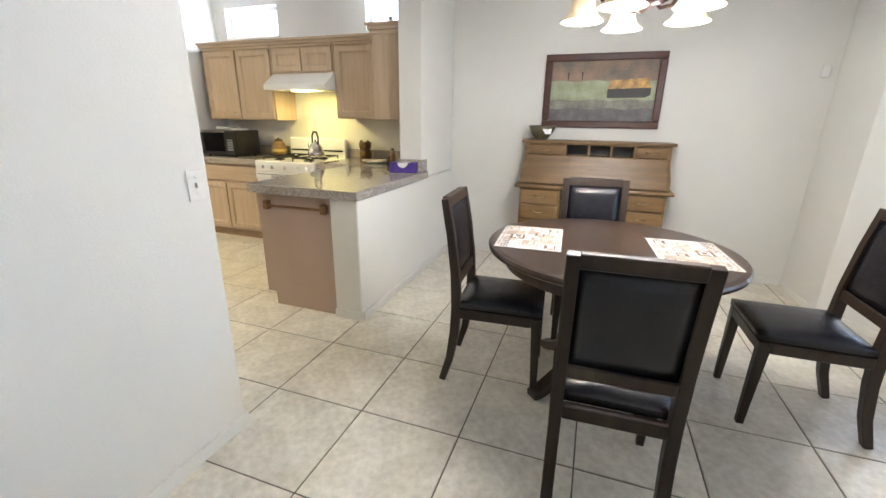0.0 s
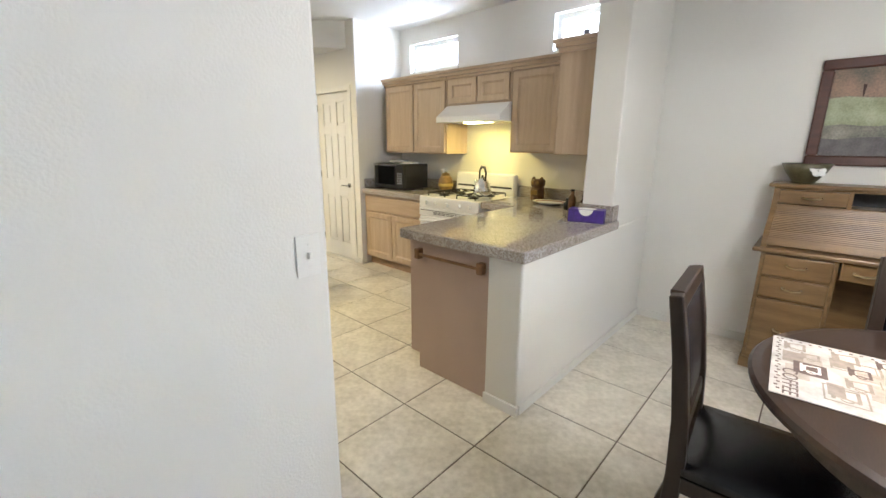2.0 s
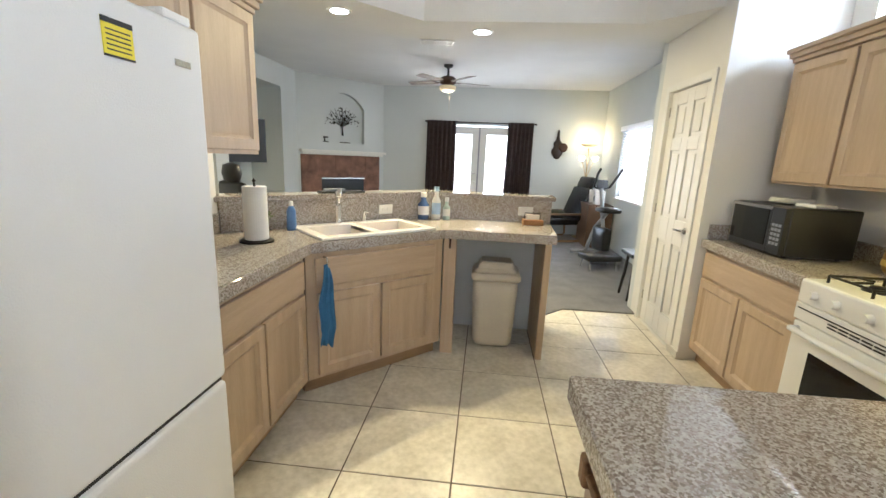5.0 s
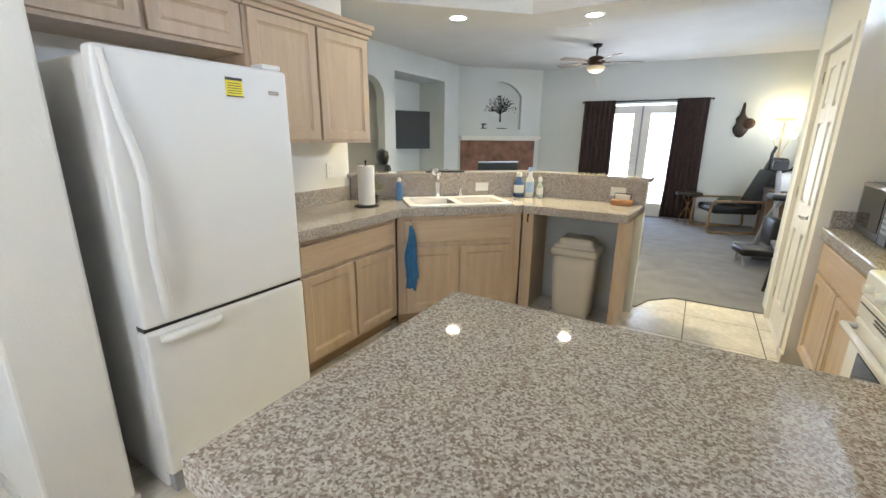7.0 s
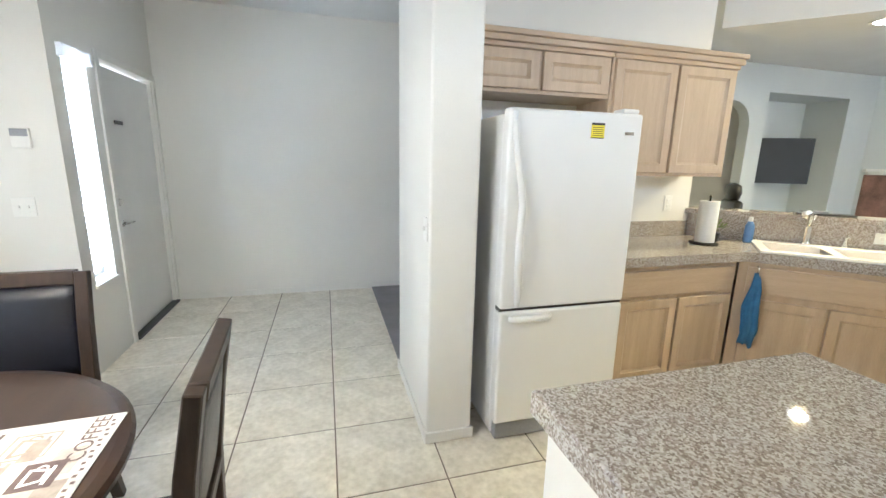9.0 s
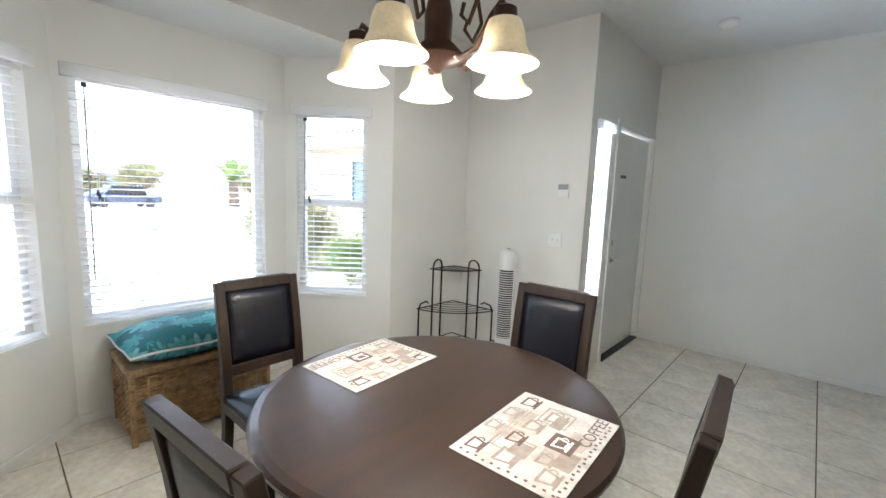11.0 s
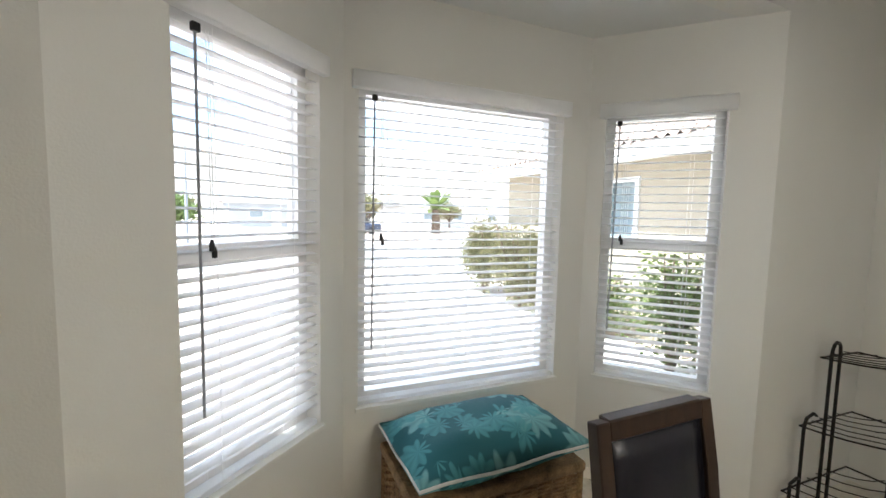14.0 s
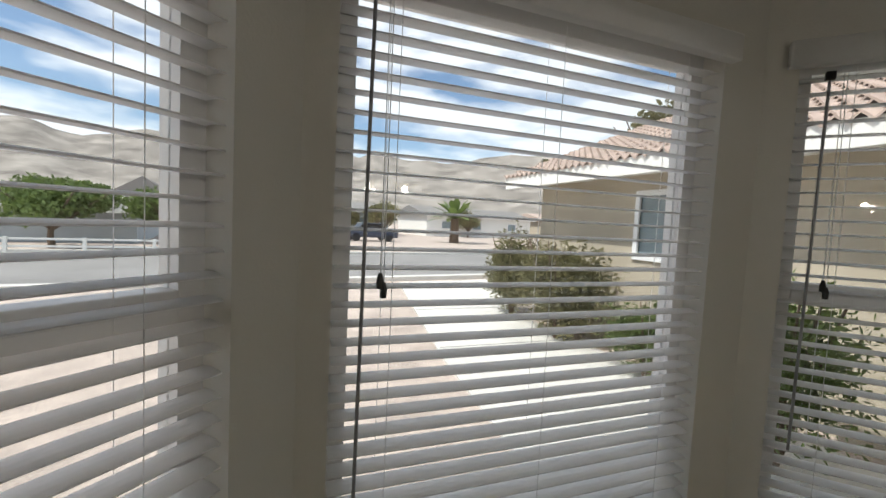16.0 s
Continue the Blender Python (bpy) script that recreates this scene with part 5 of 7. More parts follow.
counter("countertop", [(0.29, -2.035), (1.50, -2.035), (1.50, -2.012), (1.418, -2.012), (1.418, -1.797), (2.237, -1.797), (2.237, STOVE_S), (1.60, STOVE_S), (1.60, -1.157), (0.29, -1.157)], "speckled grey-brown laminate peninsula countertop, glossy", [(1.60, STOVE_S), (1.60, -1.157), (0.29, -1.157), (0.29, -2.035), (1.50, -2.035)])
counter("countertop", [(1.60, STOVE_N), (2.237, STOVE_N), (2.237, 0.957), (1.60, 0.957)], "speckled grey-brown laminate countertop beside the stove", [(1.60, 0.957), (1.60, STOVE_N)])
R = 0.70711


def diag(s, n):
    """A point beside the sink: s along the diagonal front, n back from it."""
    return (-0.51 + R * s - R * n, 0.37 + R * s + R * n)


hole = [diag(-0.37, 0.05), diag(0.37, 0.05), diag(0.37, 0.45), diag(-0.37, 0.45)]
outer = [(-0.84, -0.865), (-0.84, 0.04), (-0.18, 0.70), (0.565, 0.70), (0.60, 1.287), (-0.328, 1.287), (-1.447, 0.168), (-1.447, -0.865)]
bm = bmesh.new()
lo = [[bm.verts.new((x, y, z)) for x, y in outer] for z in (EDGE, TOP)]
ho = [[bm.verts.new((x, y, z)) for x, y in hole] for z in (EDGE, TOP)]
for k in (0, 1):
    o, h = lo[k], ho[k]
    bm.faces.new((o[1], o[2], h[1], h[0]))
    bm.faces.new((o[2], o[3], o[4], o[5], h[2], h[1]))
    bm.faces.new((o[5], o[6], h[3], h[2]))
    bm.faces.new((o[6], o[7], o[0], o[1], h[0], h[3]))
for ring in (lo, ho):
    n = len(ring[0])
    for i in range(n):
        bm.faces.new((ring[0][i], ring[0][(i + 1) % n], ring[1][(i + 1) % n], ring[1][i]))
sc = thing("countertop", label="speckled grey-brown laminate sink countertop", category="countertop")
part("slab", bm, STONE, sc)
edging(sc, outer[4:2:-1] + outer[2::-1])
for name, boxes in (("backsplash_east", [(2.222, STOVE_N, TOP, 2.239, 0.957, 1.02), (2.222, -1.797, TOP, 2.239, STOVE_S, 1.02), (1.63, 0.942, TOP, 2.222, 0.958, 1.02)]), ("backsplash_west", [(-1.449, -0.865, TOP, -1.432, 0.16, 1.03)]), ("backsplash_pillar", [(1.402, -2.008, TOP, 1.419, -1.797, 1.02), (1.419, -1.799, TOP, 2.22, -1.782, 1.02), (1.402, -2.026, TOP, 1.498, -2.0115, 1.02)])):
    tagged(link(name, B(*boxes, bevel=0.003, seg=1), STONE), "low speckled laminate backsplash", "backsplash", "", "structure")
tagged(link("backsplash_bar", prism([(-1.432, 0.166), (-0.334, 1.264), (0.60, 1.264), (0.60, 1.289), (-0.331, 1.289), (-1.447, 0.171)], TOP, 1.091), STONE), "speckled laminate facing of the bar wall", "backsplash", "", "structure")

# refrigerator
fr = thing("refrigerator", (-0.66, -1.70, 0), 90, "white bottom-freezer refrigerator with moulded handles", "refrigerator")
FW = 0.70
part("body", B((0.008, 0.075, 0.02, FW - 0.008, 0.77, 1.655), bevel=0.01), FRIDGE, fr)
for nm, a, b in (("upper_door", 0.738, 1.675), ("freezer_drawer", 0.115, 0.724)):
    bm = B((0.0, 0.0, a, FW, 0.068, b), bevel=0.014, seg=3)
    dr = part(nm, bm, FRIDGE, fr)
    if nm == "upper_door":
        pts = [(0.085, -0.002, 0.755), (0.082, -0.012, 0.80), (0.072, -0.028, 0.88), (0.062, -0.040, 0.98), (0.060, -0.044, 1.08), (0.066, -0.036, 1.17), (0.074, -0.026, 1.25), (0.066, -0.018, 1.34), (0.048, -0.012, 1.44), (0.032, -0.008, 1.55), (0.024, -0.002, 1.66)]
        part("handle", tube(pts, [0.012, 0.017, 0.018, 0.017, 0.017, 0.017, 0.017, 0.016, 0.015, 0.013, 0.010], 12), FRIDGE, dr, "long curved white moulded handle", smooth=True)
        part("energy_label", B((0.415, -0.002, 1.555, 0.485, 0.001, 1.625)), YELLOW, dr, "yellow and black sticker")
        part("label_bars", B((0.415, -0.003, 1.615, 0.485, 0.0, 1.625), (0.415, -0.003, 1.555, 0.485, 0.0, 1.559), *[(0.422, -0.0026, 1.567 + 0.009 * k, 0.478, 0.0, 1.5695 + 0.009 * k) for k in range(5)]), BLACK, dr)
        part("badge", B((0.60, -0.003, 1.575, 0.65, 0.001, 1.59), bevel=0.001), STEEL, dr, "small metal badge")
    else:
        part("handle", tube([(0.05, -0.005, 0.69), (0.07, -0.026, 0.695), (0.24, -0.03, 0.697), (0.27, -0.005, 0.695)], [0.014, 0.018, 0.018, 0.012], 10), FRIDGE, dr, "white moulded handle", smooth=True)
part("door_gasket", B((0.006, 0.015, 0.722, FW - 0.006, 0.07, 0.740)), BLACK, fr)
part("hinge_cover", B((FW - 0.11, 0.01, 1.675, FW - 0.02, 0.09, 1.697), bevel=0.006), FRIDGE, fr)
part("base_grille", B((0.02, 0.03, 0.012, FW - 0.02, 0.1, 0.112)), GREYM, fr)
for x in (0.06, FW - 0.06):
    part("foot", tube([(x, 0.12, 0), (x, 0.12, 0.022)], 0.02, 10), BLACK, fr)

# gas range, local x to the south, front to -y
st = thing("gas_range", (1.60, STOVE_N - 0.003, 0), -90, "white gas range with black grates and back panel", "stove")
SW = 0.754
part("body", B((0.0, 0.02, 0.05, SW, 0.62, 0.80), bevel=0.004), ENAMEL, st)
ct = part("cooktop", B((-0.0, -0.03, 0.80, SW, 0.60, 0.915), bevel=0.012), ENAMEL, st)
dr = part("oven_door", B((0.012, -0.03, 0.20, SW - 0.012, 0.02, 0.715), bevel=0.008), ENAMEL, st)
part("oven_window", B((0.14, -0.034, 0.34, SW - 0.14, -0.028, 0.60), bevel=0.002), BLACKGLASS, dr, "black oven window")
part("oven_handle", tube([(0.05, -0.03, 0.68), (0.06, -0.075, 0.685), (SW - 0.06, -0.075, 0.685), (SW - 0.05, -0.03, 0.68)], 0.014, 10), ENAMEL, dr, smooth=True)
part("vent_slots", B(*[(0.2 + k * 0.055, -0.032, 0.745 + j * 0.014, 0.245 + k * 0.055, -0.026, 0.751 + j * 0.014) for k in range(7) for j in range(2)], (0.02, -0.031, 0.774, SW - 0.02, -0.026, 0.779)), BLACK, st)
part("vent_strip", B((0.0, -0.028, 0.72, SW, 0.02, 0.80), bevel=0.004), ENAMEL, st)
part("drawer", B((0.012, -0.025, 0.06, SW - 0.012, 0.02, 0.19), bevel=0.006), ENAMEL, st)
for x in (0.10, 0.22, SW / 2, SW - 0.22, SW - 0.10):
    kb = part("knob", lathe([(0, 0.03), (0.017, 0.03), (0.02, 0.0), (0, 0.0)], 16), ENAMEL, st)
    kb.matrix_basis = pose(x, -0.028, 0.855, 90, 0, 0)
bg = part("back_panel", B((0.0, 0.545, 0.90, SW, 0.62, 1.13), bevel=0.018), ENAMEL, st)
part("back_stripe", B((0.03, 0.541, 0.985, SW - 0.03, 0.546, 1.003)), BLACK, bg)
part("clock", B((SW / 2 - 0.03, 0.541, 1.07, SW / 2 + 0.03, 0.546, 1.09)), BLACKGLASS, bg)
for x in (0.19, SW - 0.19):
    for y in (0.14, 0.40):
        part("burner", lathe([(0, 0.915), (0.055, 0.915), (0.05, 0.925), (0.032, 0.928), (0.03, 0.938), (0, 0.94)], 20, at=(x, y, 0)), IRON, ct)
        bm = bmesh.new()
        for dx in (-0.11, 0.11):
            tube([(x + dx, y - 0.115, 0.948), (x + dx, y + 0.115, 0.948)], 0.006, 6, bm)
        for dy in (-0.115, 0.115):
            tube([(x - 0.11, y + dy, 0.948), (x + 0.11, y + dy, 0.948)], 0.006, 6, bm)
        for a in range(0, 360, 90):
            c, s = math.cos(radians(a)), math.sin(radians(a))
            tube([(x + 0.112 * c, y + 0.112 * s, 0.948), (x + 0.03 * c, y + 0.03 * s, 0.952)], 0.006, 6, bm)
        for dx in (-0.11, 0.11):
            for dy in (-0.115, 0.115):
                tube([(x + dx, y + dy, 0.914), (x + dx, y + dy, 0.948)], 0.006, 6, bm)
        part("grate", bm, IRON, st, "black iron burner grate")

kt = thing("kettle", (1.79, -0.65, 0.954), 75, "polished steel kettle with black handle on the stove", "kettle")
kt.scale = (0.88, 0.88, 1.08)
part("body", lathe([(0, 0), (0.085, 0), (0.098, 0.012), (0.095, 0.05), (0.075, 0.10), (0.045, 0.135), (0.03, 0.142), (0.03, 0.148), (0, 0.15)], 32), STEEL, kt, smooth=True)
part("spout", tube([(0.075, 0, 0.07), (0.11, 0, 0.10), (0.125, 0, 0.125)], [0.022, 0.017, 0.014], 12), STEEL, kt, smooth=True)
part("handle", tube([(-0.05, 0, 0.12), (-0.055, 0, 0.19), (-0.03, 0, 0.235), (0.02, 0, 0.24), (0.05, 0, 0.205), (0.055, 0, 0.12)], [0.009, 0.011, 0.013, 0.013, 0.011, 0.009], 10), BLACK, kt, "black handle", smooth=True)
part("lid_knob", lathe([(0, 0.15), (0.01, 0.15), (0.014, 0.165), (0, 0.175)], 14), BLACK, kt, smooth=True)

# range hood
hd = thing("range_hood", (1.74, -0.10, 1.62), -90, "white range hood with lit yellow lamp", "range hood")
part("body", yz_panel([(0.0, 0.0), (0.49, 0.0), (0.49, 0.168), (0.16, 0.168), (0.0, 0.055)], 0.0, 0.755), ENAMEL, hd)
part("front_lip", B((0.0, -0.006, 0.0, 0.755, 0.004, 0.05), bevel=0.003, seg=1), ENAMEL, hd)
part("lamp_lens", B((0.30, 0.06, -0.012, 0.46, 0.16, 0.002), bevel=0.003), HOODLIGHT, hd, "lit yellow lens")
part("filter", B((0.10, 0.20, -0.006, 0.655, 0.44, 0.002)), STEEL, hd)
lamp("hood_lamp", "AREA", look((1.93, -0.48, 1.60), (2.0, -0.48, 0)), 0.62, (1.0, 0.72, 0.16), 0.2, 0.1)

# microwave with plates on it
mw = thing("microwave", (1.72, 0.87, TOP), -90, "black and steel microwave oven on the counter", "microwave")
part("case", B((0.0, 0.02, 0.012, 0.50, 0.38, 0.285), bevel=0.008), BLACK, mw)
dr = part("door", B((0.004, -0.008, 0.016, 0.385, 0.02, 0.281), bevel=0.004), BLACK, mw, "black door with a steel edge")
part("door_trim", B((0.004, -0.0105, 0.262, 0.385, -0.0075, 0.279), (0.004, -0.0105, 0.018, 0.022, -0.0075, 0.262), bevel=0.001), STEEL, dr, "steel trim")
part("window", B((0.025, -0.011, 0.055, 0.365, -0.006, 0.262), bevel=0.002), BLACKGLASS, dr)
part("control_panel", B((0.387, -0.008, 0.016, 0.497, 0.02, 0.281), bevel=0.003), BLACK, mw)
part("buttons", B(*[(0.405 + 0.028 * i, -0.010, 0.07 + 0.026 * j, 0.425 + 0.028 * i, -0.007, 0.086 + 0.026 * j) for i in range(3) for j in range(5)]), GREYM, mw)
for x in (0.05, 0.45):
    for y in (0.06, 0.34):
        part("foot", tube([(x, y, 0), (x, y, 0.014)], 0.012, 8), BLACK, mw)
pl = thing("paper_plates", (1.93, 0.68, TOP + 0.286), 0, "stack of white paper plates on the microwave", "plates")
for k in range(4):
    part("plate", lathe([(0, 0.002), (0.08, 0.002), (0.11, 0.012), (0.112, 0.014), (0.08, 0.006), (0, 0.006)], 28, at=(0.004 * k, 0.003 * (k % 2), 0.007 * k)), PAPER, pl, smooth=True)
pp = thing("napkin_stack", (1.93, 0.48, TOP + 0.286), 5, "small stack of white napkins on the microwave", "napkins")
part("stack", B((-0.06, -0.07, 0, 0.06, 0.07, 0.018), bevel=0.004), PAPER, pp)
sp = switch_plate((2.24, 0.24, 1.09), -90, 1, "white wall outlet with a white plug above the counter", "outlet")
part("plug", B((-0.025, -0.05, -0.045, 0.025, -0.005, 0.045), bevel=0.008), PLASTIC, sp)
to = thing("ceramic_jar", (2.11, 0.10, TOP), 25, "amber and yellow glazed ceramic jar on the counter", "jar")
part("body", lathe([(0, 0), (0.07, 0), (0.095, 0.03), (0.10, 0.09), (0.085, 0.14), (0.06, 0.165), (0, 0.17)], 26, sx=1.0, sy=0.8), GOURD, to, smooth=True)
part("lid", lathe([(0.062, 0.165), (0.055, 0.185), (0.02, 0.195), (0.012, 0.205), (0, 0.207)], 24, sx=1, sy=0.8), mat("dark_amber_lid", (0.10, 0.06, 0.02), 0.35, var=0.3), to, smooth=True)
part("band", lathe([(0.101, 0.05), (0.103, 0.055), (0.103, 0.075), (0.101, 0.08)], 26, sx=1, sy=0.8), mat("pale_yellow_glaze", (0.6, 0.45, 0.12), 0.3, var=0.2), to, smooth=True)
ow = thing("carved_owl", (2.12, -1.05, TOP), 0, "carved brown wooden figure on the counter", "figurine")
OWLWOOD = mat("dark_carved_wood", (0.13, 0.07, 0.032), 0.5, var=0.35, scale=30, bump=0.4, bscale=90)
part("body", lathe([(0, 0), (0.062, 0), (0.066, 0.02), (0.06, 0.035), (0.066, 0.05), (0.062, 0.10), (0.052, 0.115), (0.064, 0.13), (0.066, 0.175), (0.056, 0.19), (0, 0.192)], 10, sy=1.05), OWLWOOD, ow)
for y in (-0.04, 0.04):
    part("ear", lathe([(0.022, 0.178), (0.016, 0.20), (0, 0.215)], 8, at=(-0.01, y, 0)), OWLWOOD, ow)
    part("eye", lathe([(0, 0.008), (0.014, 0.006), (0.02, 0), (0, 0)], 12), GOURD, ow).matrix_basis = pose(-0.058, y * 0.6, 0.155, 0, -90, 0)
part("belly", B((-0.068, -0.035, 0.045, -0.055, 0.035, 0.095), bevel=0.01), GOURD, ow, "lighter carved belly")
pt = thing("serving_plate", (1.90, -1.30, TOP), 0, "white oval patterned plate on the counter", "plate")
part("plate", lathe([(0, 0.004), (0.09, 0.004), (0.15, 0.022), (0.152, 0.026), (0.09, 0.010), (0, 0.010)], 32, sx=0.8), PAPER, pt, smooth=True)
part("pattern_ring", lathe([(0.112, 0.0155), (0.128, 0.0205), (0.128, 0.0215), (0.112, 0.0165)], 32, sx=0.8), mat("rust_glaze", (0.3, 0.1, 0.05), 0.4), pt)
for (x, y, r, h, m, lb) in ((1.72, -1.55, 0.032, 0.075, BLACK, "small dark glass candle jar on the counter"), (1.60, -1.64, 0.026, 0.16, AMBERW, "dark amber bottle on the counter"), (1.66, -1.71, 0.03, 0.12, BRONZE, "dark bronze spice jar on the counter")):
    b = thing("bottle", (x, y, TOP), 0, lb, "bottle")
    part("body", lathe([(0, 0), (r, 0), (r, h * 0.7), (r * 0.5, h * 0.85), (r * 0.45, h), (0, h)], 18), m, b, smooth=True)
    part("cap", lathe([(0, h), (r * 0.55, h), (r * 0.55, h + 0.015), (0, h + 0.016)], 14), BLACK, b)
ut = thing("utensil", (1.62, -1.745, TOP), 0, "dark wooden spatula standing against the backsplash", "utensil")
part("handle", tube([(0, 0, 0), (0.01, -0.03, 0.2)], 0.008, 8), AMBERW, ut)
part("blade", B((-0.02, -0.045, 0.19, 0.04, -0.033, 0.29), bevel=0.004), AMBERW, ut)
ts = thing("tissue_tray", (1.29, -1.89, TOP), -76, "flat silver and dark tray under a tissue box", "tray")
part("tray", B((-0.16, -0.09, 0, 0.13, 0.07, 0.008), bevel=0.003), STEEL, ts)
tx = thing("tissue_box", (1.29, -1.895, TOP + 0.008), -76, "purple tissue box with white tissue", "tissue box")
tx.scale = (0.9, 0.9, 0.9)
part("box", B((-0.125, -0.055, 0, 0.125, 0.06, 0.088), bevel=0.003), PURPLE, tx)
part("opening", lathe([(0, 0.0885), (0.05, 0.0885), (0.05, 0.090), (0, 0.090)], 24, sx=1.3, sy=0.75), PAPER, tx)
part("printed_scallop", B((-0.1265, -0.025, 0.045, -0.1245, 0.03, 0.087)), PAPER, tx)
bm = bmesh.new()
a = [bm.verts.new((0.05 * math.cos(t), -0.0555, 0.088 - 0.045 * math.sin(t))) for t in [math.pi * k / 10 for k in range(11)]]
b = [bm.verts.new((v.co.x, -0.0575, v.co.z)) for v in a]
bm.faces.new(b)
for i in range(10):
    bm.faces.new((a[i], a[i + 1], b[i + 1], b[i]))
part("front_scallop", bm, PAPER, tx, "white printed scallop")

# sink and things round it
sk = thing("sink", (*diag(0, 0.25), TOP), 45, "cream double-bowl drop-in sink", "sink")
rim = [(-0.40, -0.235, 0.40, 0.235)]
boxes = [(-0.40, -0.235, 0, 0.40, -0.175, 0.018), (-0.40, 0.15, 0, 0.40, 0.235, 0.018), (-0.40, -0.175, 0, -0.345, 0.15, 0.018), (0.345, -0.175, 0, 0.40, 0.15, 0.018), (-0.03, -0.175, -0.02, 0.03, 0.15, 0.014)]
part("rim", B(*boxes, bevel=0.006), CREAM, sk)
for x0, x1 in ((-0.345, -0.03), (0.03, 0.345)):
    part("bowl", B((x0 - 0.012, -0.187, -0.18, x0, 0.162, 0.004), (x1, -0.187, -0.18, x1 + 0.012, 0.162, 0.004), (x0, -0.187, -0.18, x1, -0.175, 0.004), (x0, 0.15, -0.18, x1, 0.162, 0.004), (x0 - 0.012, -0.187, -0.192, x1 + 0.012, 0.162, -0.18)), CREAM, sk)
    part("drain", lathe([(0, -0.178), (0.04, -0.178), (0.042, -0.179), (0, -0.1795)], 18, at=((x0 + x1) / 2, 0, 0)), STEEL, sk)
fa = thing("faucet", (*diag(-0.10, 0.445), TOP + 0.018), 45, "chrome single-lever kitchen faucet", "faucet")
part("column", lathe([(0, 0), (0.03, 0), (0.03, 0.008), (0.022, 0.02), (0.02, 0.12), (0, 0.125)], 18), CHROME, fa, smooth=True)
part("spout", tube([(0, 0, 0.11), (0.0, -0.02, 0.19), (-0.02, -0.07, 0.225), (-0.06, -0.14, 0.215), (-0.065, -0.15, 0.19)], [0.014, 0.014, 0.016, 0.019, 0.018], 12), CHROME, fa, smooth=True)
part("lever", tube([(0, 0, 0.12), (0.02, 0.01, 0.17), (0.03, 0.015, 0.20)], [0.009, 0.007, 0.006], 8), CHROME, fa, smooth=True)
sd2 = thing("soap_dispenser", (*diag(0.10, 0.455), TOP + 0.018), 45, "small chrome soap dispenser beside the faucet", "dispenser")
part("pump", tube([(0, 0, 0), (0, 0, 0.07), (0, -0.015, 0.075), (0, -0.06, 0.07)], [0.014, 0.009, 0.008, 0.006], 10), CHROME, sd2, smooth=True)
sb = thing("soap_bottle", (*diag(-0.42, 0.42), TOP), 45, "blue dish soap bottle with white cap", "bottle")
part("bottle", lathe([(0, 0), (0.028, 0), (0.03, 0.02), (0.028, 0.12), (0.014, 0.15), (0, 0.15)], 18, sy=0.7), BLUEP, sb, smooth=True)
part("cap", lathe([(0, 0.15), (0.014, 0.15), (0.012, 0.18), (0, 0.181)], 14), PAPER, sb)
for (x, y, r, h, m, m2, lb) in ((-0.40, 1.16, 0.042, 0.17, mat("blue_liquid", (0.10, 0.17, 0.35), 0.15, var=0.2), PAPER, "translucent blue cleaner bottle"), (-0.30, 1.16, 0.034, 0.22, PAPER, mat("pale_blue_cap", (0.45, 0.6, 0.8), 0.4), "white spray can with blue cap"), (-0.22, 1.19, 0.028, 0.14, mat("green_white_label", (0.5, 0.6, 0.55), 0.4, var=0.3, scale=30), PAPER, "small green and white bottle")):
    b = thing("bottle", (x, y, TOP), 0, lb + " on the sink counter", "bottle")
    part("body", lathe([(0, 0), (r, 0), (r * 1.02, h * 0.3), (r, h * 0.68), (r * 0.5, h * 0.82), (r * 0.45, h), (0, h)], 20), m, b, smooth=True)
    part("cap", lathe([(0, h), (r * 0.6, h), (r * 0.55, h + 0.035), (0, h + 0.036)], 16), m2, b)
    part("label", lathe([(r * 1.03, h * 0.2), (r * 1.03, h * 0.6)], 20), m2, b)
pr = thing("paper_towel_holder", (-1.12, 0.0, TOP), 0, "roll of white paper towels on a black stand", "paper towels")
part("stand", lathe([(0, 0), (0.085, 0), (0.085, 0.008), (0.006, 0.012), (0.006, 0.315), (0.011, 0.32), (0, 0.335)], 24), IRON, pr, smooth=False)
part("roll", lathe([(0.02, 0.014), (0.058, 0.014), (0.06, 0.02), (0.06, 0.285), (0.058, 0.292), (0.02, 0.292)], 32), PAPER, pr, smooth=False)
pv = thing("small_plant", (-1.20, 0.16, TOP), 0, "small green plant in a dark pot behind the paper towels", "plant")
part("pot", lathe([(0, 0), (0.035, 0), (0.045, 0.06), (0.04, 0.06), (0, 0.05)], 16), BLACK, pv)
bm = bmesh.new()
for k in range(46):
    a, e = random.uniform(0, 6.28), random.uniform(0.2, 1.4)
    d = Vector((math.cos(a) * math.cos(e), math.sin(a) * math.cos(e), math.sin(e)))
    p = Vector((0, 0, 0.06)) + d * random.uniform(0.03, 0.09)
    s = d.cross(Vector((0, 0, 1))).normalized() * 0.012
    bm.faces.new([bm.verts.new(v) for v in (p, p + s + d * 0.015, p + d * 0.035, p - s + d * 0.015)])
part("leaves", bm, FOLIAGE, pv)
for (x, y, rz) in ((-0.655, 0.945, 45), (0.40, 1.264, 0)):
    s = switch_plate((x, y, 1.0), rz, 1, "white horizontal outlet plate on the bar wall", "outlet")
    s.matrix_world = pose(x + (0.012 if rz else 0), y - (0.008 if rz else 0.001), 1.005, 0, 90, rz) if rz == 0 else Matrix.Translation((x + 0.004, y - 0.004, 1.005)) @ Matrix.Rotation(radians(45), 4, "Z") @ Matrix.Rotation(radians(90), 4, "Y")
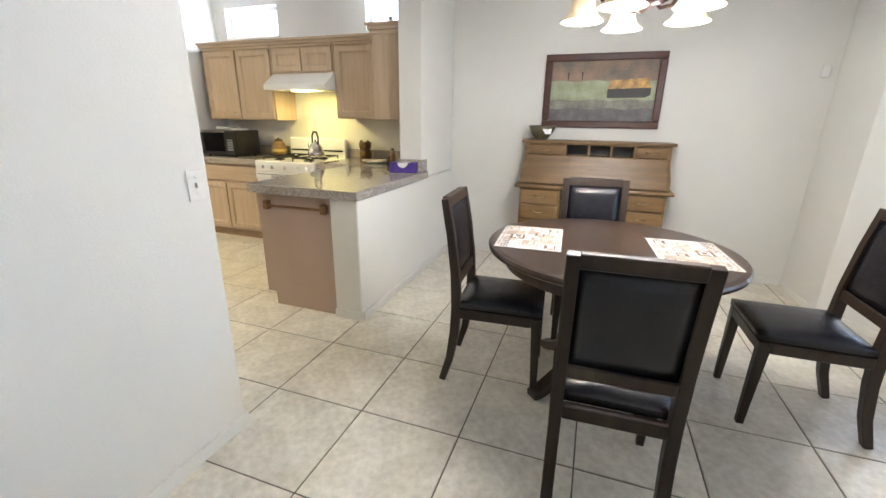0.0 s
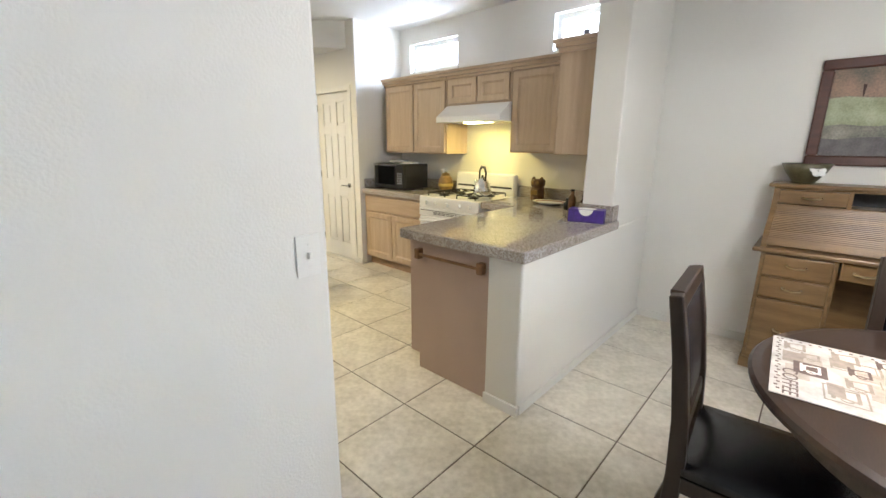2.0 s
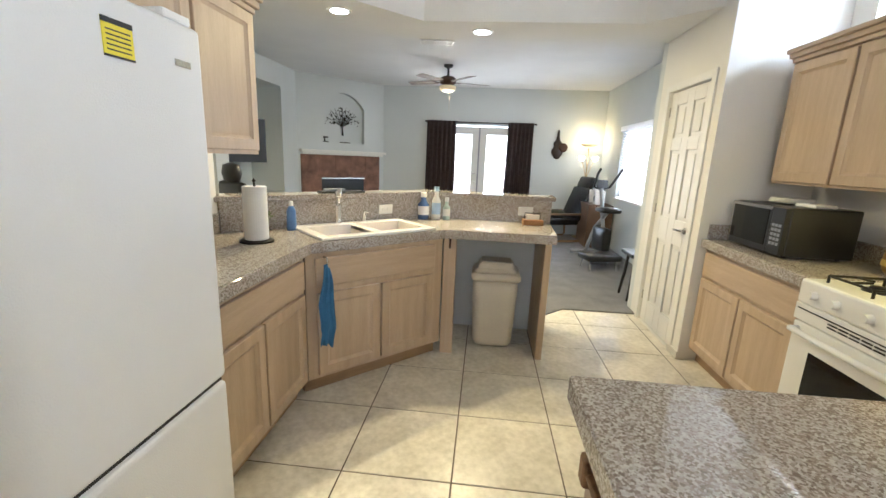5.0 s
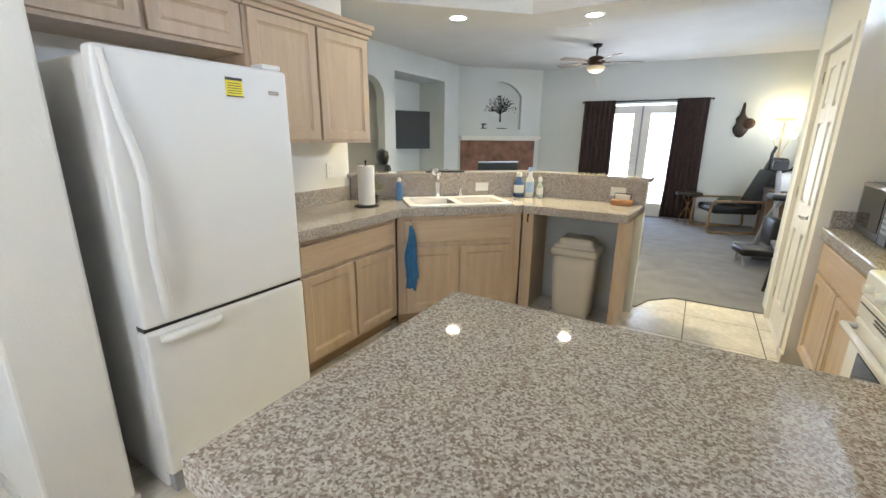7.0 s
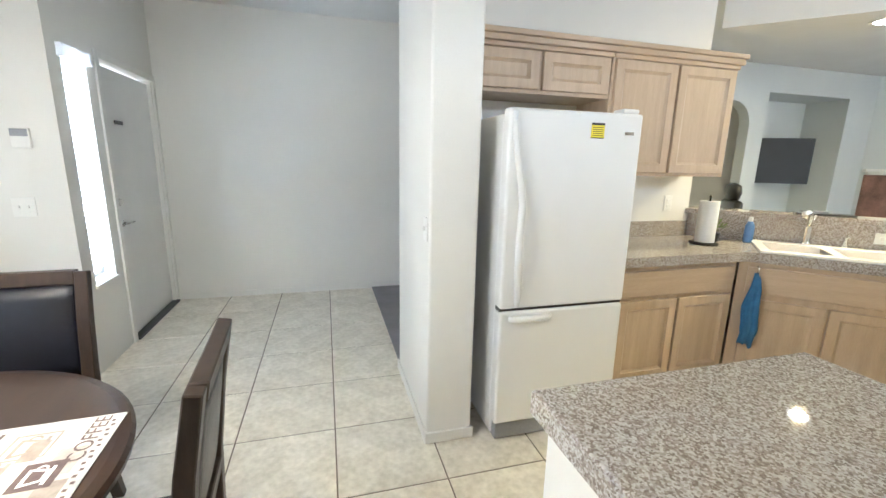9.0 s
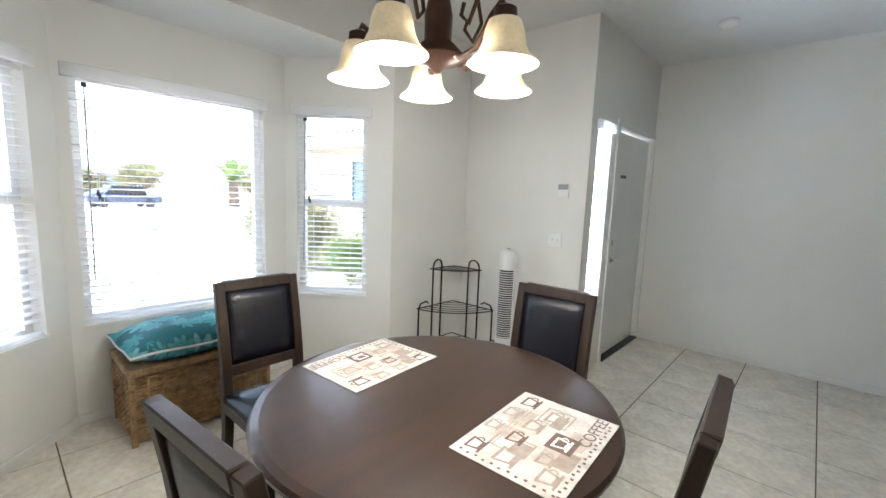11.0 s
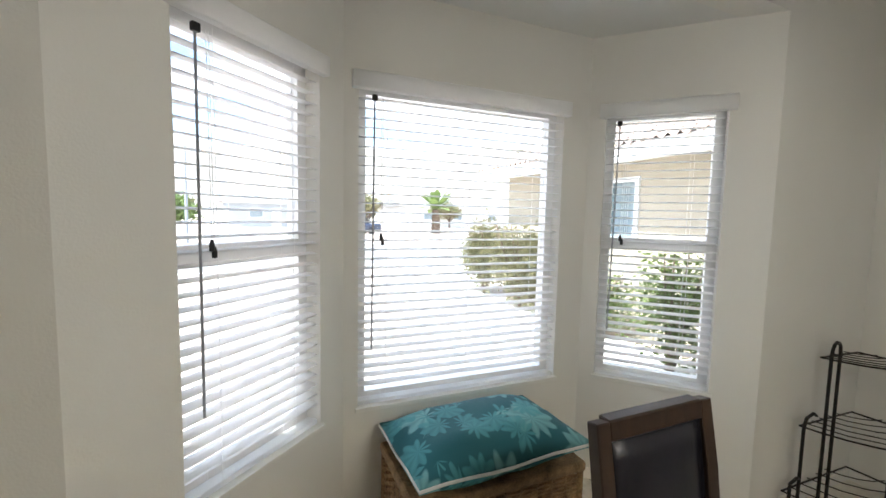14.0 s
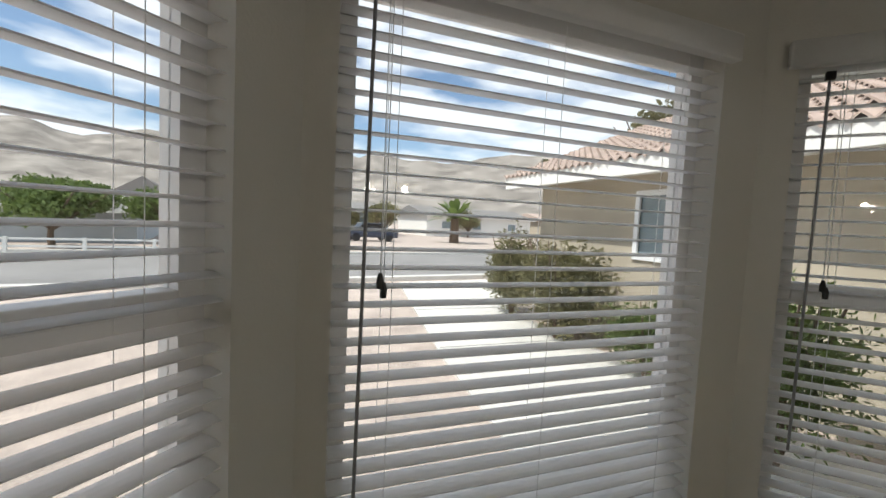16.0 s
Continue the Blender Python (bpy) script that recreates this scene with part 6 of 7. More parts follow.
switch_plate((-1.45, -0.03, 1.16), 90, 1, "white outlet plate under the wall cabinet", "outlet")
nb = thing("letter_holder", (0.45, 1.16, TOP), 3, "small wooden box holding cards on the counter's end", "box")
part("box", B((-0.075, -0.05, 0, 0.075, 0.05, 0.04), bevel=0.003), mat("orange_wood", (0.35, 0.17, 0.06), 0.5, var=0.2, stretch=(1, 8, 8)), nb)
part("rail", tube([(-0.06, 0.03, 0.04), (-0.06, 0.03, 0.085), (0.06, 0.03, 0.085), (0.06, 0.03, 0.04)], 0.004, 6), BLACK, nb)
part("cards", B((-0.05, 0.0, 0.038, 0.05, 0.02, 0.075), bevel=0.001), PAPER, nb)
tw = thing("dish_towel", (*diag(-0.40, -0.035), 0), 45, "blue dish towel hanging from a hook on the cabinet", "towel")
bm = bmesh.new()
rows = []
for k in range(14):
    z = 0.80 - 0.47 * k / 13
    w = 0.016 + 0.03 * min(1, k / 6) * (1 - 0.25 * (k > 10))
    row = []
    for i in range(9):
        u = i / 8 * 2 - 1
        row.append(bm.verts.new((u * w + 0.006 * math.sin(k * 0.8), -0.012 - 0.014 * math.cos(u * 7 + k * 0.15) * min(1, k / 5), z - 0.02 * (u > 0.3))))
    rows.append(row)
for a, b in zip(rows, rows[1:]):
    for i in range(8):
        bm.faces.new((a[i], a[i + 1], b[i + 1], b[i]))
ob = part("cloth", bm, BLUE, tw, smooth=True)
md = ob.modifiers.new("thickness", "SOLIDIFY")
md.thickness = 0.006
part("hook", tube([(0, 0.03, 0.835), (0, -0.01, 0.835), (0, -0.022, 0.815), (0, -0.012, 0.80)], 0.005, 8), STEEL, tw, "steel hook", smooth=True)
hk = thing("hook", (-0.145, 0.735, 0.82), 0, "small bronze hook on the cabinet stile", "hook")
part("body", tube([(0, 0, 0.03), (0, -0.012, 0.01), (0, -0.018, -0.02), (0, -0.004, -0.03)], 0.007, 8), BRONZE, hk, smooth=True)

# rubbish bin in the knee space
bn = thing("trash_bin", (0.19, 0.985, 0), 0, "beige plastic trash bin with swing lid under the counter", "bin")
bn.scale = (1.1, 1.05, 1.08)
bm = B((-0.155, -0.125, 0.0, 0.155, 0.125, 0.50), bevel=0.06, seg=4)
for v in bm.verts:
    f = 0.86 + 0.14 * (v.co.z / 0.5)
    v.co.x *= f
    v.co.y *= f
part("bin", bm, BEIGE, bn, smooth=True)
part("collar", B((-0.165, -0.135, 0.485, 0.165, 0.135, 0.545), bevel=0.029, seg=3), BEIGE, bn, smooth=True)
bm = B((-0.15, -0.12, 0.535, 0.15, 0.12, 0.61), bevel=0.035, seg=4)
for v in bm.verts:
    if v.co.z > 0.57:
        v.co.x *= 0.82
        v.co.y *= 0.75
part("lid", bm, BEIGE, bn, smooth=True)
part("flap", B((-0.10, -0.08, 0.607, 0.10, 0.08, 0.617), bevel=0.004), mat("grey_beige_plastic", (0.38, 0.35, 0.29), 0.35), bn)

# lights in the soffit
for x, y in ((-1.10, 1.27), (-0.03, 1.75)):
    rl = thing("recessed_light", (x, y, 2.44), 0, "lit round recessed ceiling light", "light", "recessed lights")
    part("trim_ring", lathe([(0.068, 0.0), (0.092, 0.0), (0.09, -0.008), (0.068, -0.006)], 28), PLASTIC, rl)
    part("lens", lathe([(0, -0.004), (0.068, -0.004), (0.068, -0.002), (0, -0.002)], 28), CANLIGHT, rl)
    lamp("recessed_lamp", "AREA", look((x, y, 2.43), (x, y, 0)), 6.6, (1, 0.76, 0.36), 0.09, 0.09).data.shape = "DISK"


# ---- living room ----
DW = Matrix.Translation((-3.2, 5.03, 0)) @ Matrix.Rotation(radians(45), 4, "Z")  # x along the angled chimney wall, front to -y
DL = 1.725
bm = bmesh.new()


def slab(bm, pts, y0=0.0, y1=0.09):
    a = [bm.verts.new((x, y0, z)) for x, z in pts]
    b = [bm.verts.new((x, y1, z)) for x, z in pts]
    bm.faces.new(a)
    bm.faces.new(b[::-1])
    for i in range(len(pts)):
        j = (i + 1) % len(pts)
        bm.faces.new((a[i], b[i], b[j], a[j]))


u0, u1, zb, zs, zt = 0.47, 1.30, 1.58, 2.20, 2.46
arch = [(u1 + (u0 - u1) * k / 12, zs + (zt - zs) * math.sin(math.pi * k / 12) ** 0.8) for k in range(13)]
slab(bm, [(0, 0), (DL, 0), (DL, zb), (0, zb)])
slab(bm, [(0, zb), (u0, zb), (u0, zs), (u0, 2.71), (0, 2.71)])
slab(bm, [(u1, zb), (DL, zb), (DL, 2.71), (u1, 2.71), (u1, zs)])
slab(bm, [(u1, 2.71), (u0, 2.71)] + arch[::-1])
cw = link("wall_chimney", bm, LIVING)
cw.matrix_world = DW
tagged(cw, "angled pale wall with an arched niche over the fireplace", "wall", "", "structure")
nb2 = link("wall_chimney_niche", B((u0 - 0.05, 0.09, zb - 0.05, u1 + 0.05, 0.12, zt + 0.05)), LIVING)
nb2.matrix_world = DW
tagged(nb2, "back of the arched niche", "wall", "", "structure")
fp = thing("fireplace", (0, 0, 0), 0, "corner fireplace with red-brown stone surround and white mantel", "fireplace")
fp.matrix_world = DW
part("mantel", B((0.02, -0.14, 1.40, DL - 0.02, 0.0, 1.445), (0.06, -0.09, 1.36, DL - 0.06, 0.0, 1.40), bevel=0.006), TRIM, fp, "white painted mantel shelf")
part("surround", B((0.05, -0.025, 0.0, 0.42, 0.0, 1.36), (1.28, -0.025, 0.0, 1.62, 0.0, 1.36), (0.42, -0.025, 0.96, 1.28, 0.0, 1.36)), TERRA, fp, "dark red-brown stone")
for k in range(5):
    part("stone_tile", B((0.06 + 0.313 * k, -0.032, 1.05, 0.06 + 0.313 * k + 0.305, -0.02, 1.35), bevel=0.003, seg=1), TERRA, fp)
part("firebox", B((0.42, -0.012, 0.15, 1.28, 0.0, 0.96)), BLACK, fp)
part("firebox_trim", B((0.42, -0.045, 0.93, 1.28, -0.012, 0.955)), STEEL, fp)
ta = thing("metal_tree_art", (0, 0, 0), 0, "black metal tree wall art in the niche", "wall art")
ta.matrix_world = DW
bm = tube([(0.89, 0.075, 1.72), (0.885, 0.075, 1.85), (0.89, 0.075, 2.0), (0.88, 0.075, 2.2)], [0.018, 0.012, 0.009, 0.005], 6)
for k in range(11):
    a = -75 + 15 * k
    tube([(0.888, 0.075, 1.86 + 0.01 * (k % 4)), (0.888 + 0.16 * math.sin(radians(a)), 0.075, 1.93 + 0.12 * math.cos(radians(a))), (0.888 + 0.30 * math.sin(radians(a)), 0.075, 1.93 + 0.30 * math.cos(radians(a)))], [0.007, 0.005, 0.003], 5, bm)
part("branches", bm, IRON, ta)
bm = bmesh.new()
for k in range(120):
    a, r = random.uniform(-95, 95), random.uniform(0.08, 0.34)
    x, z = 0.888 + r * math.sin(radians(a)), 1.93 + 0.85 * r * math.cos(radians(a))
    lathe([(0, 0.0), (0.011, 0.002), (0, 0.004)], 6, bm, at=(x, z, 0), sx=1.5 if k % 2 else 0.8)
lv = part("leaves", bm, IRON, ta)
lv.matrix_basis = Matrix.Translation((0, 0.075, 0)) @ Matrix.Rotation(radians(90), 4, "X")
for x, w in ((0.52, 0.14), (0.92, 0.20)):
    o = thing("mantel_ornament", (0, 0, 0), 0, "small black metal ornament in the niche", "ornament")
    o.matrix_world = DW
    part("body", B((x - w / 2, 0.03, 1.585, x + w / 2, 0.06, 1.60), *([(x - w / 2, 0.035, 1.66, x + w / 2, 0.05, 1.685), (x - 0.012, 0.035, 1.60, x + 0.012, 0.05, 1.66)] if x < 0.6 else []), bevel=0.004), IRON, o)
tv = thing("television", (-3.55, 3.80, 1.55), 62, "wall-mounted black flat television in the niche", "television")
part("screen", B((-0.46, -0.03, -0.34, 0.46, 0.0, 0.30), bevel=0.006), BLACK, tv)
part("glass", B((-0.445, -0.034, -0.32, 0.445, -0.029, 0.285)), SCREEN, tv)
part("wall_arm", tube([(0, 0, 0), (0.03, 0.12, 0), (-0.08, 0.2, 0)], 0.025, 8), BLACK, tv)

# curtains
rod = thing("curtain_rod", (-0.08, 6.17, 2.07), 0, "black curtain rod with ball ends", "curtain rod")
part("rod", tube([(-1.04, 0, 0), (1.03, 0, 0)], 0.011, 8), IRON, rod)
for x in (-1.05, 1.04):
    part("finial", lathe([(0, -0.02), (0.014, -0.012), (0.02, 0), (0.014, 0.012), (0, 0.02)], 12, at=(x, 0, 0)), IRON, rod)
for x in (-0.95, 0.0, 0.95):
    part("bracket", tube([(x, 0, 0), (x, 0.08, 0.0)], 0.008, 6), IRON, rod)


def curtain(x0, x1, flare):
    c = thing("curtain", ((x0 + x1) / 2, 6.16, 0), 0, "dark brown curtain panel hanging open", "curtain", "curtains")
    bm = bmesh.new()
    n, w, rows = 60, (x1 - x0) / 2, []
    for k in range(11):
        z = 2.09 - 2.04 * k / 10
        f = 1 + flare * (k / 10) ** 2
        rows.append([bm.verts.new(((u / n * 2 - 1) * w * f, -0.012 - 0.030 * (0.45 + 0.55 * k / 10) * math.sin(u / n * 2 * math.pi * 6.5 + 0.4 * math.sin(k * 0.5)), z)) for u in range(n + 1)])
    for a, b in zip(rows, rows[1:]):
        for i in range(n):
            bm.faces.new((a[i], a[i + 1], b[i + 1], b[i]))
    ob = part("panel", bm, CURTAIN, c, smooth=True)
    md = ob.modifiers.new("cloth", "SOLIDIFY")
    md.thickness = 0.004


curtain(-1.10, -0.54, 0.08)
curtain(0.44, 0.92, 0.14)

# ceiling fan
cf = thing("ceiling_fan", (-0.56, 4.35, 2.71), 0, "dark bronze ceiling fan with lit bowl light", "ceiling fan")
part("canopy", lathe([(0, 0), (0.07, 0), (0.065, -0.03), (0.025, -0.05), (0, -0.05)], 20), BLACK, cf, smooth=True)
part("downrod", tube([(0, 0, -0.04), (0, 0, -0.16)], 0.014, 8), BLACK, cf)
part("motor", lathe([(0, -0.15), (0.06, -0.155), (0.11, -0.18), (0.125, -0.22), (0.11, -0.26), (0.06, -0.285), (0, -0.285)], 24), BRONZE, cf, smooth=True)
part("light_bowl", lathe([(0.10, -0.285), (0.125, -0.30), (0.115, -0.34), (0.07, -0.37), (0, -0.38)], 24), FROST, cf, "lit cream glass bowl", smooth=True)
part("pull_chain", tube([(0.03, 0, -0.37), (0.03, 0, -0.62)], 0.003, 5), BRASS, cf)
for k in range(5):
    a = 20 + 72 * k
    bl = part("blade", B((0.17, -0.06, -0.004, 0.62, 0.06, 0.004), bevel=0.003, seg=1), mat("fan_blade_wood", (0.30, 0.27, 0.25), 0.25, var=0.2, stretch=(1, 9, 1)) if k == 0 else bpy.data.materials["fan_blade_wood"], cf)
    bl.matrix_basis = pose(0, 0, -0.235, 0, 0, a) @ pose(0, 0, 0, 10, 0, 0)
    ir = part("blade_iron", B((0.09, -0.02, -0.006, 0.20, 0.02, 0.003), bevel=0.002, seg=1), BRONZE, cf)
    ir.matrix_basis = pose(0, 0, -0.24, 0, 0, a)
lamp("ceiling_fan_lamp", "POINT", pose(-0.56, 4.35, 2.26), 1.6, (1, 0.86, 0.66), 0.08)
vt = thing("ceiling_vent", (-0.59, 3.15, 2.71), 8, "white slatted ceiling air vent", "vent")
part("frame", B((-0.20, -0.09, -0.012, 0.20, -0.07, 0), (-0.20, 0.07, -0.012, 0.20, 0.09, 0), (-0.20, -0.07, -0.012, -0.18, 0.07, 0), (0.18, -0.07, -0.012, 0.20, 0.07, 0)), PLASTIC, vt)
part("backing", B((-0.18, -0.07, -0.004, 0.18, 0.07, -0.001)), GREYM, vt)
for k in range(6):
    part("slat", B((-0.18, -0.06 + 0.023 * k, -0.011, 0.18, -0.05 + 0.023 * k, -0.004)), PLASTIC, vt)

# wall carving, lamp, armchair, side table
mk = thing("wall_carving", (1.40, 6.235, 1.45), 0, "dark carved wooden wall ornament", "wall art")
bm = lathe([(0, 0), (0.05, 0.02), (0.10, 0.10), (0.11, 0.16), (0.07, 0.24), (0.085, 0.30), (0.04, 0.36), (0.028, 0.42), (0.02, 0.52), (0, 0.56)], 18, sy=0.35)
part("body", bm, WALNUT, mk, smooth=True)
part("disc", lathe([(0, -0.02), (0.08, -0.015), (0.085, 0), (0.05, 0.02), (0, 0.02)], 18), BRONZE, mk).matrix_basis = pose(0.10, -0.03, 0.22, 90, 0, 0)
fl2 = thing("floor_lamp", (1.93, 6.0, 0.014), 0, "brass floor lamp with three lit shades", "floor lamp")
part("base", lathe([(0, 0), (0.14, 0), (0.14, 0.015), (0.02, 0.04), (0, 0.04)], 24), BRASS, fl2)
part("pole", tube([(0, 0, 0.03), (0, 0, 1.66)], 0.013, 8), BRASS, fl2)
part("uplight_shade", lathe([(0.02, 1.66), (0.06, 1.67), (0.15, 1.72), (0.145, 1.725), (0.05, 1.68), (0, 1.68)], 24), FROST, fl2, "lit glass bowl shade", smooth=True)
for a in (200, 340):
    c, s = math.cos(radians(a)), math.sin(radians(a))
    part("side_arm", tube([(0, 0, 1.1), (0.06 * c, 0.06 * s, 1.3), (0.12 * c, 0.12 * s, 1.45)], 0.007, 6), BRASS, fl2)
    part("side_shade", lathe([(0.02, 1.43), (0.045, 1.45), (0.055, 1.51), (0.05, 1.51), (0.02, 1.46), (0, 1.46)], 16, at=(0.13 * c, 0.13 * s, 0)), BULB, fl2, "small lit shade", smooth=True)
lamp("floor_lamp_light", "POINT", pose(1.93, 6.0, 1.86), 1.3, (1, 0.74, 0.36), 0.06)
ac = thing("armchair", (1.40, 5.62, 0.014), 112, "low armchair with bentwood frame and black cushions", "armchair")
for x in (-0.31, 0.31):
    part("side_frame", tube([(x, -0.36, 0.02), (x, 0.36, 0.02), (x, 0.40, 0.06), (x, 0.38, 0.45), (x, 0.34, 0.50), (x, -0.30, 0.50), (x, -0.36, 0.44), (x, -0.40, 0.06)], 0.018, 8, close=True), mat("bentwood", (0.25, 0.15, 0.07), 0.4, var=0.2) if x < 0 else bpy.data.materials["bentwood"], ac)
bm = B((-0.28, -0.30, 0.30, 0.28, 0.34, 0.42), bevel=0.04, seg=3)
part("seat_cushion", bm, LEATHER, ac, smooth=True)
bk2 = part("back_cushion", B((-0.28, -0.06, 0.0, 0.28, 0.06, 0.62), bevel=0.045, seg=3), LEATHER, ac, smooth=True)
bk2.matrix_basis = pose(0, -0.30, 0.38, 22, 0, 0)
pl2 = part("head_roll", B((-0.20, -0.05, 0.0, 0.20, 0.06, 0.22), bevel=0.05, seg=3), LEATHER, ac, smooth=True)
pl2.matrix_basis = pose(0, -0.52, 0.94, 22, 0, 0)
pw2 = thing("throw_pillow", (1.40, 5.62, 0.43), 112, "dark olive throw pillow on the armchair", "pillow")
part("pillow", lathe([(0, 0), (0.12, 0.02), (0.17, 0.07), (0.12, 0.12), (0, 0.14)], 20), LIVFAB, pw2, smooth=True)
rt = thing("side_table", (0.84, 5.85, 0.014), 0, "small round tray table on crossed legs", "side table")
part("top", lathe([(0, 0.50), (0.20, 0.50), (0.205, 0.535), (0.195, 0.535), (0.19, 0.512), (0, 0.512)], 28), WALNUT, rt)
for a in (30, 150, 270):
    c, s = math.cos(radians(a)), math.sin(radians(a))
    part("leg", tube([(0.17 * c, 0.17 * s, 0), (-0.10 * c, -0.10 * s, 0.50)], 0.009, 6), AMBERW, rt)
cb = thing("low_cabinet", (2.0, 5.35, 0.014), -90, "brown wooden stand with white speakers on it", "cabinet")
part("body", B((-0.35, -0.2, 0.0, 0.35, 0.2, 0.72), bevel=0.006), mat("brown_stand", (0.12, 0.065, 0.035), 0.4, var=0.2), cb)
for x in (-0.22, 0.16):
    sp2 = thing("speaker", (2.0, 5.35 - x, 0.734), -90, "small white speaker on the wooden stand", "speaker", "speakers")
    part("case", B((-0.07, -0.08, 0, 0.07, 0.08, 0.22), bevel=0.006), PLASTIC, sp2)
    part("cone", lathe([(0, 0.006), (0.045, 0.004), (0.05, 0), (0, 0)], 18), GREYM, sp2).matrix_basis = pose(0, -0.081, 0.09, 90, 0, 0)
ex = thing("exercise_machine", (1.78, 4.15, 0.014), 10, "grey and black folding exercise bike", "exercise bike")
part("front_foot", tube([(-0.22, -0.30, 0.03), (0.22, -0.30, 0.03)], 0.03, 8), GREYM, ex)
part("rear_foot", tube([(-0.24, 0.42, 0.03), (0.24, 0.42, 0.03)], 0.03, 8), GREYM, ex)
part("main_post", tube([(0, -0.28, 0.04), (0, -0.10, 0.5), (0, 0.10, 1.05)], 0.03, 8), GREYM, ex)
part("rear_post", tube([(0, 0.40, 0.04), (0, 0.15, 0.45), (0, -0.18, 0.72)], 0.028, 8), GREYM, ex)
part("flywheel_housing", B((-0.06, -0.30, 0.14, 0.06, 0.12, 0.50), bevel=0.05, seg=3), BLACK, ex, smooth=True)
part("seat", B((-0.14, -0.34, 0.72, 0.14, -0.06, 0.79), bevel=0.03, seg=2), BLACK, ex, smooth=True)
for x in (-0.12, 0.12):
    part("handlebar", tube([(0, 0.10, 1.02), (x, 0.08, 1.06), (x * 1.3, -0.08, 1.25), (x * 1.3, -0.16, 1.32)], 0.018, 8), BLACK, ex, smooth=True)
part("console", B((-0.08, 0.06, 1.04, 0.08, 0.11, 1.16), bevel=0.012), BLACK, ex)
bn2 = thing("bench", (1.66, 3.55, 0.014), 15, "dark padded bench near the exercise bike", "bench")
bn2.scale = (0.8, 0.85, 0.8)
part("pad", B((-0.30, -0.20, 0.16, 0.30, 0.20, 0.26), bevel=0.03, seg=2), BLACK, bn2, smooth=True)
for x in (-0.24, 0.24):
    part("leg", tube([(x, -0.16, 0.0), (x, -0.10, 0.17), (x, 0.10, 0.17), (x, 0.16, 0.0)], 0.016, 8), GREYM, bn2)
so = thing("stool", (1.83, 2.36, 0.014), 0, "dark wooden stool beside the pantry", "stool")
part("seat", B((-0.24, -0.17, 0.46, 0.24, 0.17, 0.50), bevel=0.008), BLACK, so)
for x in (-0.19, 0.19):
    for y in (-0.12, 0.12):
        part("leg", tube([(x * 1.15, y * 1.15, 0), (x, y, 0.25), (x * 0.9, y, 0.46)], [0.014, 0.018, 0.016], 8), BLACK, so)
oc = thing("office_chair", (-2.16, 1.45, 0.014), 150, "black high-back chair behind the bar wall", "chair")
part("back", B((-0.20, -0.04, 0.55, 0.20, 0.04, 1.10), bevel=0.04, seg=3), BLACK, oc, smooth=True)
part("headrest", lathe([(0, 0), (0.10, 0.02), (0.13, 0.09), (0.11, 0.16), (0, 0.19)], 20, at=(0, 0, 1.08), sy=0.5), BLACK, oc, smooth=True)
part("seat", B((-0.24, -0.45, 0.44, 0.24, 0.0, 0.52), bevel=0.03, seg=2), BLACK, oc, smooth=True)
part("column", tube([(0, -0.22, 0.08), (0, -0.22, 0.44)], 0.03, 10), BLACK, oc)
for a in range(0, 360, 72):
    part("caster_leg", tube([(0, -0.22, 0.09), (0.28 * math.cos(radians(a)), -0.22 + 0.28 * math.sin(radians(a)), 0.05), (0.28 * math.cos(radians(a)), -0.22 + 0.28 * math.sin(radians(a)), 0.0)], 0.02, 8), BLACK, oc)
tr = thing("ledge_tray", (-0.93, 0.79, 1.125), 45, "flat black tray with remotes on the bar ledge", "tray")
part("tray", B((-0.16, -0.045, 0, 0.16, 0.05, 0.012), bevel=0.004), BLACK, tr)
part("remote", B((-0.13, -0.02, 0.012, 0.02, 0.02, 0.028), bevel=0.004), GREYM, tr)


# ---- outdoors, seen through the bay ----
GZ = -0.15
tagged(link("ground", B((-900, -900, GZ - 0.5, 900, 900, GZ)), GRAVEL), "pale pinkish desert gravel", "ground", "", "structure")
tagged(link("pavement_drive", prism([(-3.15, -6.1), (-0.55, -6.1), (-0.9, -9.5), (-1.9, -15.6), (-5.2, -16.1), (-3.15, -11.5)], GZ - 0.1, GZ + 0.03), CONCRETE), "pale concrete drive", "pavement", "", "structure")
for k in range(3):
    tagged(link("pavement_joint_%d" % (k + 1), B((-3.05, -7.6 - 2.3 * k, GZ + 0.03, -0.75 - 0.25 * k, -7.58 - 2.3 * k, GZ + 0.034)), ASPHALT), "dark joint in the concrete drive", "joint", "", "structure")
tagged(link("road", prism([(60, -6.0), (-70, -27.5), (-70, -35.5), (60, -14.0)], GZ - 0.1, GZ + 0.015), ASPHALT), "sun-bleached grey asphalt road", "road", "", "structure")
for i, off in enumerate((0.0, -8.3)):
    tagged(link("kerb_%d" % (i + 1), prism([(60, -5.7 + off), (-70, -27.2 + off), (-70, -27.5 + off), (60, -6.0 + off)], GZ - 0.1, GZ + 0.12), CONCRETE), "pale concrete kerb", "kerb", "", "structure")

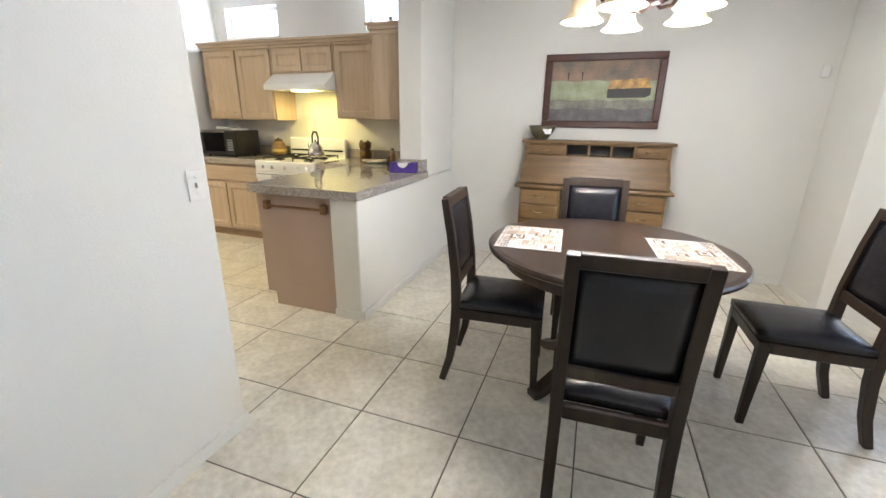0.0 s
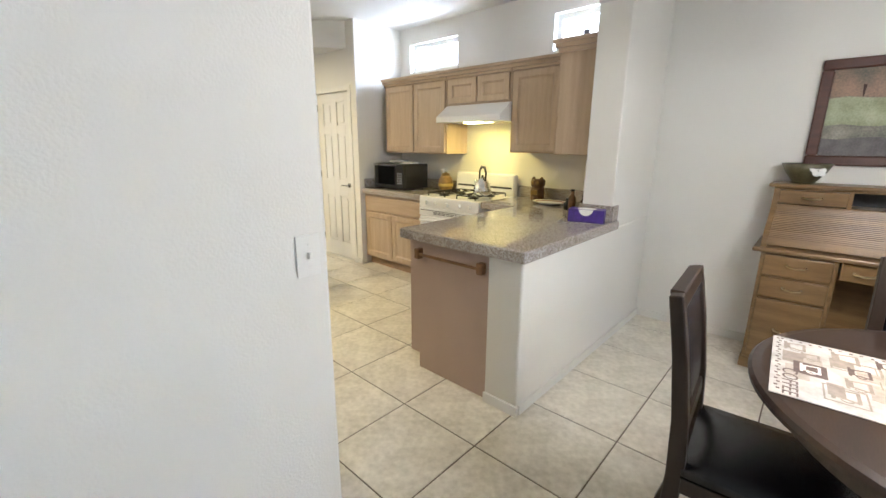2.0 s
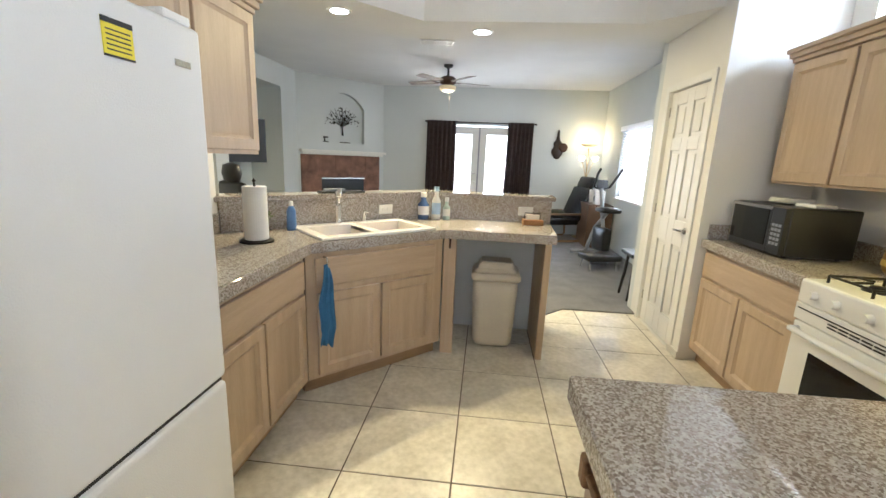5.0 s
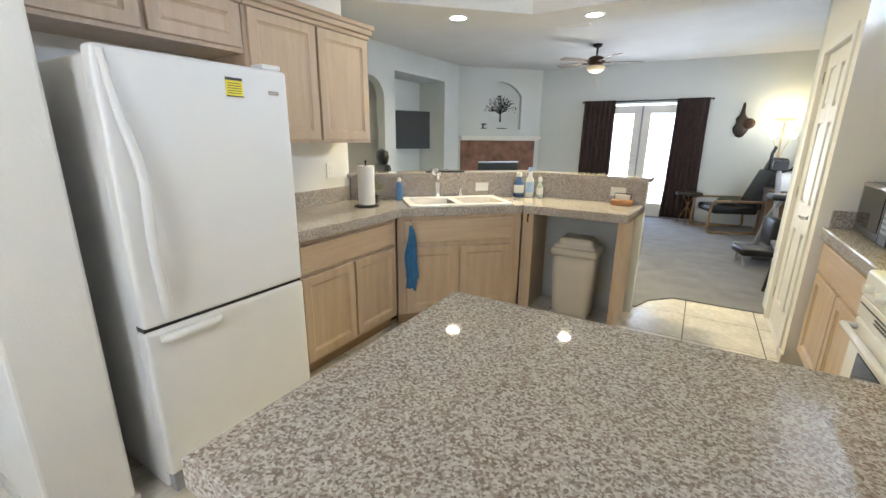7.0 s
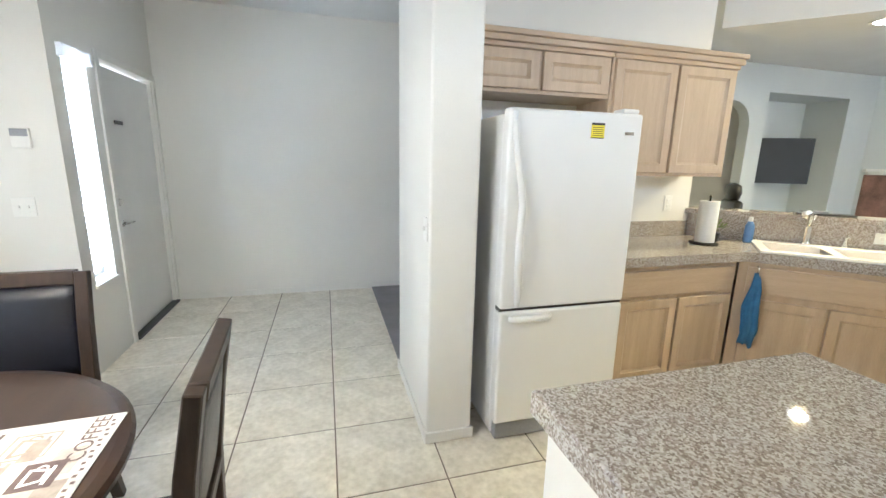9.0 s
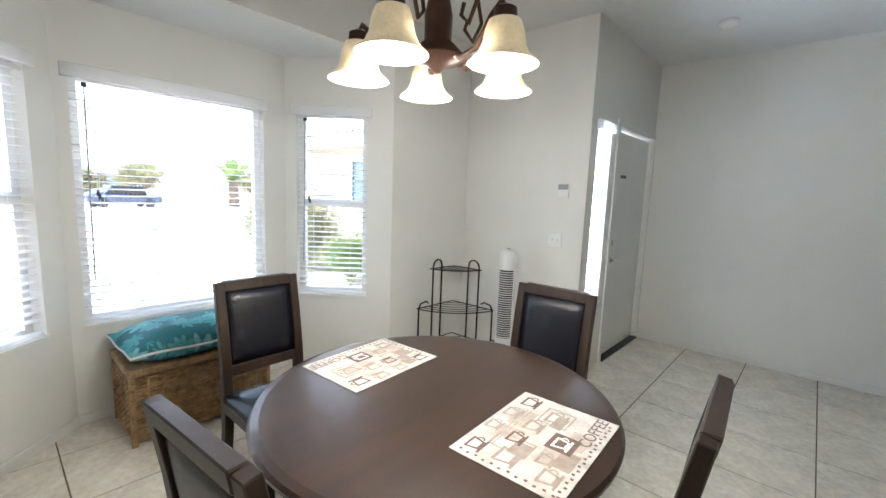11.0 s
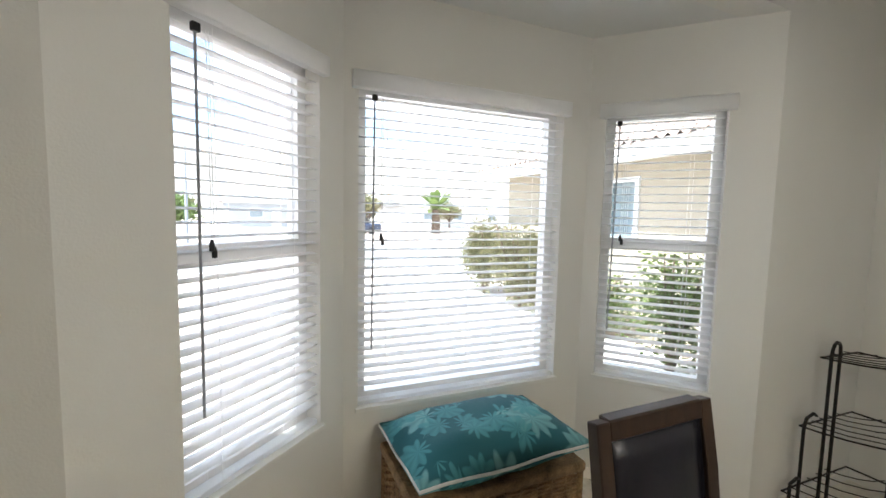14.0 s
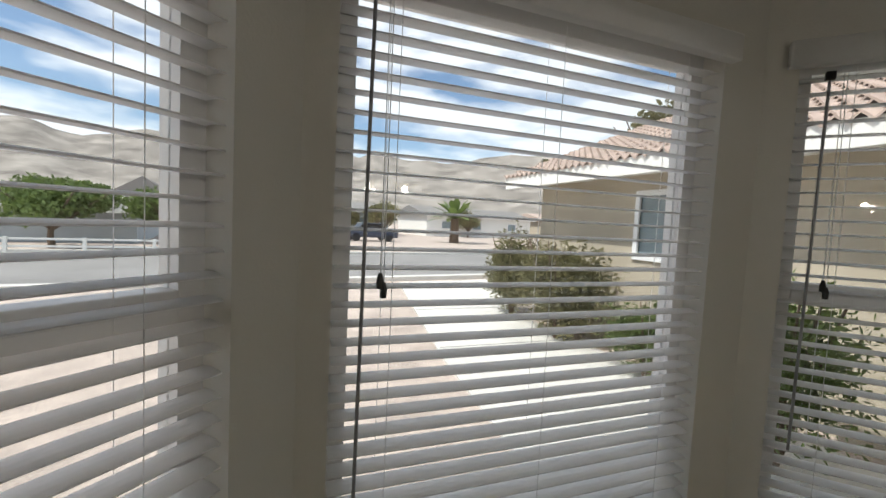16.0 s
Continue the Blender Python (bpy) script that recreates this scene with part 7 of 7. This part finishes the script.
# the garage wing of the house
gw = thing("garage_wing", (-3.5, -11.5, GZ), 0, "tan stucco garage wing with tiled roof and white window", "house")
part("wall", B((-6.0, 0, 0, 0, 2.25, 2.45), (-6.0, 3.35, 0, 0, 6.2, 2.45), (-6.0, 2.25, 0, 0, 3.35, 1.3), (-6.0, 2.25, 2.22, 0, 3.35, 2.45)), STUCCO, gw)
part("eave", B((-6.3, -0.45, 2.45, 0.5, 6.3, 2.50), (0.42, -0.45, 2.36, 0.5, 6.3, 2.50)), TRIM, gw)
bm = bmesh.new()
n, rows = 44, 16
for j in range(rows):
    prev = None
    for i in range(n * 4 + 1):
        y = -0.5 + 6.8 * i / (n * 4)
        bump = 0.035 * math.sin(i / 4 * 2 * math.pi)
        x0, x1 = 0.56 - j * 0.24, 0.56 - (j + 1) * 0.24 - 0.04
        z0, z1 = 2.56 + j * 0.10, 2.56 + (j + 1) * 0.10 - 0.01
        cur = (bm.verts.new((x0, y, z0 + bump + 0.035)), bm.verts.new((x1, y, z1 + bump)), bm.verts.new((x0, y, z0 + bump + 0.01)))
        if prev:
            bm.faces.new((prev[0], cur[0], cur[1], prev[1]))
            bm.faces.new((prev[2], cur[2], cur[0], prev[0]))
        prev = cur
part("fascia", B((0.502, -0.46, 2.36, 0.53, 6.31, 2.575), bevel=0.004), TRIM, gw, "white fascia board")
rf = part("roof_tiles", bm, ROOF, gw)
rf["kind"] = "stuff"
part("roof_deck", B((-3.2, -0.4, 2.50, 0.45, 6.25, 2.54)), ROOFG, gw)
wg = part("window", B((0.0, 2.25, 1.3, 0.03, 2.32, 2.22), (0.0, 3.28, 1.3, 0.03, 3.35, 2.22), (0.0, 2.32, 1.3, 0.03, 3.28, 1.37), (0.0, 2.32, 2.15, 0.03, 3.28, 2.22), (0.0, 2.77, 1.37, 0.03, 2.83, 2.15)), VINYL, gw)
part("pane", B((-0.05, 2.3, 1.33, -0.03, 3.3, 2.19)), PALEGLASS, wg)


def leaves(bm, centre, radii, count, size, rnd, shell=0.55):
    """Many small leaf blades filling an uneven ellipsoid."""
    for _ in range(count):
        d = Vector((rnd.gauss(0, 1), rnd.gauss(0, 1), rnd.gauss(0, 1))).normalized()
        r = rnd.uniform(shell, 1.0) * (0.82 + 0.36 * noise.noise(d * 2.1 + Vector(centre)))
        p = Vector(centre) + Vector((d.x * radii[0], d.y * radii[1], d.z * radii[2])) * r
        u = Vector((rnd.gauss(0, 1), rnd.gauss(0, 1), rnd.gauss(0, 1))).normalized()
        v = u.orthogonal().normalized()
        s = size * rnd.uniform(0.6, 1.3)
        bm.faces.new([bm.verts.new(q) for q in (p - u * s, p + v * s * 0.5, p + u * s, p - v * s * 0.5)])
    return bm


def bush(loc, radii, count, size, material, label, seed):
    rnd = random.Random(seed)
    b = thing("bush", (*loc, GZ), 0, label, "bush", "bushes along the drive")
    for k in range(6):
        a = rnd.uniform(0, 6.28)
        part("stem", tube([(0, 0, 0), (0.25 * radii[0] * math.cos(a), 0.25 * radii[1] * math.sin(a), radii[2] * 0.6), (0.6 * radii[0] * math.cos(a), 0.6 * radii[1] * math.sin(a), radii[2] * 1.4)], [0.02, 0.014, 0.006], 6), BARK, b)
    bm = bmesh.new()
    for k in range(5):
        off = (rnd.uniform(-0.35, 0.35) * radii[0], rnd.uniform(-0.35, 0.35) * radii[1], radii[2] * rnd.uniform(0.62, 1.05))
        leaves(bm, off, [r * rnd.uniform(0.6, 0.8) for r in radii], count // 5, size, rnd, 0.3)
    c = part("crown", bm, material, b)
    c["kind"] = "stuff"


bush((-2.98, -11.5), (0.76, 0.82, 1.06), 9500, 0.040, FOLIAGE2, "tall dry olive-green bush at the garage corner", 1)
bush((-2.88, -10.0), (0.72, 1.2, 1.06), 13000, 0.040, FOLIAGE2, "dry green flowering bush beside the drive", 2)
bush((-2.88, -8.35), (0.58, 0.85, 0.62), 6000, 0.034, FOLIAGE, "low green bush beside the garage wall", 3)
bush((-2.45, -6.75), (0.60, 0.58, 0.95), 3600, 0.036, FOLIAGE, "open leafy green bush outside the bay window", 4)


def tree(loc, trunk, radii, count, size, label, seed, material=None):
    rnd = random.Random(seed)
    t = thing("tree", (*loc, GZ), 0, label, "tree", "")
    part("trunk", tube([(0, 0, 0), (0.05, 0.03, trunk * 0.5), (0, 0, trunk + radii[2] * 0.6)], [0.14, 0.11, 0.05], 8), BARK, t)
    for k in range(7):
        a = k * 0.9 + rnd.uniform(0, 0.5)
        part("limb", tube([(0, 0, trunk * 0.85), (0.4 * radii[0] * math.cos(a), 0.4 * radii[1] * math.sin(a), trunk + radii[2] * 0.5), (0.8 * radii[0] * math.cos(a), 0.8 * radii[1] * math.sin(a), trunk + radii[2])], [0.07, 0.05, 0.02], 6), BARK, t)
    bm = bmesh.new()
    for k in range(9):
        a = rnd.uniform(0, 6.28)
        f = rnd.uniform(0.1, 0.55)
        leaves(bm, (f * radii[0] * math.cos(a), f * radii[1] * math.sin(a), trunk + radii[2] * rnd.uniform(0.5, 1.05)), [r * rnd.uniform(0.45, 0.62) for r in radii], count // 9, size, rnd, 0.25)
    c = part("crown", bm, material or FOLIAGE, t)
    c["kind"] = "stuff"


tree((9.2, -24.6), 0.85, (2.5, 2.5, 1.35), 11000, 0.10, "round clipped green street tree", 11)
tree((5.6, -25.5), 0.9, (1.9, 1.9, 1.25), 8000, 0.10, "round clipped green street tree", 12)
tree((-18.3, -33.3), 5.7, (1.05, 1.05, 1.0), 3000, 0.13, "tall thin palm-like tree behind the garage", 13, FOLIAGE2)
tree((-11.5, -16.5), 3.4, (1.9, 1.9, 2.1), 6000, 0.11, "tall airy tree behind the garage", 14, FOLIAGE2)
pm2 = thing("palm", (-12.5, -38.0, GZ), 0, "green fan palm across the road", "palm")
pm2.scale = (1.6, 1.6, 1.6)
part("trunk", tube([(0, 0, 0), (0, 0, 1.3)], [0.28, 0.22], 8), BARK, pm2)
for k in range(26):
    a, e = k * 2.4, 0.15 + 1.1 * ((k * 7) % 26) / 26
    pts = [(0, 0, 1.3)] + [(r * math.cos(a) * math.cos(e), r * math.sin(a) * math.cos(e), 1.3 + r * math.sin(e) - 0.18 * r * r) for r in (0.6, 1.2, 1.7)]
    bm = bmesh.new()
    side = Vector((-math.sin(a), math.cos(a), 0))
    vs = [(bm.verts.new(Vector(p) + side * w), bm.verts.new(Vector(p) - side * w)) for p, w in zip(pts, (0.03, 0.16, 0.22, 0.03))]
    for u, v in zip(vs, vs[1:]):
        bm.faces.new((u[0], v[0], v[1], u[1]))
    part("frond", bm, FOLIAGE, pm2)


def house(loc, rz, w, d, h, ridge, wall_m, roof_m, label):
    o = thing("house", (*loc, GZ), rz, label, "house", "houses across the road")
    part("wall", B((-w / 2, -d / 2, 0, w / 2, d / 2, h)), wall_m, o)
    bm = bmesh.new()
    e = 0.5
    lo = [bm.verts.new(v) for v in ((-w / 2 - e, -d / 2 - e, h), (w / 2 + e, -d / 2 - e, h), (w / 2 + e, d / 2 + e, h), (-w / 2 - e, d / 2 + e, h))]
    r = [bm.verts.new((-w / 2 - e, 0, h + ridge)), bm.verts.new((w / 2 + e, 0, h + ridge))]
    bm.faces.new(lo[::-1])
    bm.faces.new((lo[0], lo[1], r[1], r[0]))
    bm.faces.new((lo[2], lo[3], r[0], r[1]))
    bm.faces.new((lo[1], lo[2], r[1]))
    bm.faces.new((lo[3], lo[0], r[0]))
    part("roof", bm, roof_m, o)
    part("fascia", B((-w / 2 - e, d / 2 + e, h - 0.16, w / 2 + e, d / 2 + e + 0.05, h + 0.05), (-w / 2 - e, -d / 2 - e - 0.05, h - 0.16, w / 2 + e, -d / 2 - e, h + 0.05)), TRIM, o)
    for x in (-0.3, 0.05, 0.33):
        wi = part("window", B((x * w - 0.7, d / 2, 0.95, x * w + 0.7, d / 2 + 0.04, 1.95)), VINYL, o)
        part("pane", B((x * w - 0.62, d / 2 + 0.03, 1.03, x * w + 0.62, d / 2 + 0.05, 1.87)), PALEGLASS, wi)
    part("door", B((0.2 * w - 0.45, d / 2, 0, 0.2 * w + 0.45, d / 2 + 0.05, 2.0)), TRIM, o)


house((15.0, -31.0), 8, 14, 8, 1.55, 0.95, STUCCO2, ROOFG, "low grey stucco house with dark roof")
house((-2.0, -56.0), 8, 15, 9, 2.6, 1.1, STUCCO2, ROOFG, "distant pale house across the road")
house((-22.0, -58.0), 8, 16, 9, 2.6, 1.2, TRIM, ROOFG, "distant white house with grey roof")
house((-42.0, -62.0), 8, 16, 9, 2.6, 1.2, STUCCO, ROOF, "distant tan house with tiled roof")
house((36.0, -34.0), 8, 16, 9, 2.4, 1.2, STUCCO, ROOF, "distant tan house with tiled roof")
house((15.8, -61.0), 98, 9, 5.6, 2.8, 2.2, STUCCO2, ROOFG, "pale grey house with its gable towards the road")
tree((-8.5, -49.0), 0.8, (2.6, 2.6, 2.0), 4000, 0.16, "broad dusty tree across the road", 15, FOLIAGE2)
tree((-5.0, -52.0), 0.7, (1.9, 1.9, 1.5), 3000, 0.16, "low dusty tree across the road", 16, FOLIAGE2)
tree((-20.0, -52.0), 0.9, (2.4, 2.4, 1.9), 3500, 0.16, "dusty tree between distant houses", 17, FOLIAGE2)
pole = thing("utility_pole", (4.2, -23.4, GZ), 0, "thin grey street pole", "pole")
part("pole", tube([(0, 0, 0), (0, 0, 4.2)], [0.07, 0.045], 8), GREYM, pole)
fe = thing("fence", (9.5, -22.4, GZ), 9, "low white rail fence across the road", "fence")
for k in range(9):
    part("post", B((-8 + 2 * k - 0.05, -0.05, 0, -8 + 2 * k + 0.05, 0.05, 0.55)), TRIM, fe)
for z in (0.2, 0.45):
    part("rail", B((-8, -0.02, z, 8, 0.02, z + 0.07)), TRIM, fe)
car = thing("car", (-5.0, -37.0, GZ), 9, "dark parked car on the road", "car")
part("body", B((-2.1, -0.85, 0.3, 2.1, 0.85, 0.85), bevel=0.12, seg=2), mat("dark_blue_car_paint", (0.03, 0.04, 0.07), 0.2, coat=0.6), car)
bm = B((-1.2, -0.75, 0.85, 1.1, 0.75, 1.4), bevel=0.1, seg=2)
for v in bm.verts:
    if v.co.z > 1.2:
        v.co.x *= 0.75
part("cabin", bm, BLACKGLASS, car)
for x in (-1.3, 1.3):
    for y in (-0.85, 0.73):
        part("wheel", tube([(x, y, 0.32), (x, y + 0.12, 0.32)], 0.32, 16), BLACK, car)

# dry hills on the horizon
bm = bmesh.new()
cols = []
for k in range(121):
    az = radians(-25 - 130 * k / 120)
    el = 8.2 + 2.3 * noise.noise(Vector((k * 0.07, 3, 0))) + 1.0 * noise.noise(Vector((k * 0.23, 7, 0))) + 0.3 * noise.noise(Vector((k * 0.8, 1, 0))) + (1.6 if k > 65 else 0) * min(1, (k - 65) / 15)
    col = []
    for j in range(9):
        f = j / 8
        d = 260 + 260 * f
        z = d * math.tan(radians(el)) * f ** 0.8 * (1 + 0.25 * (1 - f) * noise.noise(Vector((k * 0.35, j * 0.9, 5))))
        col.append(bm.verts.new((d * math.cos(az), d * math.sin(az) - 5, z - 2)))
    cols.append(col)
for a, b in zip(cols, cols[1:]):
    for j in range(8):
        bm.faces.new((a[j], b[j], b[j + 1], a[j + 1]))
tagged(link("backdrop_hills", bm, HILL, smooth=True), "dry brown desert hills", "hills", "", "structure")


# ---- floor tiles: pieces last ----
def tiles():
    bm = bmesh.new()
    a, b, h = P / 2 - 0.0035, P / 2 - 0.0055, 0.010
    lo = [bm.verts.new((sx * a, sy * a, -h)) for sx, sy in ((-1, -1), (1, -1), (1, 1), (-1, 1))]
    mi = [bm.verts.new((sx * a, sy * a, -0.0018)) for sx, sy in ((-1, -1), (1, -1), (1, 1), (-1, 1))]
    hi = [bm.verts.new((sx * b, sy * b, 0)) for sx, sy in ((-1, -1), (1, -1), (1, 1), (-1, 1))]
    bm.faces.new(hi)
    for u, v in ((lo, mi), (mi, hi)):
        for i in range(4):
            bm.faces.new((u[i], u[(i + 1) % 4], v[(i + 1) % 4], v[i]))
    first = link("tile", bm, TILE, floor)
    made = False
    for i in range(-8, 5):
        for j in range(-12, 4):
            x, y = (i + 0.5) * P, (j + 0.5) * P
            if x < -3.75 or (x < -2.3 and y < -4.4) or (x < -1.6 and y > -1.75) or (-1.6 < x < -0.9 and y > -1.0) or (x < -1.3 and y > -1.9):
                continue
            if y < -5.1 and not (-2.2 < x < 2.5) or y < -5.4 and not (-0.9 < x < 1.35):
                continue
            ob = new("tile", first.data) if made else first
            made = True
            ob.parent = floor
            ob.matrix_basis = pose(x, y, 0, random.uniform(-0.05, 0.05), random.uniform(-0.05, 0.05), 90 * random.randrange(4))


tiles()
